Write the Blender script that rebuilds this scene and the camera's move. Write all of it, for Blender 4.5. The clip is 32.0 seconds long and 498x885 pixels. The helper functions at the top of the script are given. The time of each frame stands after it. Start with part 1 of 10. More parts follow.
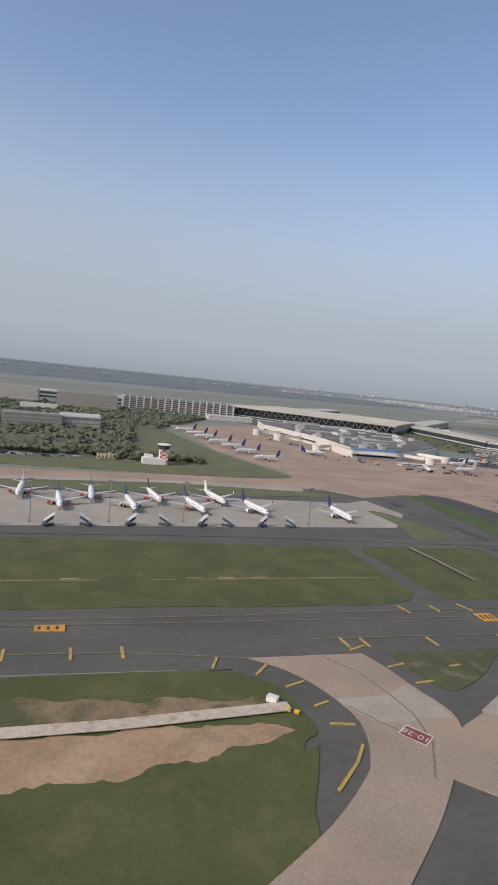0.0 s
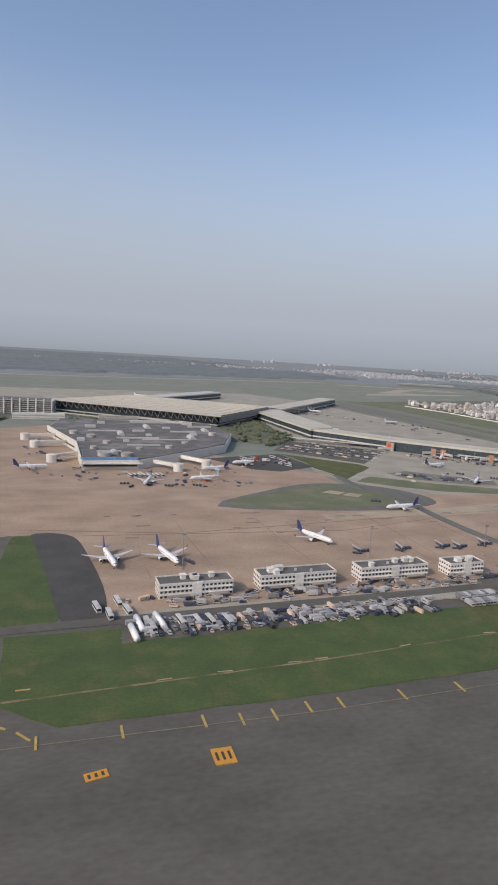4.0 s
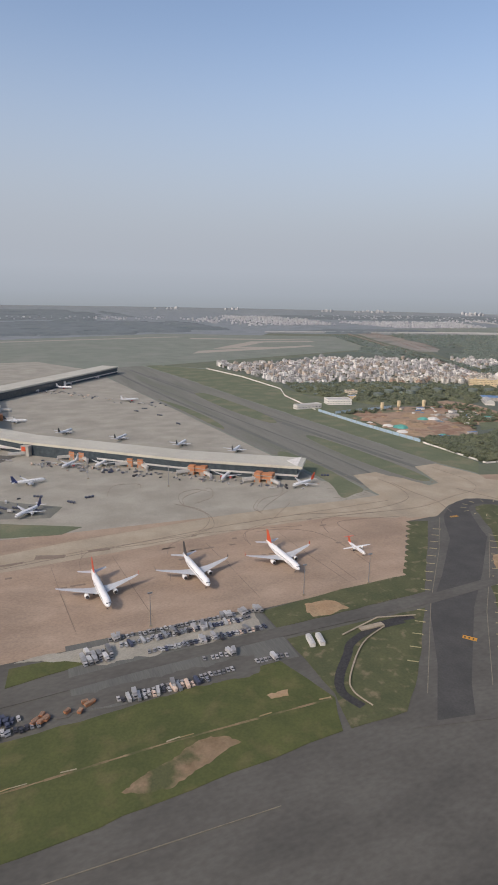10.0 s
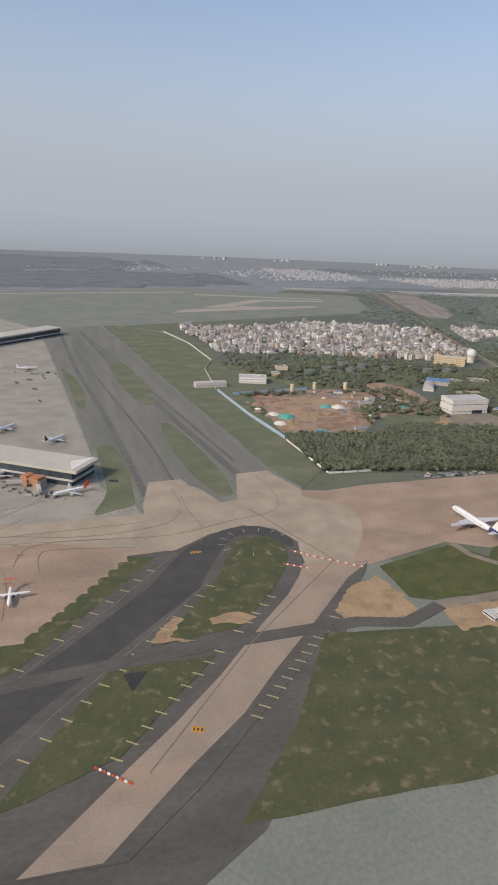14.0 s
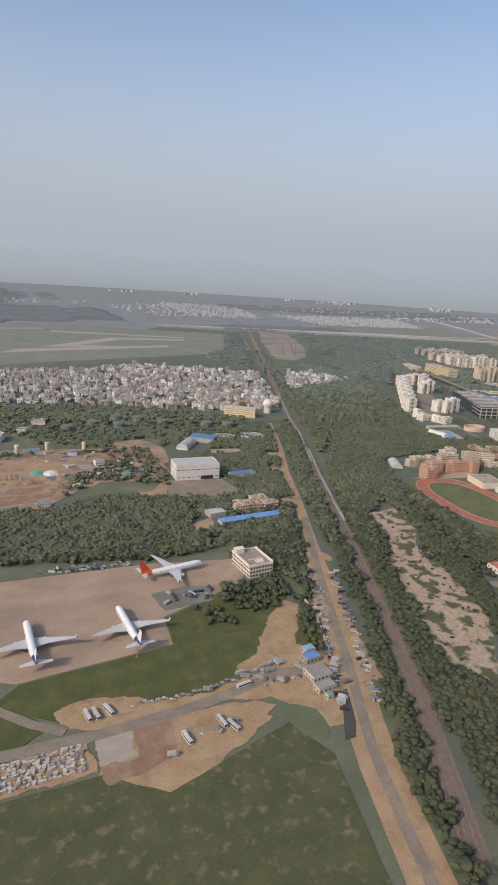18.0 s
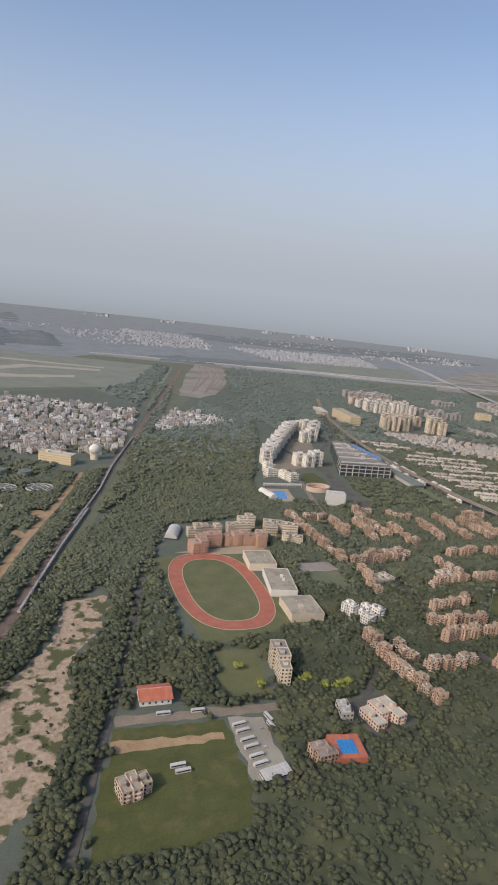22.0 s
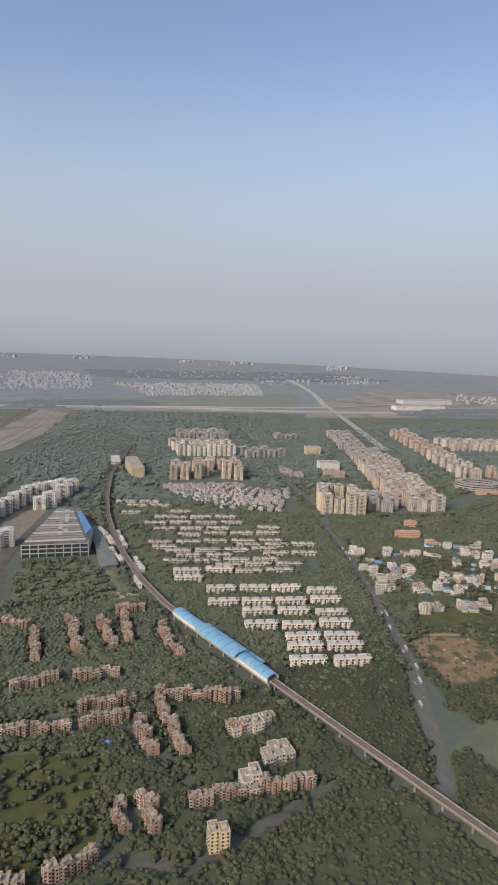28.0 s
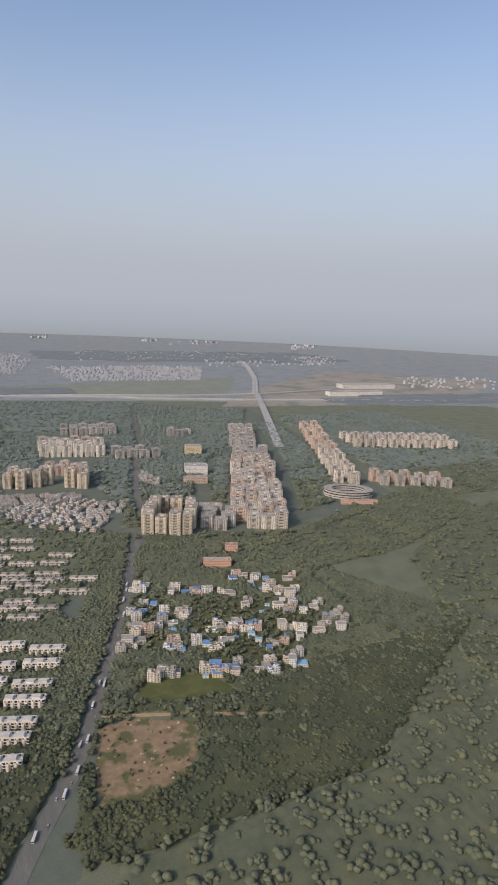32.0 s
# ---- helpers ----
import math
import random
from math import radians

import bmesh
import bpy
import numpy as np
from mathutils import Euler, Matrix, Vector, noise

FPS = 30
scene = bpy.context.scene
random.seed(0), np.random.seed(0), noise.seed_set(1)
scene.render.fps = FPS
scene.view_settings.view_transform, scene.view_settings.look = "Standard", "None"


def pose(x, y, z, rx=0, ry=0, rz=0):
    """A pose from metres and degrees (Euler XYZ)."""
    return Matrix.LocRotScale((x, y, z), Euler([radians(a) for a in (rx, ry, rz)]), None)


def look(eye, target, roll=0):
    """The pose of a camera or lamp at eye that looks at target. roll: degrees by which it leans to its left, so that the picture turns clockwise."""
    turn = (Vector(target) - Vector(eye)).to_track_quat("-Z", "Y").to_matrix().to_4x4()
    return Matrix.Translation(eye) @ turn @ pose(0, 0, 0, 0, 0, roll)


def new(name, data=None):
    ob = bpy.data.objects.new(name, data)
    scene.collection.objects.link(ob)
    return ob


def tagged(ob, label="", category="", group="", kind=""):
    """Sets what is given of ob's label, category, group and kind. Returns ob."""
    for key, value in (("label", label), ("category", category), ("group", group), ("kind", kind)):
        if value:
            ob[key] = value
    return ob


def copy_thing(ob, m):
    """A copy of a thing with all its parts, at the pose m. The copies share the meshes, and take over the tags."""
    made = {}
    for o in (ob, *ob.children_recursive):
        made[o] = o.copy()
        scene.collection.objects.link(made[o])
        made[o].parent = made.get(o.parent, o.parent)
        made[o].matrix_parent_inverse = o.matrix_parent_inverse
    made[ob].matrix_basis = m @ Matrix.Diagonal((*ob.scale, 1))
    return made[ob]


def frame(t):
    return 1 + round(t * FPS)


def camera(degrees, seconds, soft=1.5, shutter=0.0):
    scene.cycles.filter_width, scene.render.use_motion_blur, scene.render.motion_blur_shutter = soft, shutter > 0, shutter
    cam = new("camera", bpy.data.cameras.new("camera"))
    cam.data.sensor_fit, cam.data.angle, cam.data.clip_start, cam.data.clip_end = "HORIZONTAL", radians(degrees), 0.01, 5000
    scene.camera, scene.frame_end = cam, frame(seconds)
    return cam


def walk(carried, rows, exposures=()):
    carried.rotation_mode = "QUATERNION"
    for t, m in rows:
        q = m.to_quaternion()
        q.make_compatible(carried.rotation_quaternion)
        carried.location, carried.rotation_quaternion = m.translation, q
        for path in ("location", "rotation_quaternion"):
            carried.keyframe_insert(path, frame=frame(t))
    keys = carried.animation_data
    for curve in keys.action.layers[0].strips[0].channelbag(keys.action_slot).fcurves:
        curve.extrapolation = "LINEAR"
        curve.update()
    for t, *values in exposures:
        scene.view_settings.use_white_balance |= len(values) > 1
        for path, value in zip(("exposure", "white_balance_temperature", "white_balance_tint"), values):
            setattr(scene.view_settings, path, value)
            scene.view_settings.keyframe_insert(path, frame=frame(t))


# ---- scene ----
import itertools

cam = camera(44.5, 32.0, 1.8)
# the plan below is drawn in units of which one measures SCALE metres
SCALE = 0.35
METRES, EYE, TILT, LEAN, TURN = 2850.0 * SCALE, 91.7 * SCALE, 16.1, -6.36, -15.5
ROWS = [
    (0.0, 0.0, 0.0, 0.0, -0.13, -22.22, 0.32),
    (0.5, 0.013, 0.0047, -0.0003, 0.17, -21.53, 0.28),
    (1.0, 0.0262, 0.0094, -0.0006, -0.14, -21.07, 0.82),
    (1.5, 0.0398, 0.0142, -0.001, -1.61, -22.74, 0.48),
    (2.0, 0.0533, 0.0187, -0.0011, -1.82, -22.35, 0.2),
    (2.5, 0.0668, 0.0234, -0.0017, -1.19, -21.11, 0.06),
    (3.0, 0.0805, 0.0283, -0.0022, -2.88, -24.48, 2.09),
    (3.5, 0.0941, 0.0328, -0.0024, -2.65, -24.93, 1.86),
    (4.0, 0.108, 0.0377, -0.0034, -2.96, -24.93, 2.17),
    (4.5, 0.1208, 0.0425, -0.0043, -3.47, -26.13, 5.15),
    (6.5, 0.1742, 0.0597, -0.0067, -5.04, -30.77, 1.36),
    (7.0, 0.1872, 0.0631, -0.0065, -4.63, -28.0, -0.07),
    (7.5, 0.2014, 0.0684, -0.0081, -4.8, -28.49, 0.85),
    (8.0, 0.2146, 0.072, -0.0079, -5.32, -27.91, 1.58),
    (8.5, 0.2279, 0.0765, -0.009, -7.37, -28.21, 3.44),
    (9.0, 0.2415, 0.0808, -0.01, -8.4, -30.17, 2.67),
    (9.5, 0.2551, 0.0841, -0.0103, -8.6, -29.68, 2.41),
    (10.0, 0.2687, 0.0883, -0.0115, -9.13, -30.56, 2.7),
    (10.5, 0.2828, 0.0922, -0.0127, -8.13, -29.21, 2.67),
    (11.0, 0.296, 0.0957, -0.0136, -8.73, -27.82, 2.97),
    (11.5, 0.3098, 0.0997, -0.0149, -8.43, -28.06, 2.61),
    (12.0, 0.3236, 0.1036, -0.0162, -8.77, -28.41, 1.15),
    (12.5, 0.3373, 0.1072, -0.0171, -8.61, -28.41, 1.0),
    (13.0, 0.3507, 0.1115, -0.0186, -5.31, -29.69, 1.77),
    (13.5, 0.3651, 0.1156, -0.02, -2.83, -30.99, 2.85),
    (14.0, 0.3796, 0.1203, -0.0219, -2.41, -34.65, 3.56),
    (14.5, 0.3937, 0.1232, -0.0226, -3.39, -33.02, 3.49),
    (16.5, 0.4522, 0.1389, -0.0265, -7.7, -30.25, 2.46),
    (17.0, 0.4668, 0.1426, -0.0275, -8.34, -30.2, 1.11),
    (17.5, 0.4816, 0.1464, -0.0286, -8.78, -30.53, 0.78),
    (18.0, 0.496, 0.1504, -0.0295, -7.74, -32.07, 0.65),
    (18.5, 0.513, 0.156, -0.0325, -8.05, -36.02, 1.61),
    (19.0, 0.5282, 0.1594, -0.0327, -7.49, -35.3, 1.67),
    (19.5, 0.5426, 0.1635, -0.0337, -6.54, -32.98, 0.96),
    (20.0, 0.5574, 0.1674, -0.0344, -6.44, -32.85, 0.23),
    (20.5, 0.5738, 0.1709, -0.0356, -5.52, -29.0, -0.88),
    (21.0, 0.589, 0.175, -0.0364, -6.27, -29.91, -0.58),
    (21.5, 0.6044, 0.1791, -0.037, -7.22, -29.93, -1.62),
    (22.0, 0.6204, 0.1836, -0.0387, -6.6, -29.4, -1.83),
    (22.5, 0.6359, 0.1874, -0.0392, -7.41, -28.25, -1.46),
    (23.0, 0.6519, 0.1919, -0.0403, -7.89, -29.01, -1.21),
    (23.5, 0.6677, 0.1957, -0.041, -7.84, -28.34, -1.08),
    (24.0, 0.6839, 0.1995, -0.0415, -8.35, -27.93, -1.0),
    (24.5, 0.6997, 0.2038, -0.0424, -8.82, -28.41, -0.8),
    (26.5, 0.7662, 0.2201, -0.0457, -9.52, -28.14, -0.24),
    (27.0, 0.7832, 0.2243, -0.0465, -9.9, -27.33, 0.49),
    (27.5, 0.8001, 0.2277, -0.0463, -10.76, -25.96, 0.04),
    (28.0, 0.8179, 0.2323, -0.0472, -11.47, -27.18, 0.63),
    (28.5, 0.834, 0.2366, -0.0477, -11.88, -28.59, 0.44),
    (29.0, 0.8525, 0.2417, -0.0486, -10.68, -30.67, 0.14),
    (29.5, 0.8707, 0.2454, -0.0487, -11.2, -30.06, 0.98),
    (30.0, 0.8881, 0.2494, -0.0492, -11.17, -29.56, 0.73),
    (30.5, 0.9064, 0.2539, -0.0505, -11.19, -29.66, 0.85),
    (31.0, 0.9246, 0.2582, -0.0509, -11.66, -29.8, 0.9),
    (31.5, 0.9424, 0.2625, -0.0522, -11.86, -29.68, 1.05),
    (32.0, 0.9607, 0.2674, -0.0522, -12.05, -29.55, 0.7),
]
LOOK = [(0.0, 0.22, 6600, 14), (8.0, 0.22, 6700, 14), (18.0, 0.24, 6800, 14), (24.0, 0.26, 6750, 14), (32.0, 0.27, 6800, 15)]
walk(cam, [(t, pose(0, 0, EYE, TILT, LEAN, TURN) @ pose(METRES * x, METRES * y, METRES * z, 90 + pitch, roll, yaw)) for t, x, y, z, yaw, pitch, roll in ROWS], LOOK)

# ---- light ----
world = bpy.data.worlds.new("hazy_sky")
scene.world = world
world.use_nodes = True
wn = world.node_tree.nodes
sky = wn.new("ShaderNodeTexSky")
sky.sky_type = "NISHITA"
sky.sun_disc = False
sky.sun_elevation, sky.sun_rotation = radians(36), radians(248)
sky.air_density, sky.dust_density, sky.ozone_density, sky.altitude = 1.0, 2.5, 1.0, 200
wn["Background"].inputs["Strength"].default_value = 0.15
# the sky just above the horizon goes on below it, as haze does
way = wn.new("ShaderNodeTexCoord").outputs["Generated"]
lift = wn.new("ShaderNodeVectorMath")
lift.operation = "MAXIMUM"
lift.inputs[1].default_value = (-1, -1, 0.05)
world.node_tree.links.new(way, lift.inputs[0])
world.node_tree.links.new(lift.outputs[0], sky.inputs["Vector"])
world.node_tree.links.new(sky.outputs[0], wn["Background"].inputs["Color"])
sun = new("sun", bpy.data.lights.new("sun", "SUN"))
sun.data.energy, sun.data.angle, sun.data.color = 1.8, radians(2.5), (1.0, 0.92, 0.81)
sun.matrix_basis = look((-930, -380, 730), (0, 0, 0))

# ---- materials ----


def mat(name, a, b, scale=0.2, fine=3.0, rough=0.85, metal=0.0, bump=0.0, vary=0.0, island=False, stretch=(1, 1, 1), world_space=False, third=None, third_scale=0.01, third_amount=(0.5, 0.62)):
    """Two colours mixed by a coarse noise, a fine grain over them, an optional third colour in wide patches."""
    m = bpy.data.materials.new(name)
    m.use_nodes = True
    n, l = m.node_tree.nodes, m.node_tree.links
    p = n["Principled BSDF"]
    if world_space:
        place = n.new("ShaderNodeNewGeometry").outputs["Position"]
    else:
        place = n.new("ShaderNodeTexCoord").outputs["Object"]
    mp = n.new("ShaderNodeMapping")
    mp.inputs["Scale"].default_value = [s / SCALE for s in stretch] if world_space else stretch
    l.new(place, mp.inputs["Vector"])

    def tex(s, detail=4):
        t = n.new("ShaderNodeTexNoise")
        t.inputs["Scale"].default_value, t.inputs["Detail"].default_value = s, detail
        l.new(mp.outputs[0], t.inputs["Vector"])
        return t.outputs["Fac"]

    def ramp(x, lo, hi):
        r = n.new("ShaderNodeMapRange")
        r.inputs["From Min"].default_value, r.inputs["From Max"].default_value = lo, hi
        l.new(x, r.inputs["Value"])
        return r.outputs[0]

    def mix(f, c1, c2, kind="MIX"):
        x = n.new("ShaderNodeMix")
        x.data_type, x.blend_type = "RGBA", kind
        for socket, value in ((x.inputs[0], f), (x.inputs[6], c1), (x.inputs[7], c2)):
            if hasattr(value, "links"):
                l.new(value, socket)
            else:
                socket.default_value = value if not isinstance(value, tuple) else (*value, 1)
        return x.outputs[2]

    col = mix(ramp(tex(scale), 0.35, 0.65), a, b)
    if third:
        col = mix(ramp(tex(third_scale, 6), *third_amount), col, third)
    grain = ramp(tex(fine), 0.25, 0.75)
    shade = n.new("ShaderNodeMapRange")
    shade.inputs["To Min"].default_value, shade.inputs["To Max"].default_value = 0.82, 1.12
    l.new(grain, shade.inputs["Value"])
    col = mix(1.0, col, shade.outputs[0], "MULTIPLY")
    if vary:
        src = n.new("ShaderNodeNewGeometry").outputs["Random Per Island"] if island else n.new("ShaderNodeObjectInfo").outputs["Random"]
        v = n.new("ShaderNodeMapRange")
        v.inputs["To Min"].default_value, v.inputs["To Max"].default_value = 1 - vary, 1 + vary
        l.new(src, v.inputs["Value"])
        col = mix(1.0, col, v.outputs[0], "MULTIPLY")
    l.new(col, p.inputs["Base Color"])
    p.inputs["Roughness"].default_value, p.inputs["Metallic"].default_value = rough, metal
    if bump:
        bn = n.new("ShaderNodeBump")
        bn.inputs["Strength"].default_value, bn.inputs["Distance"].default_value = 0.5, bump * SCALE * 0.5
        l.new(grain, bn.inputs["Height"])
        l.new(bn.outputs[0], p.inputs["Normal"])
    return m


GRASS = mat("grass", (0.114, 0.132, 0.072), (0.146, 0.158, 0.089), 0.03, 0.6, 0.95, bump=0.2, world_space=True, third=(0.188, 0.176, 0.106), third_scale=0.03, third_amount=(0.52, 0.72))
LUSH = mat("lush_grass", (0.064, 0.076, 0.021), (0.088, 0.098, 0.028), 0.05, 0.7, 0.95, bump=0.2, world_space=True, third=(0.125, 0.113, 0.044), third_scale=0.07, third_amount=(0.52, 0.74))
EARTH = mat("dry_ground", (0.121, 0.134, 0.087), (0.147, 0.154, 0.101), 0.03, 0.5, 0.95, bump=0.3, world_space=True, third=(0.099, 0.117, 0.069), third_scale=0.02, third_amount=(0.45, 0.7))
# airfield grass, made paler than the lawns to carry distance haze
FIELD = mat("hazed_field_grass", (0.172, 0.190, 0.150), (0.202, 0.218, 0.174), 0.02, 0.4, 0.95, world_space=True, third=(0.225, 0.232, 0.192), third_scale=0.008, third_amount=(0.5, 0.7))
SAND = mat("sandy_soil", (0.335, 0.219, 0.121), (0.405, 0.281, 0.164), 0.06, 0.8, 0.95, bump=0.3, world_space=True, third=(0.250, 0.184, 0.106), third_scale=0.09, third_amount=(0.52, 0.72))
CLAY = mat("red_clay", (0.31, 0.205, 0.130), (0.385, 0.265, 0.178), 0.04, 0.5, 0.95, bump=0.4, world_space=True, third=(0.205, 0.158, 0.108), third_scale=0.03, third_amount=(0.48, 0.66))
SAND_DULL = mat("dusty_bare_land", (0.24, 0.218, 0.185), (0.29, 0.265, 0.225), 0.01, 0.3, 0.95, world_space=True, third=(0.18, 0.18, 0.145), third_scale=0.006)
HIGHWAY = mat("pale_highway_deck", (0.30, 0.30, 0.29), (0.35, 0.348, 0.335), 0.02, 0.2, 0.9, world_space=True)
RUBBLE = mat("rubble_soil", (0.345, 0.25, 0.17), (0.46, 0.36, 0.26), 0.25, 0.9, 0.95, bump=0.8, world_space=True, third=(0.088, 0.095, 0.038), third_scale=0.06, third_amount=(0.5, 0.57))
ASPHALT = mat("asphalt", (0.092, 0.086, 0.072), (0.117, 0.110, 0.092), 0.05, 0.5, 0.9, world_space=True, stretch=(0.5, 0.9, 1), third=(0.072, 0.068, 0.057), third_scale=0.03, third_amount=(0.5, 0.78))
LANE = mat("worn_lane_asphalt", (0.168, 0.164, 0.134), (0.200, 0.194, 0.160), 0.05, 1.2, 0.9, world_space=True, stretch=(1.3, 0.12, 1), third=(0.146, 0.150, 0.112), third_scale=0.02, third_amount=(0.48, 0.66))
TYRE_STREAK = mat("rubber_streaked_lane", (0.116, 0.114, 0.101), (0.146, 0.144, 0.125), 0.08, 1.2, 0.9, world_space=True, stretch=(1.3, 0.12, 1))
TAN_SLAB = mat("tan_concrete", (0.29, 0.225, 0.165), (0.345, 0.27, 0.20), 0.04, 1.4, 0.9, world_space=True, third=(0.37, 0.275, 0.19), third_scale=0.03, third_amount=(0.5, 0.68))
NEW_SLAB = mat("pale_new_concrete", (0.34, 0.295, 0.235), (0.38, 0.335, 0.275), 0.08, 1.4, 0.9, world_space=True)
GRASS_DRY = mat("dry_patchy_grass", (0.066, 0.076, 0.031), (0.092, 0.097, 0.041), 0.05, 0.7, 0.95, bump=0.25, world_space=True, third=(0.175, 0.142, 0.080), third_scale=0.13, third_amount=(0.56, 0.70))
DARK_ASPHALT = mat("dark_asphalt", (0.056, 0.054, 0.049), (0.073, 0.070, 0.063), 0.06, 1.0, 0.9, world_space=True)
CONCRETE = mat("pale_concrete", (0.350, 0.285, 0.200), (0.405, 0.338, 0.243), 0.05, 1.0, 0.9, world_space=True, third=(0.295, 0.248, 0.180), third_scale=0.03, third_amount=(0.45, 0.75))
APRON = mat("stained_apron_concrete", (0.318, 0.228, 0.158), (0.395, 0.292, 0.208), 0.035, 0.9, 0.9, world_space=True, stretch=(0.6, 1.0, 1), third=(0.255, 0.188, 0.133), third_scale=0.03, third_amount=(0.46, 0.76))
GREY_APRON = mat("grey_apron_concrete", (0.305, 0.280, 0.223), (0.366, 0.339, 0.274), 0.03, 0.9, 0.9, world_space=True, stretch=(0.9, 1.1, 1), third=(0.260, 0.239, 0.191), third_scale=0.025, third_amount=(0.45, 0.75))
PALE_APRON = mat("pale_grey_apron", (0.325, 0.295, 0.238), (0.380, 0.345, 0.283), 0.04, 0.9, 0.9, world_space=True, stretch=(0.6, 1.0, 1), third=(0.285, 0.256, 0.205), third_scale=0.03, third_amount=(0.46, 0.76))
YELLOW = mat("yellow_marking", (0.50, 0.34, 0.07), (0.36, 0.26, 0.08), 0.8, 4, 0.7)
WEATHERED = mat("dirt_streaked_concrete", (0.47, 0.395, 0.30), (0.55, 0.475, 0.37), 0.5, 2.0, 0.92, third=(0.33, 0.26, 0.18), third_scale=0.3, third_amount=(0.52, 0.7))
PALE_YELLOW = mat("pale_yellow_marking", (0.46, 0.38, 0.19), (0.36, 0.30, 0.16), 0.8, 4, 0.75)
FADED_LINE = mat("faded_marking", (0.25, 0.215, 0.15), (0.18, 0.155, 0.115), 0.3, 3, 0.8)
ORANGE_SIGN = mat("orange_marking", (0.62, 0.30, 0.03), (0.5, 0.25, 0.04), 0.8, 4, 0.7)
BLACK_LINE = mat("rubber_black", (0.03, 0.028, 0.026), (0.05, 0.046, 0.042), 0.8, 4, 0.8)
DARK_LINE = mat("dark_joint", (0.235, 0.180, 0.135), (0.200, 0.153, 0.115), 0.3, 4, 0.9)
WHITE_LINE = mat("white_marking", (0.6, 0.58, 0.53), (0.45, 0.43, 0.4), 0.5, 4, 0.8)
RED_LINE = mat("red_marking", (0.27, 0.06, 0.05), (0.20, 0.055, 0.048), 0.5, 4, 0.85)
WHITE_PAINT = mat("white_aircraft_paint", (0.80, 0.79, 0.77), (0.74, 0.73, 0.71), 0.3, 2, 0.35)
GREY_PAINT = mat("grey_wing_paint", (0.50, 0.50, 0.50), (0.56, 0.56, 0.55), 0.4, 2, 0.4)
BLUE_PAINT = mat("navy_blue_paint", (0.026, 0.040, 0.120), (0.036, 0.052, 0.150), 0.5, 3, 0.4)
RED_PAINT = mat("red_orange_paint", (0.62, 0.09, 0.03), (0.55, 0.08, 0.03), 0.5, 3, 0.4)
BLACK_PAINT = mat("charcoal_paint", (0.03, 0.03, 0.035), (0.05, 0.045, 0.045), 0.5, 3, 0.4)
YELLOW_PAINT = mat("golden_yellow_paint", (0.75, 0.48, 0.06), (0.65, 0.42, 0.06), 0.5, 3, 0.4)
ENGINE_RED = mat("red_engine_cover", (0.50, 0.09, 0.08), (0.42, 0.08, 0.07), 0.8, 3, 0.7)
METAL = mat("bare_metal", (0.45, 0.45, 0.46), (0.36, 0.36, 0.38), 0.6, 3, 0.4, 0.8)
RUBBER = mat("rubber", (0.02, 0.02, 0.02), (0.03, 0.03, 0.03), 0.8, 4, 0.9)
TOWER_GLASS_AND_SHADE = mat("glass_and_balcony_shade", (0.075, 0.078, 0.082), (0.12, 0.123, 0.128), 0.3, 2, 0.25)
GLASS = mat("dark_window_glass", (0.025, 0.03, 0.036), (0.05, 0.055, 0.06), 0.3, 2, 0.15)
BLUE_GLASS = mat("blue_facade_glass", (0.043, 0.058, 0.068), (0.065, 0.082, 0.093), 0.2, 1, 0.12)
WALL_WHITE = mat("white_plaster", (0.66, 0.63, 0.57), (0.72, 0.69, 0.63), 0.15, 1.2, 0.9, vary=0.12)
WALL_WARM = mat("warm_white_plaster", (0.66, 0.585, 0.48), (0.74, 0.665, 0.56), 0.2, 1.2, 0.9, vary=0.14)
RED_EARTH = mat("red_brown_dirt", (0.23, 0.135, 0.085), (0.29, 0.18, 0.12), 0.1, 1.0, 0.95, bump=0.5, world_space=True, third=(0.33, 0.23, 0.15), third_scale=0.06)
WALL_CREAM = mat("cream_plaster", (0.58, 0.49, 0.365), (0.64, 0.55, 0.42), 0.12, 1.2, 0.9, vary=0.15)
WALL_GREY = mat("weathered_grey_render", (0.38, 0.35, 0.31), (0.47, 0.44, 0.39), 0.2, 1.2, 0.9, vary=0.2)
WALL_PINK = mat("pink_plaster", (0.52, 0.385, 0.295), (0.59, 0.45, 0.355), 0.15, 1.2, 0.9, vary=0.15)
WALL_BRICK = mat("brown_brick_render", (0.355, 0.235, 0.168), (0.47, 0.335, 0.240), 0.2, 1.2, 0.92, vary=0.25)
WALL_YELLOW = mat("yellow_plaster", (0.60, 0.475, 0.295), (0.66, 0.535, 0.35), 0.15, 1.2, 0.9)
WALL_TERRA = mat("terracotta_render", (0.54, 0.31, 0.215), (0.61, 0.38, 0.275), 0.2, 1.4, 0.9)
INFIELD = mat("olive_dry_turf", (0.106, 0.117, 0.050), (0.134, 0.140, 0.062), 0.05, 0.7, 0.95, bump=0.2, world_space=True, third=(0.156, 0.147, 0.073), third_scale=0.03, third_amount=(0.5, 0.78))
FRESH_GRASS = mat("fresh_green_grass", (0.050, 0.080, 0.022), (0.068, 0.099, 0.028), 0.05, 0.7, 0.95, bump=0.2, world_space=True, third=(0.098, 0.105, 0.038), third_scale=0.06, third_amount=(0.52, 0.74))
ROOF_GREY = mat("grey_roof_screed", (0.26, 0.245, 0.22), (0.34, 0.315, 0.285), 0.15, 1.0, 0.95, vary=0.15)
ROOF_DARK = mat("dark_bitumen_roof", (0.10, 0.098, 0.092), (0.15, 0.145, 0.135), 0.08, 0.8, 0.95, third=(0.21, 0.20, 0.185), third_scale=0.03)
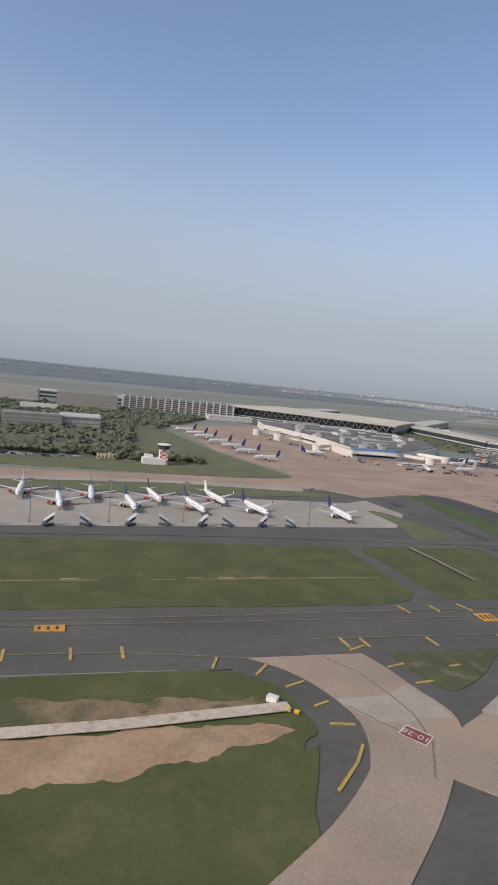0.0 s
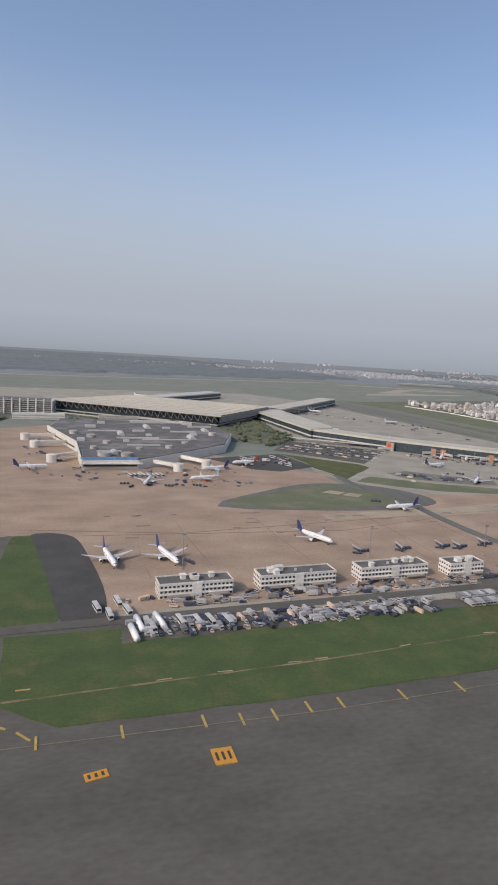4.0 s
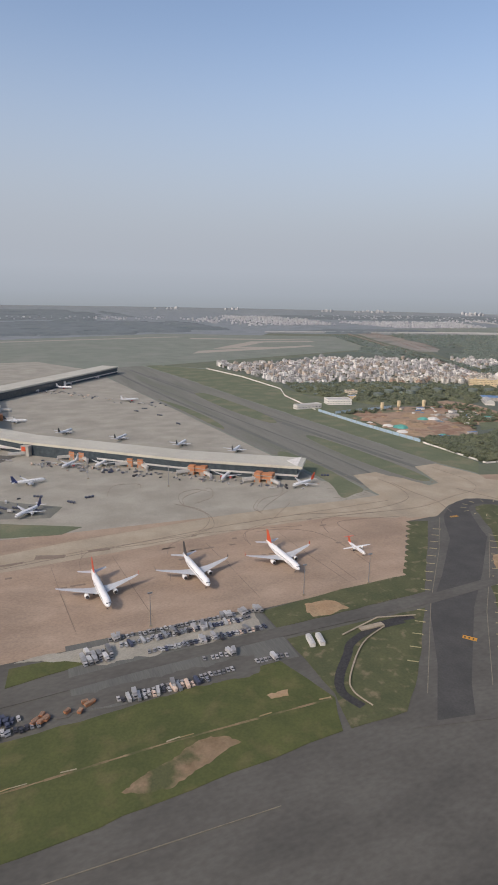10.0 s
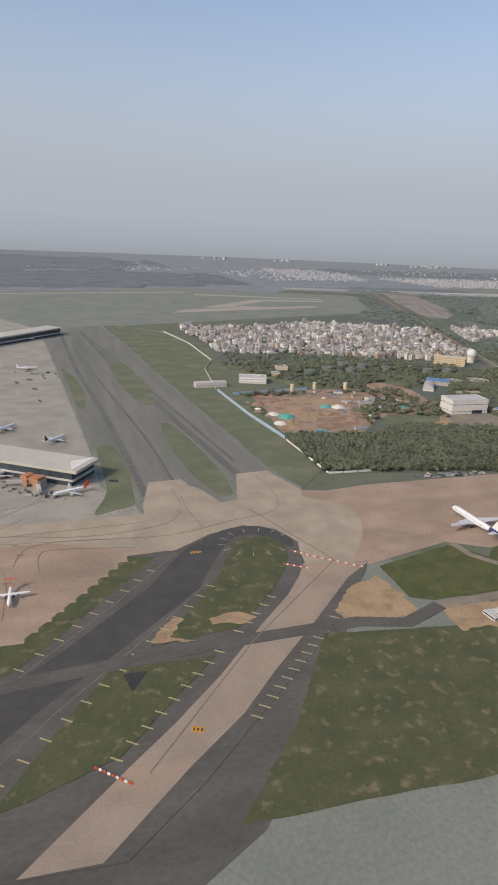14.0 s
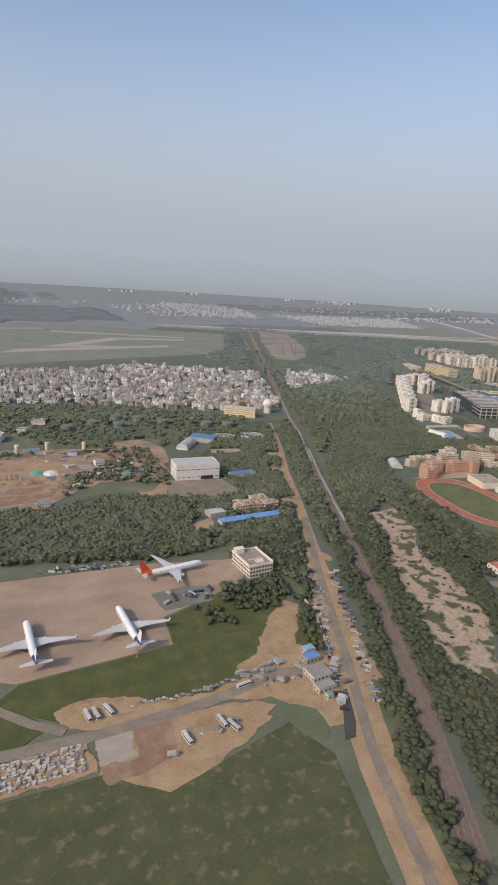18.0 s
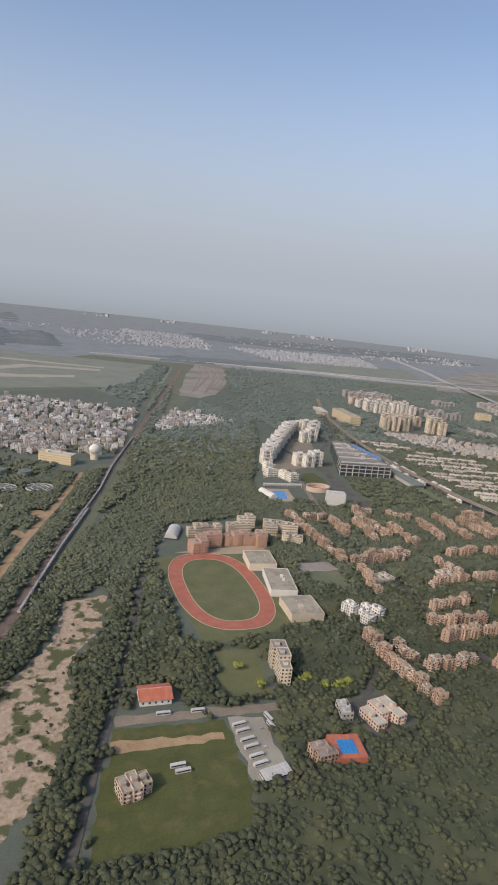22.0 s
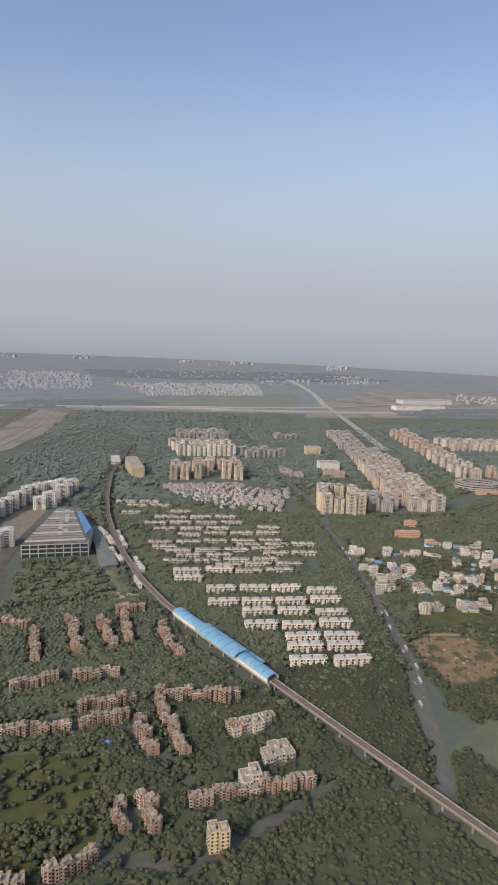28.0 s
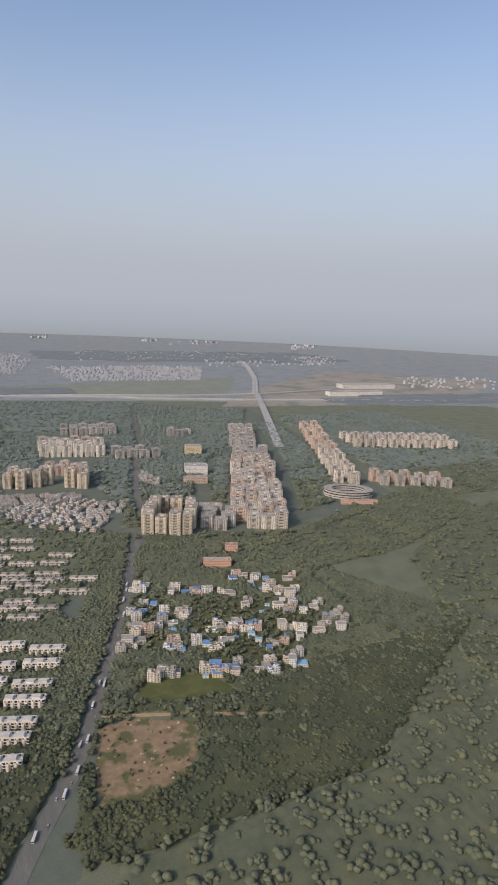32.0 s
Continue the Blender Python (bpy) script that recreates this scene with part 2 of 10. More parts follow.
ROOF_PALE = mat("pale_metal_roof", (0.46, 0.45, 0.42), (0.52, 0.505, 0.47), 0.05, 0.8, 0.6)
ROOF_BEIGE = mat("beige_terminal_roof", (0.455, 0.429, 0.354), (0.520, 0.493, 0.409), 0.03, 0.6, 0.7)
ROOF_BROWN = mat("brown_sheet_roof", (0.27, 0.235, 0.20), (0.32, 0.28, 0.24), 0.1, 0.8, 0.7)
ROOF_RED = mat("red_tile_roof", (0.42, 0.12, 0.07), (0.50, 0.17, 0.10), 0.2, 1.5, 0.85)
ROOF_BLUE = mat("blue_sheet_roof", (0.10, 0.22, 0.42), (0.14, 0.28, 0.50), 0.15, 1.2, 0.5, vary=0.2)
STATION_BLUE = mat("pale_blue_translucent_sheet", (0.17, 0.37, 0.50), (0.23, 0.44, 0.57), 0.08, 0.8, 0.35)
BLUE_FENCE = mat("blue_sheet_fence", (0.30, 0.42, 0.52), (0.40, 0.50, 0.58), 0.3, 2, 0.6)
SAFETY_ORANGE = mat("orange_bridge_paint", (0.48, 0.20, 0.09), (0.42, 0.18, 0.085), 0.3, 2, 0.6)
STEEL_BLUE = mat("blue_equipment_paint", (0.05, 0.057, 0.088), (0.068, 0.077, 0.115), 0.5, 3, 0.6)
CAR_PAINT = mat("mixed_car_paint", (0.26, 0.25, 0.245), (0.31, 0.30, 0.29), 0.5, 3, 0.35, vary=0.5)
TRUCK_PAINT = mat("mixed_truck_paint", (0.33, 0.325, 0.315), (0.38, 0.372, 0.36), 0.5, 3, 0.45, vary=0.6)
CAR_WHITE = mat("white_car_paint", (0.46, 0.45, 0.43), (0.40, 0.39, 0.375), 0.5, 3, 0.35)
CAR_SILVER = mat("silver_car_paint", (0.28, 0.28, 0.28), (0.34, 0.34, 0.34), 0.5, 3, 0.3, 0.4)
CAR_DARK = mat("dark_car_paint", (0.035, 0.035, 0.04), (0.06, 0.055, 0.06), 0.5, 3, 0.3)
BUS_PAINT = mat("white_bus_paint", (0.58, 0.57, 0.54), (0.50, 0.49, 0.46), 0.5, 3, 0.4, vary=0.1)
SCRUB_SOIL = mat("brown_scrub_soil", (0.20, 0.135, 0.075), (0.27, 0.19, 0.115), 0.12, 0.9, 0.95, bump=0.6, world_space=True, third=(0.085, 0.09, 0.035), third_scale=0.045, third_amount=(0.48, 0.58))
RUST = mat("rust_brown_ballast", (0.195, 0.138, 0.105), (0.250, 0.182, 0.142), 0.3, 1.4, 0.95, bump=0.2, world_space=True)
RAIL_STEEL = mat("worn_rail_steel", (0.26, 0.20, 0.17), (0.33, 0.27, 0.23), 0.5, 3, 0.5, 0.6)
TRACK_RED = mat("red_running_track", (0.36, 0.115, 0.075), (0.42, 0.15, 0.10), 0.1, 1.5, 0.9, world_space=True)
WATER = mat("pool_water", (0.03, 0.22, 0.52), (0.05, 0.28, 0.58), 0.3, 1.5, 0.1)
WATER_DULL = mat("muddy_pond", (0.10, 0.115, 0.10), (0.13, 0.14, 0.12), 0.2, 1.2, 0.2)
TARP = mat("green_tarpaulin", (0.08, 0.30, 0.25), (0.11, 0.37, 0.30), 0.4, 2, 0.7)
BARK = mat("bark", (0.09, 0.065, 0.045), (0.13, 0.095, 0.065), 1.5, 6, 0.95)
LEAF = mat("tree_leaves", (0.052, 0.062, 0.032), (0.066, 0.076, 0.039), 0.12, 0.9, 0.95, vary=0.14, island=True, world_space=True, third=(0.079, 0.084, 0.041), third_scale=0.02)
# the same leaves further off, a little haze mixed into the colour
LEAF_MID = mat("thin_haze_leaves", (0.090, 0.104, 0.063), (0.108, 0.121, 0.073), 0.1, 0.7, 0.95, vary=0.12, island=True, world_space=True, third=(0.122, 0.130, 0.073), third_scale=0.015)
# leaves of far woods, paler and bluer with painted haze
LEAF_FAR = mat("far_haze_leaves", (0.122, 0.152, 0.132), (0.146, 0.176, 0.150), 0.1, 0.6, 0.95, vary=0.1, island=True, world_space=True, third=(0.156, 0.178, 0.143), third_scale=0.012)
# leaves at the horizon, turned blue-grey to paint in the haze
LEAF_HAZED = mat("hazed_leaves", (0.133, 0.156, 0.158), (0.149, 0.171, 0.173), 0.1, 0.6, 0.95, world_space=True, third=(0.163, 0.183, 0.182), third_scale=0.01)
# ground of the far plain, distance haze painted into its base colour
HAZE_PLAIN = mat("hazed_plain", (0.197, 0.217, 0.222), (0.227, 0.246, 0.252), 0.02, 0.06, 0.95, world_space=True, third=(0.178, 0.200, 0.202), third_scale=0.009, third_amount=(0.46, 0.62))
# plaster of the farthest houses, colour drawn close to the haze
FAR_PALE = mat("hazed_pale_plaster", (0.405, 0.405, 0.409), (0.460, 0.460, 0.461), 0.05, 0.5, 0.95, vary=0.15, island=True)
FAR_GREY = mat("hazed_grey_plaster", (0.40, 0.405, 0.41), (0.44, 0.442, 0.445), 0.05, 0.5, 0.95, vary=0.1, island=True)
VILLAGE_PALE = mat("dusty_white_house_wall", (0.658, 0.635, 0.598), (0.747, 0.724, 0.688), 0.2, 1.2, 0.9, vary=0.25, island=True)
VILLAGE_GREY = mat("dusty_grey_house_wall", (0.392, 0.377, 0.361), (0.468, 0.452, 0.431), 0.2, 1.2, 0.9, vary=0.25, island=True)
VILLAGE_TAN = mat("dusty_tan_house_wall", (0.403, 0.330, 0.263), (0.470, 0.398, 0.325), 0.2, 1.2, 0.9, vary=0.25, island=True)
WALL_BEIGE = mat("pale_beige_plaster", (0.54, 0.475, 0.395), (0.61, 0.545, 0.46), 0.12, 1.2, 0.9, vary=0.18)
WALL_IVORY = mat("warm_ivory_plaster", (0.70, 0.645, 0.55), (0.76, 0.705, 0.61), 0.15, 1.2, 0.9, vary=0.14)
DUSTY_ROAD = mat("dust_covered_road", (0.205, 0.172, 0.130), (0.250, 0.212, 0.162), 0.08, 0.9, 0.92, world_space=True, third=(0.30, 0.235, 0.16), third_scale=0.05, third_amount=(0.52, 0.7))
COURT_GREEN = mat("faded_green_court", (0.095, 0.165, 0.115), (0.125, 0.20, 0.145), 0.2, 1.5, 0.9, world_space=True)
ROOF_GREEN = mat("grey_green_sheet_roof", (0.15, 0.175, 0.155), (0.19, 0.215, 0.19), 0.1, 0.8, 0.8)
ROOF_TAN = mat("weathered_tan_roof", (0.33, 0.295, 0.225), (0.40, 0.36, 0.28), 0.1, 0.9, 0.9, third=(0.27, 0.24, 0.19), third_scale=0.08)
LEAF_LIGHT = mat("yellow_green_leaves", (0.15, 0.17, 0.03), (0.20, 0.21, 0.04), 0.5, 1.8, 0.9, bump=0.4, vary=0.3, island=True)
WOOD_FLOOR = mat("shaded_woodland_floor", (0.094, 0.112, 0.089), (0.112, 0.130, 0.098), 0.06, 0.7, 0.95, world_space=True, third=(0.123, 0.130, 0.093), third_scale=0.012, third_amount=(0.55, 0.7))

# ---- building blocks ----


class Build:
    """Collects corners and faces of one mesh; m is the material slot of each face."""

    def __init__(self):
        self.v, self.f, self.m = [], [], []

    def add(self, verts, faces, m=0):
        o = len(self.v)
        self.v.extend(verts)
        self.f.extend([tuple(i + o for i in f) for f in faces])
        self.m.extend([m] * len(faces))
        return self

    def box(self, x0, y0, z0, x1, y1, z1, m=0, top=None, turn=None):
        p = [Vector((x, y, z)) for z in (z0, z1) for x, y in ((x0, y0), (x1, y0), (x1, y1), (x0, y1))]
        if turn is not None:
            p = [turn @ q for q in p]
        self.add([tuple(q) for q in p], [(0, 1, 5, 4), (1, 2, 6, 5), (2, 3, 7, 6), (3, 0, 4, 7), (3, 2, 1, 0)], m)
        self.f.append(tuple(len(self.v) - 8 + i for i in (4, 5, 6, 7)))
        self.m.append(m if top is None else top)
        return self

    def pane(self, a, b, z0, z1, m=0):
        """An upright rectangle over the line from a to b, facing to its right."""
        return self.add([(a[0], a[1], z0), (b[0], b[1], z0), (b[0], b[1], z1), (a[0], a[1], z1)], [(0, 1, 2, 3)], m)

    def prism(self, pts, z0, z1, m=0, top=None):
        n = len(pts)
        if sum(pts[i][0] * pts[(i + 1) % n][1] - pts[(i + 1) % n][0] * pts[i][1] for i in range(n)) < 0:
            pts = pts[::-1]
        self.add([(x, y, z0) for x, y in pts] + [(x, y, z1) for x, y in pts], [(i, (i + 1) % n, n + (i + 1) % n, n + i) for i in range(n)], m)
        self.f.append(tuple(len(self.v) - n + i for i in range(n)))
        self.m.append(m if top is None else top)
        return self

    def loft(self, rings, m=0, caps=True):
        n, o = len(rings[0]), len(self.v)
        for r in rings:
            self.v.extend(tuple(q) for q in r)
        for k in range(len(rings) - 1):
            for i in range(n):
                j = (i + 1) % n
                self.f.append((o + k * n + i, o + k * n + j, o + (k + 1) * n + j, o + (k + 1) * n + i))
                self.m.append(m)
        if caps:
            self.f.append(tuple(o + i for i in range(n))[::-1])
            self.f.append(tuple(o + (len(rings) - 1) * n + i for i in range(n)))
            self.m.extend((m, m))
        return self

    def drum(self, x, y, z0, z1, r0, r1=None, n=12, m=0):
        r1 = r0 if r1 is None else r1
        return self.loft([[(x + r * math.cos(math.tau * i / n), y + r * math.sin(math.tau * i / n), z) for i in range(n)] for z, r in ((z0, r0), (z1, r1))], m)

    def bar(self, a, b, w, h=None, m=0):
        a, b = Vector(a), Vector(b)
        d = (b - a).normalized()
        s = d.cross(Vector((0, 0, 1)) if abs(d.z) < 0.9 else Vector((1, 0, 0))).normalized()
        u = s.cross(d)
        h = w if h is None else h
        return self.loft([[p + s * (i * w / 2) + u * (j * h / 2) for i, j in ((-1, -1), (1, -1), (1, 1), (-1, 1))] for p in (a, b)], m)

    def mesh(self, name, mats, smooth=False):
        me = bpy.data.meshes.new(name)
        me.from_pydata(self.v, [], self.f)
        for one in mats if isinstance(mats, (list, tuple)) else [mats]:
            me.materials.append(one)
        if any(self.m):
            me.polygons.foreach_set("material_index", self.m)
        if smooth:
            me.polygons.foreach_set("use_smooth", [True] * len(me.polygons))
        me.update()
        return me


def part(name, built, mats, parent, label="", kind="", smooth=False, at=None):
    ob = new(name, built.mesh(name, mats, smooth) if isinstance(built, Build) else built)
    ob.parent = parent
    if at is not None:
        ob.matrix_basis = at
    return tagged(ob, label=label, kind=kind)


def thing(name, m, label, category, group="", kind=""):
    ob = new(name)
    ob.matrix_basis = m
    ob.empty_display_size = 0.5
    return tagged(ob, label, category, group, kind)


def solid(name, built, mats, label, category, group="", kind="", smooth=False):
    return tagged(new(name, built.mesh(name, mats, smooth)), label, category, group, kind)


# occupied ground, in cells of 4 m, so that no tree stands in a road or house
CELL, X0, Y0, NX, NY = 4.0, -700.0, 0.0, 1500, 1000
FULL = np.zeros((NX, NY), bool)
GX, GY = np.meshgrid(X0 + CELL * (np.arange(NX) + 0.5), Y0 + CELL * (np.arange(NY) + 0.5), indexing="ij")


def inside(pts, x, y):
    hit = np.zeros(x.shape, bool)
    for (ax, ay), (bx, by) in zip(pts, pts[1:] + pts[:1]):
        if ay != by:
            hit ^= ((ay > y) != (by > y)) & (x < (bx - ax) * (y - ay) / (by - ay) + ax)
    return hit


def occupy(pts, grow=3.0):
    xs, ys = [p[0] for p in pts], [p[1] for p in pts]
    i0, i1 = max(0, int((min(xs) - grow - X0) / CELL)), min(NX, int((max(xs) + grow - X0) / CELL) + 2)
    j0, j1 = max(0, int((min(ys) - grow - Y0) / CELL)), min(NY, int((max(ys) + grow - Y0) / CELL) + 2)
    if i1 <= i0 or j1 <= j0:
        return
    gx, gy = GX[i0:i1, j0:j1], GY[i0:i1, j0:j1]
    hit = inside(pts, gx, gy)
    for dx, dy in ((grow, 0), (-grow, 0), (0, grow), (0, -grow)):
        hit |= inside(pts, gx + dx, gy + dy)
    FULL[i0:i1, j0:j1] |= hit


def corners(x, y, a, w, d):
    c, s = math.cos(radians(a)), math.sin(radians(a))
    return [(x + c * i * w / 2 - s * j * d / 2, y + s * i * w / 2 + c * j * d / 2) for i, j in ((-1, -1), (1, -1), (1, 1), (-1, 1))]


def sheet(name, pts, z, m, label="", category="ground", keep_clear=True):
    """A flat area of the ground with a real edge."""
    b = Build().prism(pts, -0.4, z)
    if keep_clear:
        occupy(pts, 2)
    return solid(name, b, m, label or m.name.replace("_", " ") + " surface on the level ground", category, kind="structure")


def ribbon(pts, width):
    """The outline of a strip of that width along a line of points."""
    left, right = [], []
    for i, p in enumerate(pts):
        a, b = Vector(pts[max(0, i - 1)]), Vector(pts[min(len(pts) - 1, i + 1)])
        d = (b - a).normalized()
        w = width[i] if isinstance(width, (list, tuple)) else width
        left.append((p[0] - d.y * w / 2, p[1] + d.x * w / 2))
        right.append((p[0] + d.y * w / 2, p[1] - d.x * w / 2))
    return left + right[::-1]


def rough_edge(pts, step=14, amount=2.0, seed=1):
    """The outline with uneven, worn edges."""
    r, out = random.Random(seed), []
    for a, b in zip(pts, pts[1:] + pts[:1]):
        a, b = Vector(a), Vector(b)
        k = max(1, int((b - a).length / step))
        for i in range(k):
            p = a.lerp(b, i / k)
            out.append((p.x + r.uniform(-amount, amount), p.y + r.uniform(-amount, amount)) if i else (p.x, p.y))
    return out


def smooth(pts, k=5, closed=True):
    """The outline rounded through its points."""
    out, n = [], len(pts)
    for i in range(n if closed else n - 1):
        p = [Vector(pts[(i + j) % n] if closed else pts[min(n - 1, max(0, i + j))]) for j in (-1, 0, 1, 2)]
        for q in range(k):
            t = q / k
            v = 0.5 * (2 * p[1] + (p[2] - p[0]) * t + (2 * p[0] - 5 * p[1] + 4 * p[2] - p[3]) * t * t + (3 * p[1] - p[0] - 3 * p[2] + p[3]) * t ** 3)
            out.append((v.x, v.y))
    return out if closed else out + [tuple(pts[-1])]

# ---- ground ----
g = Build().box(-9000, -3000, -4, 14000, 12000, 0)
solid("ground", g, HAZE_PLAIN, "grey-green plain reaching the horizon, distance haze painted in its colour", "ground", kind="structure")
sheet("town_ground", [(1200, -2950), (6400, -2950), (5400, 2300), (3900, 2800), (2300, 3200), (1300, 1900)], 0.05, EARTH, "dry green and brown ground of the town", keep_clear=False)
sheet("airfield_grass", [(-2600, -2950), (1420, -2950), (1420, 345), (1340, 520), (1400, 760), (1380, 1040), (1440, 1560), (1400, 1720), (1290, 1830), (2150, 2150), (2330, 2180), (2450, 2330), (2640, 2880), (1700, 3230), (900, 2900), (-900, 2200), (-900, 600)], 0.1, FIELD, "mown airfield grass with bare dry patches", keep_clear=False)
sheet("taxiway_pavement", [(-900, 178), (36, 176), (36, 60), (330, 60), (1000, 130), (1200, 235), (1290, 330), (1330, 470), (1260, 540), (240, 545), (-900, 330)], 0.2, ASPHALT, "grey weathered asphalt of taxiways and service roads", "taxiway")
sheet("parking_apron", [(-600, 270), (-34, 338), (217, 364), (246, 406), (236, 452), (214, 438), (-45, 432), (-600, 365)], 0.3, PALE_APRON, "pale grey concrete parking apron beside the taxiway", "apron")
sheet("old_apron", [(-600, 395), (-51, 481), (128, 500), (214, 488), (240, 462), (292, 486), (338, 474), (343, 337), (558, 341), (640, 362), (690, 383), (960, 389), (1089, 394), (1167, 493), (1212, 496), (1190, 560), (815, 580), (700, 588), (640, 640), (640, 700), (560, 800), (470, 900), (330, 1110), (150, 1000), (166, 712), (211, 560), (190, 532), (-51, 512), (-600, 425)], 0.32, APRON, "brown stained concrete apron with dark tyre marks", "apron")
sheet("east_apron", [(1200, 560), (1212, 497), (1262, 526), (1300, 514), (1316, 466), (1302, 449), (1357, 437), (1441, 458), (1473, 440), (1591, 454), (1594, 494), (1680, 532), (1712, 578), (1606, 594), (1433, 594), (1384, 587), (1358, 594), (1340, 655), (1303, 652), (1285, 585), (1259, 578), (1240, 648), (1205, 646), (1192, 590)], 0.33, APRON, "tan concrete turning apron at the taxiway crossing", "apron")
sheet("terminal_apron", [(640, 690), (700, 590), (815, 580), (1190, 560), (1182, 602), (1156, 640), (1150, 770), (1085, 1600), (1120, 1690), (800, 1420), (740, 1350), (720, 980), (640, 720)], 0.31, GREY_APRON, "grey beige concrete apron round the terminal pier", "apron")
sheet("vehicle_yard", [(826, 327), (850, 323), (925, 329), (960, 328), (961, 352), (960, 391), (830, 391)], 0.46, TYRE_STREAK, "worn brown-grey yard for parked cars", "car park")
sheet("apron_strip", [(-600, 392), (-49, 467), (78, 485), (190, 476), (196, 491), (128, 500), (-51, 481), (-600, 397)], 0.345, PALE_APRON, "pale worn strip of the old apron", "apron")
sheet("far_apron", [(160, 1600), (700, 1600), (830, 1480), (1095, 1720), (950, 2000), (100, 1900)], 0.3, GREY_APRON, "pale apron behind the terminal hall", "apron")
sheet("runway_lane", [(1094, 1518), (1154, 774), (1188, 640), (1195, 576), (1259, 578), (1300, 640), (1345, 652), (1332, 800), (1302, 1100), (1272, 1500), (1232, 1830), (1110, 1790)], 0.22, LANE, "broad grey taxiway lanes with worn dark wheel tracks", "taxiway")
for line_pts, w in (([(1126, 1700), (1150, 1240), (1180, 900), (1198, 610)], 8), ([(1176, 1740), (1215, 1330), (1262, 960), (1300, 680), (1318, 600)], 10), ([(1196, 1600), (1242, 1220), (1285, 900), (1312, 690)], 5), ([(1150, 1500), (1190, 1100), (1222, 800), (1232, 620)], 4)):
    sheet("wheel_track", ribbon(smooth(line_pts, 4, False), w), 0.26, TYRE_STREAK, "dark rubber streak along the lane centre", "marking")
for pts in ([(1122, 1246), (1144, 1166), (1157, 1048), (1155, 965), (1145, 950), (1134, 1100)], [(1221, 1302), (1245, 1277), (1263, 1116), (1264, 1019), (1256, 964), (1238, 975), (1220, 1087), (1214, 1237)],
            [(1255, 857), (1267, 838), (1281, 750), (1288, 655), (1286, 605), (1278, 595), (1268, 604), (1255, 660), (1248, 740), (1248, 826)], [(1160, 765), (1177, 776), (1188, 702), (1187, 625), (1184, 592), (1166, 583), (1146, 578), (1161, 630), (1160, 707)]):
    sheet("verge", smooth(pts, 4), 0.36, GRASS, "dull green grass verge between the taxiway lanes", "grass")
    ring = smooth(pts, 3)
    ticks = Build()
    for (ax, ay), (bx, by) in zip(ring, ring[1:] + ring[:1]):
        d = Vector((by - ay, ax - bx)).normalized()
        cx, cy = sum(p[0] for p in pts) / len(pts), sum(p[1] for p in pts) / len(pts)
        if d.dot(Vector((ax - cx, ay - cy))) < 0:
            d = -d
        ticks.prism(ribbon([(ax + d.x * 2, ay + d.y * 2), (ax + d.x * 9, ay + d.y * 9)], 0.9), 0.1, 0.37)
    solid("edge_bar", ticks, FADED_LINE, "pale worn edge bars round a grass island", "marking", kind="structure")
sheet("verge", rough_edge([(1240, 1830), (1290, 1830), (1390, 1705), (1455, 1500), (1440, 1165), (1404, 760), (1400, 640), (1362, 600), (1346, 655), (1333, 800), (1304, 1100), (1274, 1500)], 30, 2), 0.36, GRASS, "dull green grass verge beside the taxiway lanes", "grass")

lawns = itertools.count()


def lawn(pts, m):
    i = next(lawns)
    sheet("lawn", rough_edge(pts, 10, 0.7, i), 0.42 + i * 0.004, m, "green mown grass island between taxiways" if m is LUSH else "dull green grass with dry bare patches", "grass")


lawn(smooth([(-900, 165), (-300, 172), (24, 175), (44, 174), (55, 172), (64, 164), (67, 154), (68, 140), (63, 136), (58, 126), (47, 123), (31, 116), (0, 100), (-300, 90), (-900, 90)], 3), LUSH)
lawn([(-900, 110), (-300, 112), (-20, 122), (20, 128), (48, 132), (60, 131), (66, 134), (62, 124), (56, 112), (50, 90), (46, 40), (-900, 0)], LUSH)
lawn([(-900, 178), (-21, 224), (130, 227), (150, 232), (158, 242), (154, 313), (-31, 316), (-900, 250)], LUSH)
lawn(smooth([(165, 312), (204, 315), (243, 318), (249, 303), (250, 288), (248, 262), (243, 246), (232, 238), (195, 234), (174, 235), (168, 243), (166, 280)], 3), LUSH)
lawn([(-600, 370), (-46, 438), (128, 446), (222, 461), (214, 472), (78, 484), (-49, 466), (-600, 390)], INFIELD)
lawn([(-600, 435), (-58, 530), (141, 526), (206, 546), (160, 706), (133, 900), (86, 915), (60, 610), (-64, 575), (-600, 470)], INFIELD)
lawn(smooth([(288, 350), (290, 420), (294, 478), (303, 484), (311, 478), (319, 410), (327, 342), (314, 334), (300, 334)], 3), FRESH_GRASS)
lawn([(300, 322), (361, 321), (514, 312), (700, 314), (700, 272), (640, 247), (430, 243), (325, 243), (302, 262)], FRESH_GRASS)
lawn([(708, 312), (760, 310), (870, 322), (947, 328), (960, 286), (950, 262), (805, 250), (640, 247), (712, 272)], LUSH)
lawn([(560, 311), (702, 314), (860, 320), (930, 262), (805, 249), (640, 245), (560, 250)], LUSH)
lawn(smooth([(219, 411), (233, 404), (241, 376), (247, 350), (239, 340), (228, 335), (215, 335), (222, 372)], 3), INFIELD)
lawn([(692, 382), (788, 382), (788, 361), (693, 359)], LUSH)
lawn([(797, 379), (836, 379), (838, 368), (794, 361)], LUSH)
lawn([(962, 386), (1000, 390), (1030, 394), (1089, 396), (1108, 418), (1128, 442), (1150, 470), (1167, 492), (1188, 486), (1150, 440), (1088, 368), (962, 362)], GRASS_DRY)
lawn([(962, 348), (1072, 348), (1018, 288), (990, 262), (955, 262), (962, 290)], GRASS_DRY)
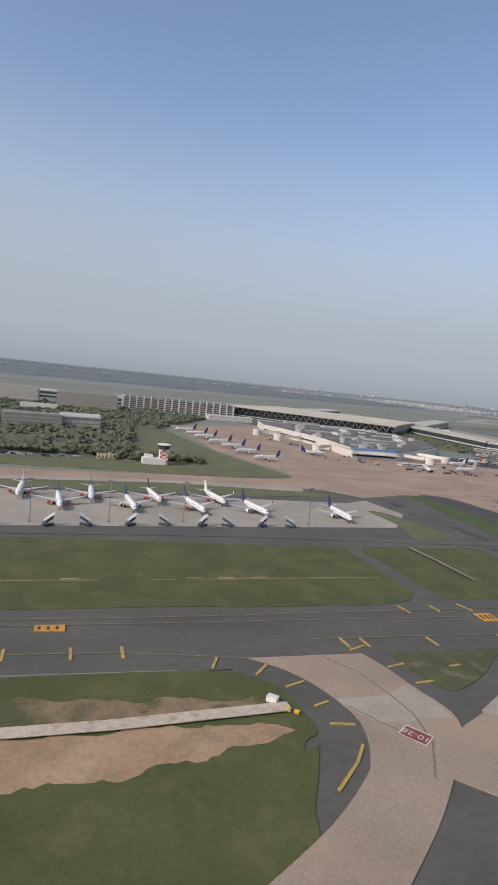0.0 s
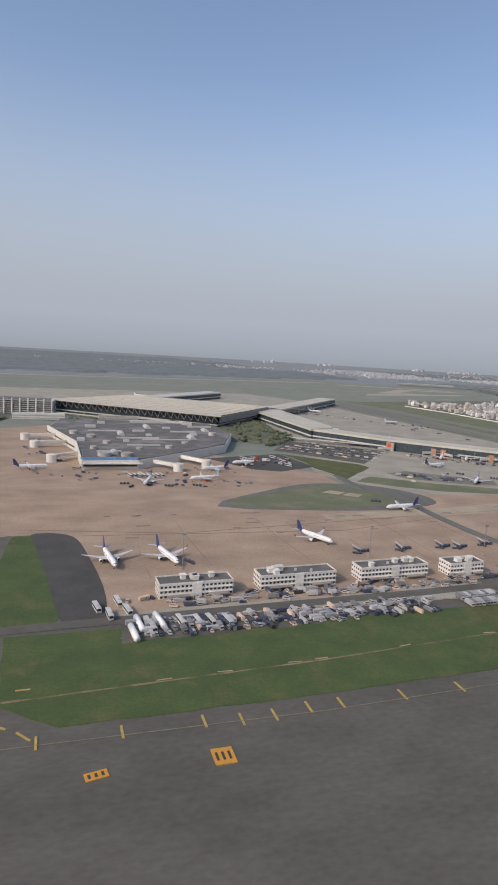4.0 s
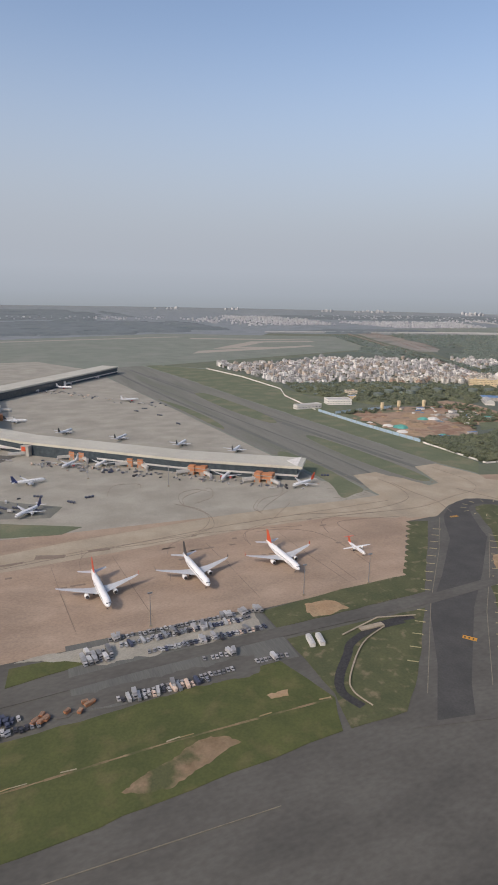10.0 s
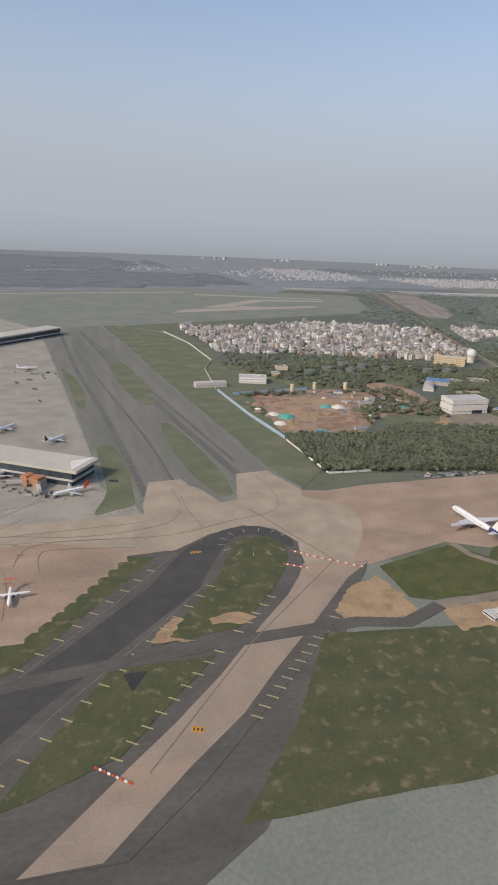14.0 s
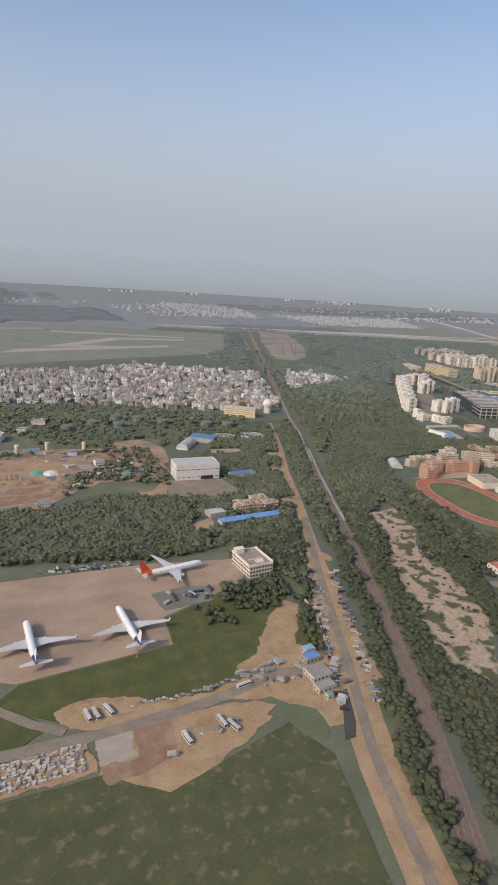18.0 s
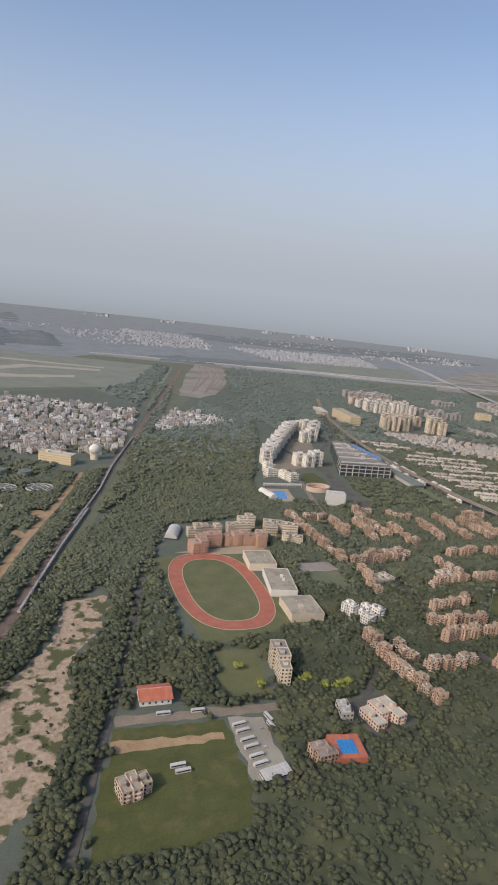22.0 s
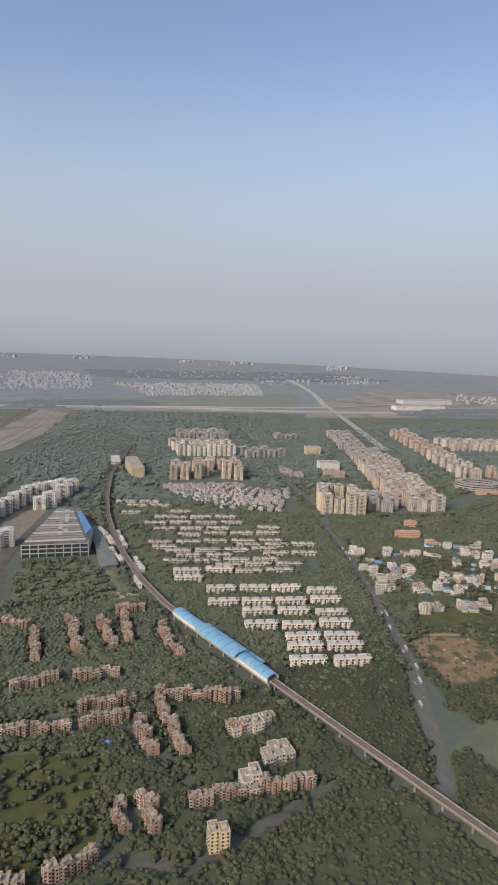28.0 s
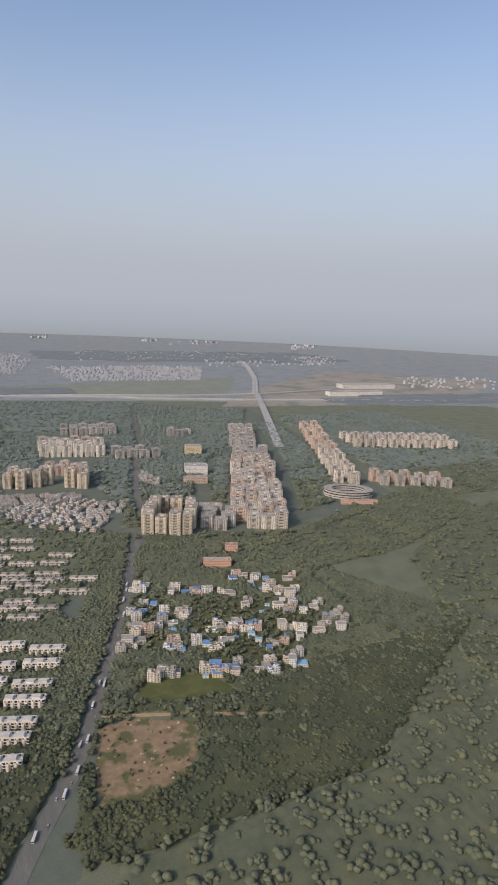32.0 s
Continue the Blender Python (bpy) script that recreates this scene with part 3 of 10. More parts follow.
lawn([(1246, 474), (1255, 492), (1264, 502), (1278, 505), (1290, 500), (1299, 484), (1296, 466), (1288, 450), (1261, 413), (1229, 380), (1168, 373), (1195, 400), (1232, 447)], GRASS_DRY)
lawn([(1142, 357), (1207, 356), (1142, 291), (1100, 276), (1082, 272), (1112, 316)], GRASS_DRY)
lawn([(1362, 432), (1439, 452), (1492, 389), (1474, 378), (1378, 378), (1362, 386)], LUSH)
lawn([(1282, 360), (1365, 348), (1420, 338), (1400, 230), (1190, 240), (1236, 290)], GRASS_DRY)
lawn([(1475, 438), (1591, 452), (1596, 492), (1682, 530), (1716, 528), (1706, 470), (1660, 420), (1600, 392), (1500, 390), (1455, 420)], LUSH)
lawn(smooth([(480, 566), (540, 543), (592, 538), (626, 543), (655, 546), (669, 564), (667, 592), (649, 615), (615, 633), (572, 622), (539, 602)], 3), GRASS)
lawn([(640, 836), (726, 757), (729, 735), (662, 668), (648, 735), (652, 777)], LUSH)
lawn([(667, 655), (699, 680), (760, 640), (821, 612), (870, 588), (850, 576), (808, 583), (747, 600), (700, 628)], GRASS)

patches = itertools.count()


def bare(pts, m):
    sheet("bare_patch", rough_edge(rough_edge(pts, 7, 2.0, 5), 2.2, 0.9, 6), 0.5 + next(patches) * 0.0015, m, "bare " + m.name.replace("_", " ") + " with worn uneven edges", "ground")


bare([(-90, 143), (0, 145), (28, 146), (44, 145), (62, 141), (56, 138), (50, 136), (44, 136), (36, 131), (24, 131), (16, 126), (4, 127), (-20, 121), (-90, 116)], SAND)
bare([(-90, 166), (-30, 162), (10, 161), (40, 158), (62, 156), (62, 153), (30, 152), (-90, 150)], SCRUB_SOIL)
bare([(1706, 491), (1716, 478), (1700, 448), (1688, 424), (1703, 402), (1690, 354), (1669, 331), (1676, 359), (1668, 375), (1634, 388), (1628, 410), (1653, 427), (1677, 461)], SAND)
lawn([(1420, 338), (1516, 340), (1550, 315), (1640, 345), (1655, 310), (1630, 190), (1400, 190)], GRASS_DRY)
bare([(1514, 340), (1529, 375), (1581, 374), (1622, 367), (1632, 352), (1605, 336), (1573, 322), (1545, 310), (1514, 312)], SAND)
bare([(1211, 394), (1234, 397), (1244, 389), (1232, 383), (1212, 387)], SAND)
bare([(1169, 378), (1187, 400), (1195, 398), (1182, 381), (1197, 373)], SAND)
bare([(706, 298), (716, 304), (724, 310), (751, 308), (750, 303), (726, 302), (711, 294)], SAND)
bare([(711, 271), (718, 267), (719, 257), (736, 254), (734, 250), (713, 251)], SAND)
bare([(668, 300), (676, 297), (682, 286), (673, 290)], SAND)
bare([(1300, 382), (1326, 410), (1352, 420), (1360, 392), (1357, 364), (1307, 364)], SAND)
bare([(800, 384), (955, 387), (955, 364), (850, 362), (838, 370)], GREY_APRON)
bare([(352, 331), (520, 322), (600, 330), (600, 345), (352, 340)], GREY_APRON)
bare([(356, 304), (520, 311), (528, 324), (358, 328)], ASPHALT)
bare([(705, 316), (800, 326), (930, 322), (935, 340), (705, 338)], ASPHALT)
bare([(1495, 402), (1511, 408), (1542, 404), (1558, 394), (1580, 391), (1606, 391), (1633, 401), (1658, 413), (1677, 409), (1700, 396), (1709, 383), (1704, 365), (1690, 366), (1680, 331), (1664, 331), (1663, 350), (1651, 360), (1640, 372), (1613, 378), (1557, 377), (1519, 376), (1503, 384)], SAND)
bare([(1651, 421), (1671, 445), (1690, 463), (1708, 485), (1714, 476), (1706, 462), (1690, 440), (1685, 425), (1676, 414)], SAND)
bare([(1516, 372), (1539, 372), (1539, 348), (1516, 347)], NEW_SLAB)
bare([(1540, 371), (1565, 370), (1568, 352), (1557, 339), (1518, 331), (1517, 346), (1539, 347)], RED_EARTH)
bare([(1565, 370), (1600, 375), (1627, 372), (1640, 362), (1616, 350), (1591, 345), (1566, 342)], SAND)
bare([(1642, 354), (1657, 356), (1664, 350), (1663, 331), (1657, 323), (1644, 330)], GRASS)
bare([(1712, 469), (1717, 440), (1705, 410), (1686, 424)], LUSH)
sheet("equipment_stand", rough_edge([(1593, 534), (1598, 503), (1644, 509), (1650, 532), (1630, 541)], 5, 1.0, 3), 0.52, LANE, "oil-darkened equipment stand at the apron edge", "apron")
sheet("bare_patch", rough_edge([(1654, 1045), (1710, 1059), (1729, 986), (1716, 917), (1669, 908), (1629, 907)], 8, 3, 4), 0.31, CLAY, "bare red-brown lot behind the construction site", "ground")
sheet("bare_patch", rough_edge([(1645, 814), (1682, 813), (1676, 782), (1641, 786)], 7, 2, 5), 0.31, SAND, "sandy clearing between trees", "ground")
sheet("bare_patch", rough_edge([(1671, 676), (1709, 692), (1700, 664), (1672, 661)], 6, 2, 6), 0.31, SAND, "small sandy clearing between trees", "ground")
sheet("warehouse_yard", [(1690, 836), (1770, 826), (1780, 770), (1737, 757), (1678, 778)], 0.335, DUSTY_ROAD, "dusty paved yard before the warehouse", "pavement")
sheet("paved_yard", [(1800, 976), (1855, 970), (1850, 944), (1796, 950)], 0.3, CONCRETE, "pale paved yard among trees", "pavement")
for x, y in ((1854, 1046), (1910, 1046)):
    basin = thing("settling_basin", pose(x, y, 0), "round low concrete settling basin", "basin", "settling basins")
    part("rim", Build().loft([[(22 * q * math.cos(math.tau * i / 28), 22 * q * math.sin(math.tau * i / 28), z) for i in range(28)] for z, q in ((0, 1), (2.4, 1), (2.4, 0.95), (1.2, 0.95))], caps=False), WALL_GREY, basin)
    part("water", Build().drum(0, 0, 0, 1.3, 20.8, n=28), WATER_DULL, basin, "murky water")
    part("inner_ring", Build().loft([[(14 * q * math.cos(math.tau * i / 24), 14 * q * math.sin(math.tau * i / 24), z) for i in range(24)] for z, q in ((0.5, 1), (2.0, 1), (2.0, 0.93), (0.5, 0.93))], caps=False), WALL_GREY, basin)
    for k in range(6):
        a = k * math.pi / 3
        part("spoke", Build().bar((0, 0, 2.1), (21 * math.cos(a), 21 * math.sin(a), 2.1), 0.8, 0.5), WALL_GREY, basin)
    occupy(corners(x, y, 0, 44, 44), 1)
bare([(1729, 477), (1742, 476), (1740, 461), (1729, 459)], SAND)
bare([(1376, 366), (1512, 369), (1514, 344), (1440, 340), (1376, 340)], SAND)
bare([(994, 384), (1017, 380), (1021, 367), (1003, 364), (991, 366)], SAND)
bare([(838, 265), (850, 271), (864, 275), (878, 282), (893, 281), (899, 274), (884, 269), (868, 263), (852, 260)], SCRUB_SOIL)
bare([(926, 302), (939, 302), (937, 297), (927, 298)], SAND)

sheet("lawn", rough_edge([(186, 138), (205, 146), (216, 149), (226, 158), (232, 172), (245, 178), (267, 177), (278, 168), (280, 156), (320, 130), (330, 112), (190, 112)], 8, 1.0), 0.435, GRASS_DRY, "dry patchy grass below the concrete taxiway", "grass")
for pts in ([(256, 451), (264, 451), (264, 435), (256, 434)], [(264, 372), (271, 371), (273, 338), (266, 339)], [(258, 320), (266, 319), (269, 278), (260, 279)], [(261, 396), (266, 395), (266, 390), (261, 391)], [(252, 411), (257, 410), (257, 405), (253, 405)]):
    sheet("asphalt_patch", pts, 0.47, DARK_ASPHALT, "dark resurfaced patch in the taxiway", "taxiway")
sheet("bare_patch", rough_edge([(272, 172), (287, 165), (283, 160), (270, 161)], 4, 1.0, 8), 0.475, CLAY, "bare orange soil at the lawn tip", "ground")
sheet("white_panel", [(213, 173), (218, 173), (218, 168), (213, 168)], 0.45, WHITE_LINE, "white painted panel on the asphalt shoulder", "marking")
sheet("crossing_slab", [(1205, 646), (1240, 648), (1259, 578), (1285, 585), (1303, 652), (1340, 655), (1358, 594), (1340, 540), (1190, 558), (1192, 590)], 0.355, CONCRETE, "pale worn concrete at the mouth of the lanes", "taxiway")
sheet("taxi_crossing", [(1016, 571), (1077, 570), (1143, 568), (1190, 570)] + smooth([(1205, 574), (1226, 614), (1249, 626), (1267, 582), (1276, 572), (1290, 580), (1307, 631), (1342, 615), (1351, 579), (1387, 547), (1381, 499), (1345, 446)], 3, False) + [(1304, 446)] + smooth([(1309, 479), (1298, 515), (1273, 524), (1240, 514), (1211, 492)], 3, False) + [(1173, 501), (1106, 529), (1017, 530), (700, 506), (560, 503), (560, 520), (700, 530), (850, 556)], 0.365, CONCRETE, "paler worn concrete taxi lane across the aprons", "taxiway")
solid("culvert_wall", Build().bar((240, 157, 0.5), (263, 157.5, 0.5), 2.4, 1.0).bar((263, 157.5, 0.5), (284, 163, 0.5), 2.4, 1.0), TAN_SLAB, "low tan culvert wall at the grass edge", "wall", kind="structure")
# stepped edge of the old apron towards the grass
steps = Build()
for k in range(11):
    f = k / 10
    steps.prism(corners(1088 + 82 * f, 401 + 98 * f, 0, 9, 11), 0.1, 0.478)
solid("apron_step", steps, APRON, "saw-tooth edge slabs of the brown apron", "apron", kind="structure")
sheet("taxiway_shoulder", [(1300, 446), (1312, 486), (1300, 514), (1274, 527), (1240, 516), (1208, 495), (1186, 487), (1150, 440), (1083, 362), (1024, 290), (984, 250), (1046, 236), (1078, 267), (1112, 304), (1232, 436), (1249, 474), (1256, 492), (1265, 501), (1278, 505), (1290, 500), (1298, 484), (1290, 455)], 0.44, ASPHALT, "grey asphalt shoulder of the diagonal taxiway", "taxiway")
sheet("diagonal_taxiway", [(1214, 493)] + smooth([(1225, 502), (1241, 514), (1256, 522), (1274, 525), (1290, 521), (1302, 508), (1309, 492), (1303, 478), (1292, 494), (1280, 507), (1266, 508), (1254, 501), (1240, 480), (1222, 450)], 3, False) + [(1214, 434), (1152, 376), (1105, 335), (1040, 268), (1022, 246), (1000, 250), (1034, 290), (1073, 344), (1119, 385), (1178, 443), (1202, 478)], 0.452, DARK_ASPHALT, "dark resurfaced asphalt taxiway with a curved end", "taxiway")
sheet("taxiway_shoulder", [(1300, 446), (1270, 414), (1229, 376), (1137, 284), (1085, 240), (1140, 236), (1180, 266), (1246, 325), (1300, 372), (1345, 425), (1357, 442)], 0.46, ASPHALT, "grey asphalt shoulder beside the concrete taxiway", "taxiway")
sheet("concrete_taxiway", [(1302, 449), (1357, 441), (1329, 422), (1282, 375), (1239, 334), (1210, 304), (1174, 276), (1130, 238), (1096, 240), (1146, 284), (1172, 306), (1205, 337), (1243, 378), (1274, 409), (1292, 432)], 0.468, TAN_SLAB, "tan concrete taxiway with dark shoulders", "taxiway")
# tan concrete taxiways below the lawns
sheet("curved_taxiway", smooth([(102, 183), (106, 172), (109, 159), (112, 149), (112, 141), (107, 131), (97, 120), (80, 102), (48, 74)], 4, False) + smooth([(36, 92), (58, 107), (73, 121), (77, 127), (80, 134), (82, 143), (81, 151), (77, 163), (70, 174), (60, 182)], 4, False), 0.46, TAN_SLAB, "curved tan concrete taxiway with patched slabs", "taxiway")
sheet("diagonal_concrete", [(90, 122), (112, 138), (123, 144), (145, 159), (167, 174), (190, 189), (203, 191), (208, 188), (222, 185), (226, 180), (221, 174), (198, 164), (184, 154), (153, 137), (124, 119), (104, 108)], 0.47, TAN_SLAB, "straight tan concrete taxiway with patched slabs", "taxiway")
for k, pts in enumerate(([(80, 155), (90, 155), (98, 156), (106, 161), (111, 151), (111, 142), (103, 143), (95, 141), (86, 143), (83, 148)], [(123, 145), (148, 161), (152, 158), (156, 160), (160, 155), (154, 151), (158, 149), (150, 144), (146, 147), (134, 140), (130, 143), (125, 142)], [(188, 187), (203, 191), (208, 187), (202, 183), (197, 185), (178, 170), (173, 171)], [(160, 158), (170, 165), (180, 160), (168, 151)], [(150, 142), (158, 147), (164, 144), (153, 138)], [(196, 176), (206, 182), (212, 178), (204, 172)])):
    sheet("new_slab", pts, 0.482 + 0.004 * k, NEW_SLAB, "paler recast concrete slabs in the taxiway", "taxiway")
sheet("lawn", smooth([(113, 181), (131, 184), (155, 184), (163, 186), (150, 175), (141, 167), (128, 159), (118, 158)], 3), 0.47, GRASS_DRY, "small dry grass triangle between taxiways", "grass")
sheet("taxiway_shoulder", smooth([(470, 556), (592, 530), (660, 534), (700, 545), (712, 565), (708, 590), (687, 621), (650, 640), (600, 645), (540, 615)], 3), 0.40, TYRE_STREAK, "grey shoulder round a grass lens on the apron", "taxiway")
sheet("helipad_slab", [(598, 603), (612, 611), (626, 601), (613, 592)], 0.58, CONCRETE, "pale concrete slab in the grass", "pavement")
sheet("helipad_slab", [(616, 590), (629, 599), (641, 590), (630, 580)], 0.58, CONCRETE, "pale concrete slab in the grass", "pavement")
sheet("car_park", [(702, 955), (829, 869), (736, 762), (640, 866), (660, 900)], 0.4, ASPHALT, "grey car park beside the terminal pier", "car park")
sheet("vehicle_lot", [(520, 800), (636, 838), (651, 743), (593, 712), (560, 728)], 0.41, DARK_ASPHALT, "dark asphalt lot for service vehicles", "car park")
sheet("apron_road", ribbon(smooth([(658, 690), (655, 640), (667, 592), (674, 551), (673, 500), (675, 446), (682, 412), (692, 384)], 4, False), 11), 0.495, TYRE_STREAK, "dark oiled vehicle road crossing the apron", "road")
sheet("dark_corner", smooth([(308, 487), (323, 489), (338, 478), (345, 446), (352, 380), (350, 336), (338, 334), (327, 337), (319, 403), (311, 465)], 3), 0.49, DARK_ASPHALT, "dark new asphalt corner beside the lawn", "taxiway")
sheet("new_slab", [(796, 597), (809, 585), (832, 615), (820, 627)], 0.47, GREY_APRON, "paler concrete strip on the equipment stand", "apron")
sheet("grey_stand", [(735, 700), (770, 712), (860, 650), (845, 622), (800, 635), (742, 668)], 0.44, LANE, "darker stained equipment stand on the apron", "apron")
SERVICE = [(-900, 250), (-33, 327), (91, 333), (212, 330), (300, 329), (420, 333), (547, 337), (709, 347), (797, 350), (871, 355), (953, 357), (1081, 357), (1203, 366), (1311, 367), (1344, 358), (1378, 371), (1461, 373), (1518, 373), (1579, 378), (1609, 383), (1658, 395), (1700, 384), (1712, 384)]
sheet("service_road", ribbon(SERVICE[:16], [9] * 8 + [11] * 8), 0.54, ASPHALT, "narrow grey perimeter service road", "road")
sheet("service_road", ribbon(SERVICE[15:], 9.5), 0.54, DUSTY_ROAD, "dust-covered service road beside the vehicle lots", "road")
sheet("service_road", ribbon([(1445, 454), (1448, 432), (1462, 414), (1480, 396), (1500, 382)], 7), 0.55, DUSTY_ROAD, "narrow curved grey service road over grass", "road")
sheet("dirt_road", rough_edge(ribbon([(701, 342), (704, 312), (707, 284), (709, 246)], [9, 7.5, 7, 7.5]), 4, 0.5, 9), 0.585, SAND, "pale dusty track over the grass to the taxiway", "road")
sheet("sports_court", [(634, 373), (653, 372), (652, 360), (635, 361)], 0.56, COURT_GREEN, "faded green court beside the office block", "court")
sheet("dirt_road", ribbon([(1650, 190), (1676, 290), (1693, 338), (1712, 384), (1743, 468), (1768, 534), (1796, 603), (1836, 710), (1880, 840), (1925, 953), (1960, 1050), (1989, 1134)], [26, 26, 28, 28, 28, 22, 13, 12, 11, 11, 8, 7]), 0.3, SAND, "pale dusty road along the railway", "road")
sheet("roadway", ribbon(smooth([(1650, 190), (1676, 290), (1693, 338), (1712, 384), (1725, 420), (1743, 468), (1768, 534), (1796, 603), (1820, 664)], 3, False), 7.5), 0.4, DUSTY_ROAD, "worn grey asphalt road with sandy edges", "road")
sheet("dirt_lot", rough_edge([(1716, 372), (1735, 440), (1764, 512), (1775, 512), (1748, 440), (1728, 360)], 8, 1.5), 0.34, SAND, "bare roadside parking strip with parked vehicles", "ground")
for x, y, r in ((1826, 720, 9), (1868, 850, 10), (1900, 925, 11), (1790, 560, 7)):
    sheet("bare_patch", rough_edge([(x + r * math.cos(k), y + 1.6 * r * math.sin(k)) for k in (0, 0.8, 1.6, 2.4, 3.2, 4, 4.8, 5.6)], 8, 2, int(x)), 0.27, SAND, "bare sandy patch beside the dirt road", "ground")

# painted bars, signs and joints
mark, pale = Build(), Build()
for x in (-84, -67, -50, -33, -16, 4, 20, 317, 348, 380, 425, 440, 470, 500, 530):
    mark.box(x - 0.5, 184 if x < 60 else 231, 0.2, x + 0.5, 192 if x < 60 else 239, 0.53)
LOW_BARS = (((50, 183), (47, 176)), ((65, 177), (60, 171)), ((74, 166), (67, 163)), ((77, 154), (72, 152)), ((80, 142), (73, 143)), ((99, 196), (100, 188)), ((107, 195), (108, 188)), ((106, 189), (99, 186)), ((107, 173), (114, 175)), ((111, 162), (118, 163)), ((135, 195), (136, 188)), ((168, 196), (169, 189)), ((176, 186), (180, 181)), ((187, 196), (192, 190)), ((191, 194), (199, 195)), ((140, 226), (142, 218)), ((156, 226), (157, 219)))
HIGH_BARS = (((171, 228), (174, 220)), ((203, 233), (204, 226)), ((233, 237), (236, 230)), ((243, 240), (249, 237)), ((246, 250), (254, 249)), ((248, 265), (255, 264)), ((292, 266), (299, 266)), ((308, 272), (314, 272)), ((300, 250), (306, 246)), ((310, 243), (315, 237)), ((409, 237), (409, 229)), ((395, 237), (395, 229)), ((64, 117), (73, 126)), ((73, 126), (78, 133)), ((130, 172), (135, 173)), ((222, 177), (225, 171)), ((234, 180), (236, 174)))
for a, c in LOW_BARS + HIGH_BARS:
    mark.prism(ribbon([a, c], 0.9), 0.2, 0.53)
for k in range(15):
    f = k / 14
    x, y = 1060 - 70 * (1 - f), 330 - 80 * (1 - f)
    for (ax, ay), (bx, by) in (((1022, 298), (1182, 466)), ((1075, 278), (1222, 434)), ((1140, 290), (1262, 410)), ((1216, 300), (1310, 388))):
        px, py = ax + (bx - ax) * f, ay + (by - ay) * f
        pale.box(-3.5, -0.45, 0.2, 3.5, 0.45, 0.53, turn=pose(px, py, 0, 0, 0, -35))
for k in range(12):
    a = radians(20 + 26 * k)
    pale.box(-3, -0.3, 0.2, 3, 0.3, 0.535, turn=pose(1276 + 30 * math.cos(a), 494 + 22 * math.sin(a), 0, 0, 0, math.degrees(a)))
solid("edge_bar", pale, PALE_YELLOW, "short pale bars along the taxiway shoulders", "marking", kind="structure")
solid("edge_bar", mark, YELLOW, "short faded yellow taxiway edge bars", "marking", kind="structure")
signs = Build()
for x, y, w, d, a in ((-3, 207, 10, 5, 0), (176, 213, 8, 8, 0), (337, 213, 8, 4, 10), (382, 213, 8, 9, 0), (1073, 305, 9, 4, -50), (1222, 487, 9, 3, 0), (1183, 299, 7, 4, -20), (275, 318, 8, 7, 0)):
    signs.box(-w / 2, -d / 2, 0.2, w / 2, d / 2, 0.56, turn=pose(x, y, 0, 0, 0, a))
    for k in range(3):
        signs.box(-w / 2 + 1 + k * w / 3.4, -d / 4, 0.3, -w / 2 + 2 + k * w / 3.4, d / 4, 0.6, 1, turn=pose(x, y, 0, 0, 0, a))
solid("painted_sign", signs, [ORANGE_SIGN, BLACK_LINE], "orange taxiway location panels painted on asphalt", "marking", kind="structure")
holds = Build()
holds.prism(corners(94.8, 135.2, -52, 8.4, 6.2), 0.2, 0.525)
for k, (cx, cy, w, d) in enumerate(((0, 2.8, 8.4, 0.5), (0, -2.8, 8.4, 0.5), (3.9, 0, 0.5, 6.2), (-3.9, 0, 0.5, 6.2))):
    holds.box(cx - w / 2, cy - d / 2, 0.3, cx + w / 2, cy + d / 2, 0.54, 1, turn=pose(94.8, 135.2, 0, 0, 0, -52))
letters = bpy.data.curves.new("runway_digits", "FONT")
letters.body, letters.size, letters.align_x, letters.align_y = "10-28", 3.4, "CENTER", "CENTER"
source = bpy.data.objects.new("runway_digits", letters)
digits = bpy.data.meshes.new_from_object(source)
bpy.data.objects.remove(source)
hold = solid("runway_sign", holds, [RED_LINE, WHITE_LINE], "painted red runway holding sign on concrete", "marking", kind="structure")
digits.materials.append(WHITE_LINE)
part("numerals", digits, None, hold, "white painted runway numerals", at=pose(94.8, 135.2, 0.56, 0, 0, 128))
lines = Build()


def line(b, pts, w, z, m=0):
    for a, c in zip(pts, pts[1:]):
        b.prism(ribbon([a, c], w), z - 0.2, z, m)


line(lines, [(-600, 205), (-20, 209), (180, 214), (300, 234), (431, 231), (630, 236), (900, 232)], 0.35, 0.55)
line(lines, [(-600, 192), (22, 188), (52, 183), (60, 182)], 0.4, 0.54)
line(lines, [(88, 195), (119, 196), (159, 196), (190, 199)], 0.4, 0.54)
line(lines, [(-600, 210), (19, 215), (73, 217), (123, 220), (185, 223), (236, 229), (246, 233), (252, 241), (255, 266), (256, 300)], 0.4, 0.545)
line(lines, smooth([(180, 188), (233, 187), (249, 189), (269, 188), (281, 184), (294, 170)], 3, False), 0.4, 0.555)
line(lines, [(1206, 490), (1150, 425), (1083, 355), (1010, 270)], 0.4, 0.535)
line(lines, [(1222, 440), (1158, 374), (1110, 328), (1050, 262)], 0.4, 0.535)
solid("centre_line", lines, FADED_LINE, "thin faded taxiway centre line", "marking", kind="structure")
dark = Build()
rnd = random.Random(4)
line(dark, [(300, 500), (420, 478), (640, 505), (800, 520), (1000, 545), (1190, 552)], 0.7, 0.47)
line(dark, [(345, 480), (560, 470), (700, 505)], 0.6, 0.47)
for k in range(9):
    x = 432 + k * 78 + rnd.uniform(-20, 20)
    line(dark, [(x, 512), (x + rnd.uniform(1, 4), 462), (x + rnd.uniform(3, 8), 404)], rnd.choice((0.2, 0.3)), 0.47)
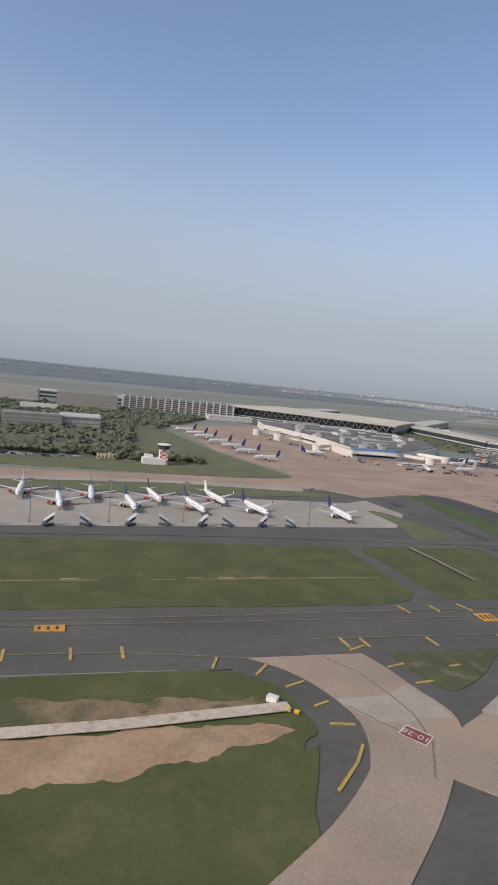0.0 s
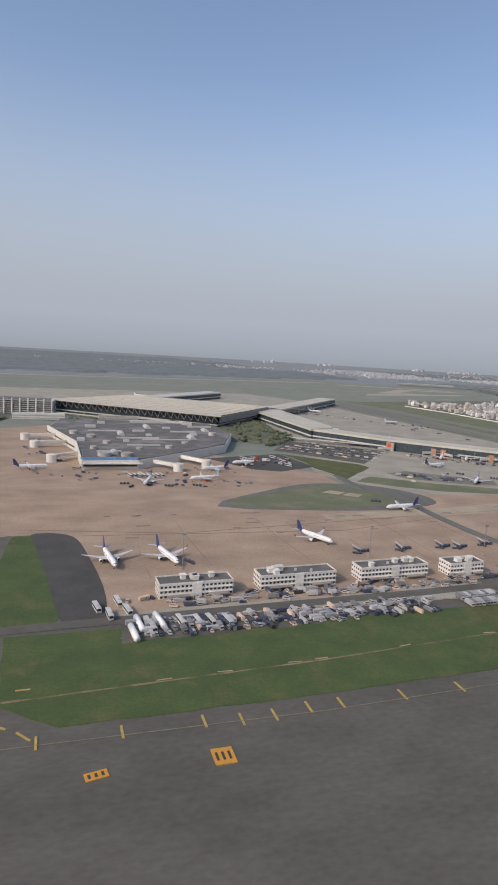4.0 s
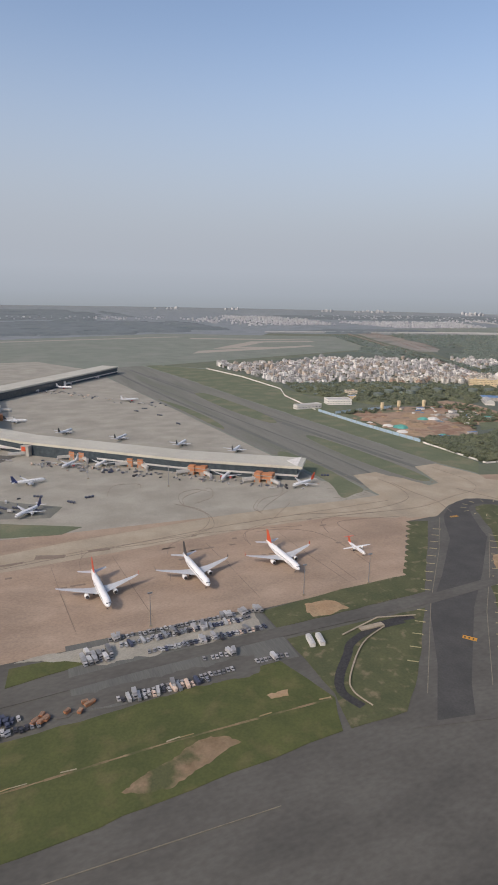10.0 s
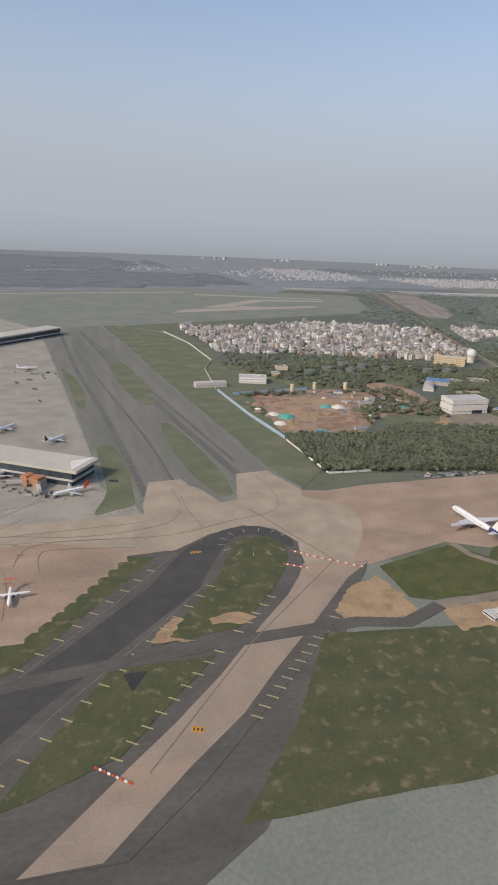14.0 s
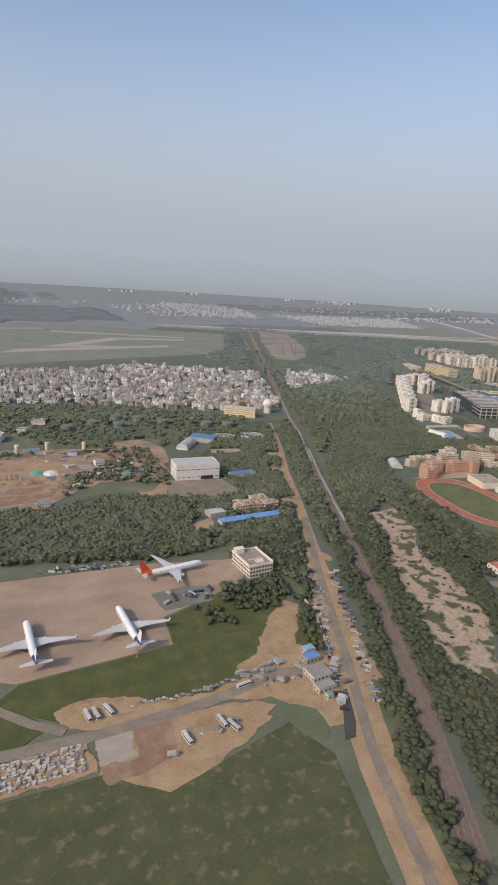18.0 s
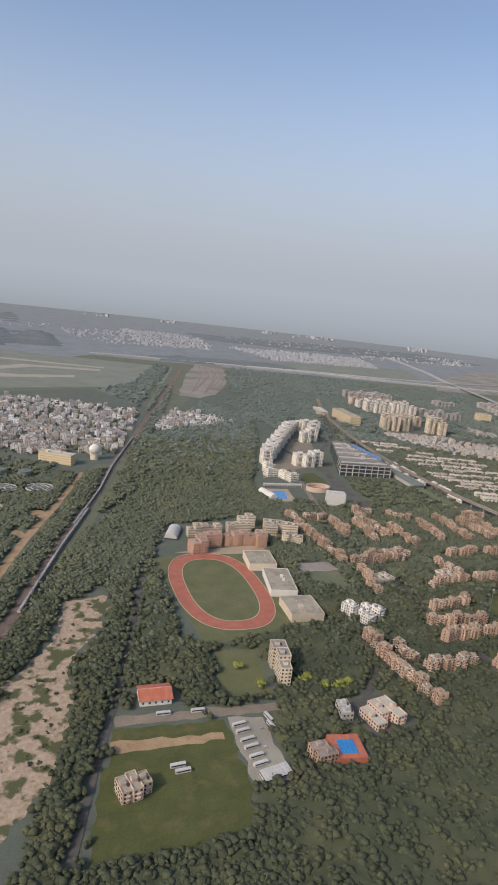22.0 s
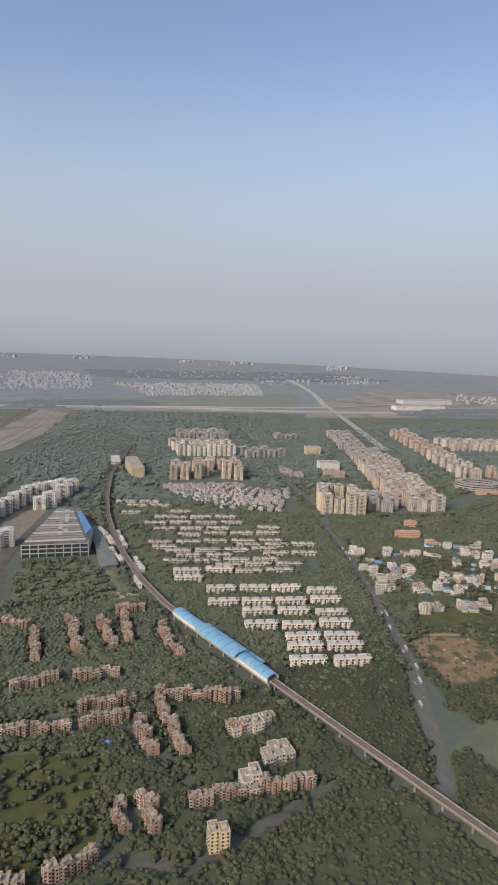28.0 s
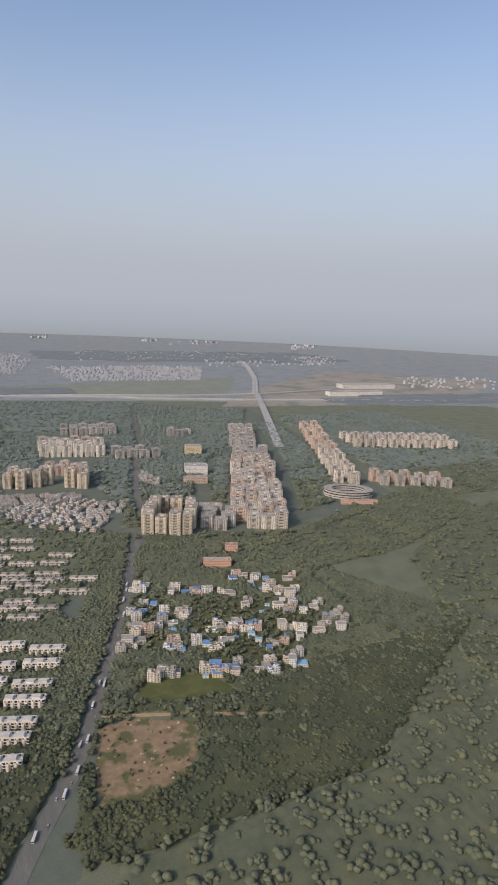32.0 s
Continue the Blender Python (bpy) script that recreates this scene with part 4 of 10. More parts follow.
for k in range(12):
    x, y = rnd.uniform(350, 1080), rnd.uniform(400, 530)
    line(dark, [(x, y), (x + rnd.uniform(-3, 3), y + rnd.uniform(-40, 40))], 0.35, 0.475)
TAXI_CURVES = [[(977, 613), (984, 636), (1006, 650), (1022, 657), (1013, 627), (989, 614)], [(1043, 561), (1044, 578), (1062, 602), (1087, 610), (1099, 629)], [(1001, 495), (1003, 511), (1014, 529), (1043, 535), (1093, 532), (1157, 525)], [(967, 537), (985, 546), (992, 577), (982, 602), (969, 620)], [(855, 497), (858, 517), (871, 530), (917, 528), (972, 534)]]
TAXI_CURVES += [[(927, 501), (937, 521), (966, 537), (987, 563), (989, 593), (976, 617), (984, 650), (1005, 658), (1017, 646)], [(1000, 504), (1007, 522), (1035, 535), (1084, 581)], [(1101, 619), (1060, 585), (1044, 568), (1042, 582), (1058, 604)], [(766, 525), (785, 520), (815, 526), (848, 531), (889, 533), (972, 534), (1065, 519)], [(908, 667), (921, 701), (949, 700), (949, 684)]]
for arc_pts in TAXI_CURVES:
    line(dark, smooth(arc_pts, 4, False), 0.38, 0.50)
for pts in ([(781, 523), (814, 525), (815, 528), (781, 527)], [(823, 529), (846, 524), (848, 529), (825, 537)], [(866, 528), (884, 527), (885, 531), (867, 533)]):
    dark.prism(pts, 0.2, 0.51)
line(dark, [(86, 182), (94, 171), (98, 157), (100, 145), (98, 132), (90, 118)], 0.6, 0.52)
line(dark, [(82, 151), (88, 142), (95, 133)], 0.5, 0.52)
line(dark, [(110, 121), (124, 131), (143, 144), (169, 160), (210, 187)], 0.55, 0.53)
line(dark, [(1155, 278), (1235, 365), (1330, 450), (1290, 560)], 0.8, 0.58)
for arc_pts in ([(1017, 545), (1075, 547), (1122, 536), (1172, 536), (1215, 551), (1228, 590), (1225, 622)], [(1080, 495), (1084, 513), (1094, 526), (1126, 529), (1205, 522), (1268, 539), (1310, 550), (1327, 584), (1322, 640)], [(1229, 499), (1237, 533), (1232, 568), (1232, 605)], [(1077, 423), (1077, 468), (1067, 502), (1042, 518), (1017, 520)], [(1100, 480), (1099, 509), (1114, 516), (1175, 506)]):
    line(dark, smooth(arc_pts, 4, False), 0.4, 0.58)
for i in range(46):
    x, y = rnd.uniform(330, 1100), rnd.choice((470, 486, 500, 512, 530))
    dark.box(x, y, 0.2, x + rnd.uniform(4, 12), y + rnd.uniform(1.2, 2.6), 0.49)
solid("tyre_mark", dark, DARK_LINE, "dark joints, tyre arcs and oil stains on the apron", "marking", kind="structure")
for pts, w in (([(-300, 240), (-24, 253), (45, 256), (128, 261), (150, 262)], 1.6), ([(303, 264), (444, 270), (549, 278), (700, 281), (865, 287), (958, 286)], 1.4)):
    b = Build()
    rd = random.Random(len(pts))
    for a, c in zip(pts, pts[1:]):
        n = max(1, int((Vector(c) - Vector(a)).length / 7))
        for k in range(n):
            p, q = [(a[0] + (c[0] - a[0]) * f, a[1] + (c[1] - a[1]) * f) for f in (k / n, (k + 1) / n)]
            e = rd.uniform(-0.4, 0.4)
            b.prism(ribbon([p, q], w * rd.uniform(0.5, 1.1)), 0.1, 0.5, 0)
            if rd.random() < 0.2:
                b.prism(ribbon([(p[0], p[1] + w + e), (q[0], q[1] + w - e)], rd.uniform(0.3, 0.8)), 0.1, rd.uniform(0.55, 0.7), rd.choice((1, 2)))
    solid("drain", b, [SCRUB_SOIL, SAND, CONCRETE], "narrow open drain with earthen edges in grass", "drain", kind="structure")
b = Build()
line(b, [(196, 314), (199, 290), (201, 259)], 1.8, 0.64, 1)
line(b, [(198, 314), (201, 290), (203, 259)], 0.7, 1.1, 0)
solid("drain", b, [CONCRETE, BLACK_LINE], "straight concrete drain through the lawn", "drain", kind="structure")
b = Build()
line(b, [(-60, 144.5), (-12, 146), (15, 147), (64, 151.5)], 4.6, 1.2, 0)
line(b, [(-60, 148), (-12, 149.5), (15, 150.5), (62, 155)], 2.4, 0.68, 1)
solid("retaining_wall", b, [WEATHERED, SCRUB_SOIL], "low pale concrete retaining wall of an open drain", "wall", kind="structure")
b = Build()
line(b, smooth([(1056, 341), (1031, 341), (1000, 330), (988, 318), (972, 301), (966, 288), (970, 274)], 5, False), 5.5, 0.6, 1)
line(b, [(1058, 341), (1031, 348), (997, 338)], 1.2, 1.5, 0)
line(b, smooth([(1029, 337), (1004, 325), (978, 299), (972, 286), (975, 272)], 5, False), 0.9, 1.3, 0)
solid("drain_channel", b, [CONCRETE, BLACK_LINE], "dark water channel between pale concrete walls", "drain", kind="structure")
solid("drain_pit", Build().prism([(1149, 352), (1164, 351), (1153, 335)], 0.3, 0.6).box(1024, 336, 0.2, 1046, 344, 0.62), BLACK_LINE, "dark open drain pits in the grass", "drain", kind="structure")
solid("sump_cover", Build().box(1012, 338, 0.3, 1030, 342, 1.5), CONCRETE, "low concrete sump cover over the drain", "drain", kind="structure")

# tracks of the far yard
yard = Build()
for k in range(9):
    yard.prism(ribbon([(2500 + k * 16, 2120 + 30 * (k % 3)), (2690 + k * 18, 2590 - 20 * (k % 2)), (2890 + k * 15, 3260)], 3.2), 0.3, 0.8)
solid("yard_track", yard, RUST, "brown rails of the sandy railway yard", "rail", kind="structure")
park_sand = sheet("bare_patch", rough_edge([(2335, 566), (2357, 578), (2373, 578), (2366, 560), (2351, 551)], 7, 2), 0.34, SAND, "bare sandy corner of the park", "ground")
sheet("track_path", ribbon([(2962, 632), (3010, 616), (3055, 598), (3141, 560)], 5), 0.45, SAND, "pale dirt path beside the hamlet field", "road")

# far airfield and plains
for pts in (([(1500, 2160), (1560, 2260), (2130, 2420), (2120, 2360)]), ([(1640, 2330), (1950, 2660), (2260, 2640), (2250, 2580), (1990, 2600), (1720, 2330)]), ([(1700, 2400), (2020, 2350), (2010, 2310), (1690, 2340)]), ([(1730, 2900), (2290, 2720), (2280, 2680), (1720, 2850)])):
    sheet("far_runway", pts, 0.3 + pts[0][0] * 2e-5, NEW_SLAB, "pale concrete runway crossing far off", "runway")
sheet("far_runway", ribbon([(-800, 2380), (300, 2620), (1700, 2990)], 45), 0.3, GREY_APRON, "long grey runway across the far grass", "runway")
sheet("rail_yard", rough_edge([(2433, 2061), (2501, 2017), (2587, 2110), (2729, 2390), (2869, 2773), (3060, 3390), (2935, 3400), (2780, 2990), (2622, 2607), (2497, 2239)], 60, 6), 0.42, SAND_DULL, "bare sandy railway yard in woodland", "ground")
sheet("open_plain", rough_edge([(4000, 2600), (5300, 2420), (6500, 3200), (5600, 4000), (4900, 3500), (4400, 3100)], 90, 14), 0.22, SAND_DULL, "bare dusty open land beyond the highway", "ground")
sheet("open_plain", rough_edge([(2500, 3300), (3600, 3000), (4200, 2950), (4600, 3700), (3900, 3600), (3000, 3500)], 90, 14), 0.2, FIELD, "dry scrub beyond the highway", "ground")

# hazy distance all round, a plain backdrop whose glow paints haze by height
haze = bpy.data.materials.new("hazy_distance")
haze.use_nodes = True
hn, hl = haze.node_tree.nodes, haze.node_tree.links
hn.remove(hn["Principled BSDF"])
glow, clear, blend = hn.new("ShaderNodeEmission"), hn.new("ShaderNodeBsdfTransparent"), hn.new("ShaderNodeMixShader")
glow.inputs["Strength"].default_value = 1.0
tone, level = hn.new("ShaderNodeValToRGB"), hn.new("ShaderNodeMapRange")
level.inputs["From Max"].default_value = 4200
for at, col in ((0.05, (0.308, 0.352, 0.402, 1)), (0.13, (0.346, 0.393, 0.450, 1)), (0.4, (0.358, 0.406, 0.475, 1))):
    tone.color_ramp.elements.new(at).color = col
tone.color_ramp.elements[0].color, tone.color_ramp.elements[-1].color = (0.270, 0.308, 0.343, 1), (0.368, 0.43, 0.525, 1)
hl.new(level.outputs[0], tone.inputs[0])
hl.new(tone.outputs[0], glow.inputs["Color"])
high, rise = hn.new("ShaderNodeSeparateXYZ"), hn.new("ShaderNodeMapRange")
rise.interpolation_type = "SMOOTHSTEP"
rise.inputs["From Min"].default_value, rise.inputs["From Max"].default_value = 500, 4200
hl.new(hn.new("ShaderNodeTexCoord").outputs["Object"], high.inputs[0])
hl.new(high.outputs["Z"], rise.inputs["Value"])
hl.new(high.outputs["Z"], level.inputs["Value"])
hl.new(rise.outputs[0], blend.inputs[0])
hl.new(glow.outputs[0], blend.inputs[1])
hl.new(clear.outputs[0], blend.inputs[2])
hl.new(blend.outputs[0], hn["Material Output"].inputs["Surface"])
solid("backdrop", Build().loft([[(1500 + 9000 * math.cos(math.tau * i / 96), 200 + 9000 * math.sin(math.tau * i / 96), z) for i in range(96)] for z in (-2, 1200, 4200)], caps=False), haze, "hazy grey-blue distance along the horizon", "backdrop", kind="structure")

# far woods seen only as a rolling canopy, haze painted in their leaf colour
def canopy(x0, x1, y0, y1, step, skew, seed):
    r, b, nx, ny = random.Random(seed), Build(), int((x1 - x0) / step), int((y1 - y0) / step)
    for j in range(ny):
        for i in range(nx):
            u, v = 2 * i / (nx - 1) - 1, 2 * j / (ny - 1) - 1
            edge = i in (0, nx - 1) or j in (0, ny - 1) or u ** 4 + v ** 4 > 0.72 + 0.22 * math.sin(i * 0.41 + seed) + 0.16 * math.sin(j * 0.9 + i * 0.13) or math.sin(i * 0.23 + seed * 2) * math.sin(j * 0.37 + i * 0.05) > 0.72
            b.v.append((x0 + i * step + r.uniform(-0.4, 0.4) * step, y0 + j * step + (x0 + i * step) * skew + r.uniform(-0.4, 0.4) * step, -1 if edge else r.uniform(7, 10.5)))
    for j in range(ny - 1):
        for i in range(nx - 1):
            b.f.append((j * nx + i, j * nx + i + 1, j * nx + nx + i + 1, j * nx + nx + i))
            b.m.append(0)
    return tagged(new("far_canopy", b.mesh("far_canopy", LEAF_HAZED, True)), "far rolling canopy of woodland, haze in its leaf colour", "trees", kind="stuff")


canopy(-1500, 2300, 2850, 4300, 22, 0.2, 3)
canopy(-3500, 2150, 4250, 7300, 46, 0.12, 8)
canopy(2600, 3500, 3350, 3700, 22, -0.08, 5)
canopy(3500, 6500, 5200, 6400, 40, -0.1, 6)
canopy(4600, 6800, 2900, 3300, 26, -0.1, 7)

# woodland and city floor
for pts in ([(1396, 632), (1606, 600), (1700, 600), (1740, 520), (1720, 440), (1760, 400), (1990, 1120), (2050, 1240), (1500, 1380), (1440, 1240), (1540, 1030), (1580, 860), (1520, 770), (1402, 782)],
            [(1700, 250), (2000, 250), (2080, 320), (2400, 320), (2900, 440), (3150, 1080), (3300, 1090), (3850, 1150), (4000, 1700), (4100, 2500), (3000, 2900), (2700, 2300), (2450, 1980), (2200, 1500), (1800, 420)],
            [(1440, 1740), (1470, 1370), (1400, 1240), (1420, 1210), (2060, 1190), (2280, 1760), (2150, 2120), (1900, 1990)],
            [(-900, 560), (-60, 580), (60, 612), (140, 940), (250, 1180), (260, 1330), (-900, 1330)], [(430, 1060), (640, 920), (720, 1000), (735, 1330), (640, 1200), (300, 1180)]):

    sheet("woodland_floor", rough_edge(pts, 60, 6), 0.16 + 0.001 * (len(pts) % 7), WOOD_FLOOR, "shaded dark green ground under trees", "ground", keep_clear=False)
SCRUB = [(2956, 612), (2984, 616), (3011, 610), (3059, 581), (3048, 543), (3019, 505), (2975, 497), (2930, 502), (2937, 549)]
sheet("rubble_field", rough_edge([(1907, 656), (1940, 661), (1956, 662), (1948, 630), (1940, 607), (1918, 570), (1899, 537), (1901, 506), (1886, 451), (1873, 405), (1859, 390), (1830, 350), (1800, 330), (1787, 369), (1806, 420), (1824, 451), (1841, 514), (1874, 559), (1898, 597)], 8, 4), 0.3, RUBBLE, "stony pale rubble field between trees", "ground")
for pts in ([(3168, 851), (3250, 835), (3318, 800), (3330, 740), (3270, 690), (3200, 655), (3130, 672), (3122, 760)], [(3040, 752), (3072, 742), (3120, 880), (3085, 900), (3052, 830)], [(3262, 915), (3350, 890), (3360, 830), (3290, 835)]):
    sheet("hamlet_yard", rough_edge(pts, 12, 5, len(pts)), 0.3, GRASS_DRY, "trodden dusty ground between hamlet houses", "ground")
sheet("rubble_field", rough_edge(SCRUB, 9, 3), 0.3, SCRUB_SOIL, "bare brown scrub with stones", "ground")
sheet("work_site", rough_edge([(1396, 788), (1519, 766), (1575, 838), (1690, 800), (1700, 860), (1712, 940), (1700, 1004), (1568, 1022), (1395, 1000)], 24, 5), 0.3, CLAY, "reddish earth of a construction site", "ground")
for q, (x, y, rx, ry, m) in enumerate(((1425, 820, 26, 20, SAND), (1470, 880, 30, 36, SAND), (1440, 960, 34, 18, RED_EARTH), (1520, 830, 30, 24, RED_EARTH), (1530, 930, 30, 30, SAND), (1590, 880, 26, 18, SAND), (1640, 930, 34, 30, GRASS_DRY), (1600, 990, 40, 16, GRASS_DRY), (1500, 990, 34, 12, GRASS), (1412, 900, 12, 34, GRASS_DRY), (1560, 860, 18, 12, RED_EARTH), (1480, 800, 22, 14, RED_EARTH), (1670, 850, 16, 28, SAND), (1488, 808, 26, 12, RED_EARTH), (1455, 828, 12, 9, RED_EARTH), (1625, 972, 40, 22, RED_EARTH), (1570, 876, 18, 14, GRASS), (1508, 866, 16, 12, RED_EARTH), (1540, 880, 7, 10, WATER_DULL))):
    sheet("site_patch", rough_edge([(x + rx * math.cos(k * 0.63) * (0.75 + 0.5 * ((k * 7 + q) % 3) / 2), y + ry * math.sin(k * 0.63) * (0.75 + 0.5 * ((k * 5 + q) % 3) / 2)) for k in range(10)], 8, 2, q), 0.33 + 0.006 * q, m, m.name.replace("_", " ") + " patch on the construction site", "ground", keep_clear=False)
plots = itertools.count()


def plot(pts, m):
    sheet("open_plot", rough_edge(pts, 9, 2.0), 0.32 + next(plots) * 0.01, m, m.name.replace("_", " ") + " plot among trees", "ground")


plot([(2035, 533), (2075, 526), (2062, 455), (2018, 468)], INFIELD)
plot([(1922, 448), (2010, 438), (2010, 402), (1912, 408)], LUSH)
plot([(1918, 435), (2004, 424), (2003, 416), (1916, 423)], SAND)
plot([(2014, 440), (2042, 433), (2036, 364), (2008, 370)], GREY_APRON)
plot([(1925, 462), (2060, 448), (2060, 438), (1925, 450)], DUSTY_ROAD)
plot([(1908, 410), (2008, 404), (2006, 366), (1990, 330), (1888, 334)], LUSH)
plot([(2209, 707), (2260, 705), (2262, 680), (2209, 680)], ROOF_BROWN)
plot([(2212, 678), (2258, 676), (2247, 629), (2209, 650)], GRASS)
plot([(2400, 440), (2500, 450), (2520, 560), (2440, 590), (2390, 540)], LUSH)
plot([(3040, 690), (3110, 660), (3130, 610), (3000, 640)], LUSH)
sheet("walled_yard", [(2120, 432), (2162, 436), (2166, 394), (2122, 388)], 0.47, ASPHALT, "paved yard of the pinkish house", "pavement", keep_clear=True)
plot([(1560, 800), (1600, 850), (1690, 840), (1660, 800)], GRASS)
plot([(2480, 900), (2630, 890), (2632, 985), (2615, 1068), (2518, 1088), (2490, 1010)], GRASS)
plot([(2414, 1052), (2461, 1109), (2457, 1058), (2417, 1023)], LUSH)

# roads and rails of the town
# dark strip laid on the ground for the shadow along a wall
solid("ditch", Build().prism([(1692, 362), (1696, 362), (1684, 331), (1676, 318), (1668, 318), (1674, 330)], 0.1, 0.6), DARK_ASPHALT, "dark strip painted for wall shadow beside the roadside yard", "drain", kind="structure")
ROADS = [([(2482, 1062), (2449, 888)], 14), ([(2919, 560), (2960, 650), (3022, 794), (3080, 930), (3127, 1074), (3190, 1180), (3260, 1500), (3420, 2000), (3600, 2700)], 16), ([(2780, 360), (2830, 420), (2870, 488), (2919, 562)], 17),
         ([(2495, 1110), (2480, 1400), (2700, 1700)], 10), ([(2640, 1300), (2760, 1420), (2850, 1330), (2980, 1270), (3130, 1180)], 7), ([(2500, 440), (2560, 400), (2720, 430)], 9)]
ROADS += [([(2440, 960), (2477, 1073), (2534, 1222), (2597, 1329), (2688, 1425), (2778, 1611), (2860, 1790)], 12), ([(2320, 900), (2330, 700), (2310, 560), (2300, 380)], 7), ([(2390, 640), (2540, 620), (2590, 500), (2600, 420)], 7), ([(3290, 1090), (3500, 1040), (3760, 1120)], 8), ([(2180, 470), (2130, 420), (2160, 380)], 7), ([(2280, 960), (2420, 900), (2480, 900)], 7), ([(2012, 734), (1971, 603), (1934, 490), (1910, 428), (1893, 381), (1878, 337)], 6)]
for q, (pts, w) in enumerate(ROADS):
    sheet("road", ribbon(pts, w), 0.46 + 0.01 * q, TYRE_STREAK if w > 15 else ASPHALT, "grey asphalt road between trees and houses", "road")
for pts, w in (([(2300, 3246), (2468, 3234), (3054, 3128), (3587, 2979), (3729, 2900), (4233, 2740), (5228, 2486), (6500, 2200)], 30), ([(3054, 3128), (3500, 3060), (3900, 2960), (4360, 2920), (4900, 3000)], 22), ([(4360, 2940), (4700, 3600), (5000, 4300), (5400, 5400)], 36)):
    solid("highway", Build().prism(ribbon(pts, w), 0, 7).prism(ribbon([(x, y - w * 0.48) for x, y in pts], 1.5), 6.9, 8.4, 1).prism(ribbon([(x, y + w * 0.48) for x, y in pts], 1.5), 6.9, 8.4, 1), [HIGHWAY, ROOF_PALE], "wide pale elevated highway crossing the plain", "road", kind="structure")
fly = Build().prism(ribbon([(3840, 1760), (3872, 1836), (4120, 2380), (4360, 2920)], 30), 6, 8)
for k in range(12):
    f = k / 11
    fly.box(-2, -2, 0, 2, 2, 6.2, turn=pose(3845 + 505 * f, 1775 + 1120 * f, 0, 0, 0, -25))
solid("flyover", fly, HIGHWAY, "long pale concrete flyover on piers", "bridge", kind="structure")
RAIL = [(1686.5, 215), (1747.5, 347), (1783.5, 440), (1853.5, 625), (1918.5, 808), (2004.5, 1030), (2049, 1169), (2159, 1460), (2480, 2324), (2900, 3460)]
sheet("railway_bed", ribbon(RAIL, [14, 14, 13, 13, 12, 12, 13, 14, 16, 18]), 0.4, RUST, "rust brown ballast bed of a railway", "railway")
for k, off in enumerate((-4.9, -3.4, -1.0, 0.5, 3.0, 4.5)):
    b = Build()
    for a, c in zip(RAIL[:-1], RAIL[1:]):
        b.prism([(x + off, y - off * 0.36) for x, y in ribbon([a, c], 0.35)], 0.3, 0.72)
    solid("rail", b, RAIL_STEEL, "long worn steel rail on ballast", "rail", "rails of the line", kind="structure")

# ---- aircraft ----


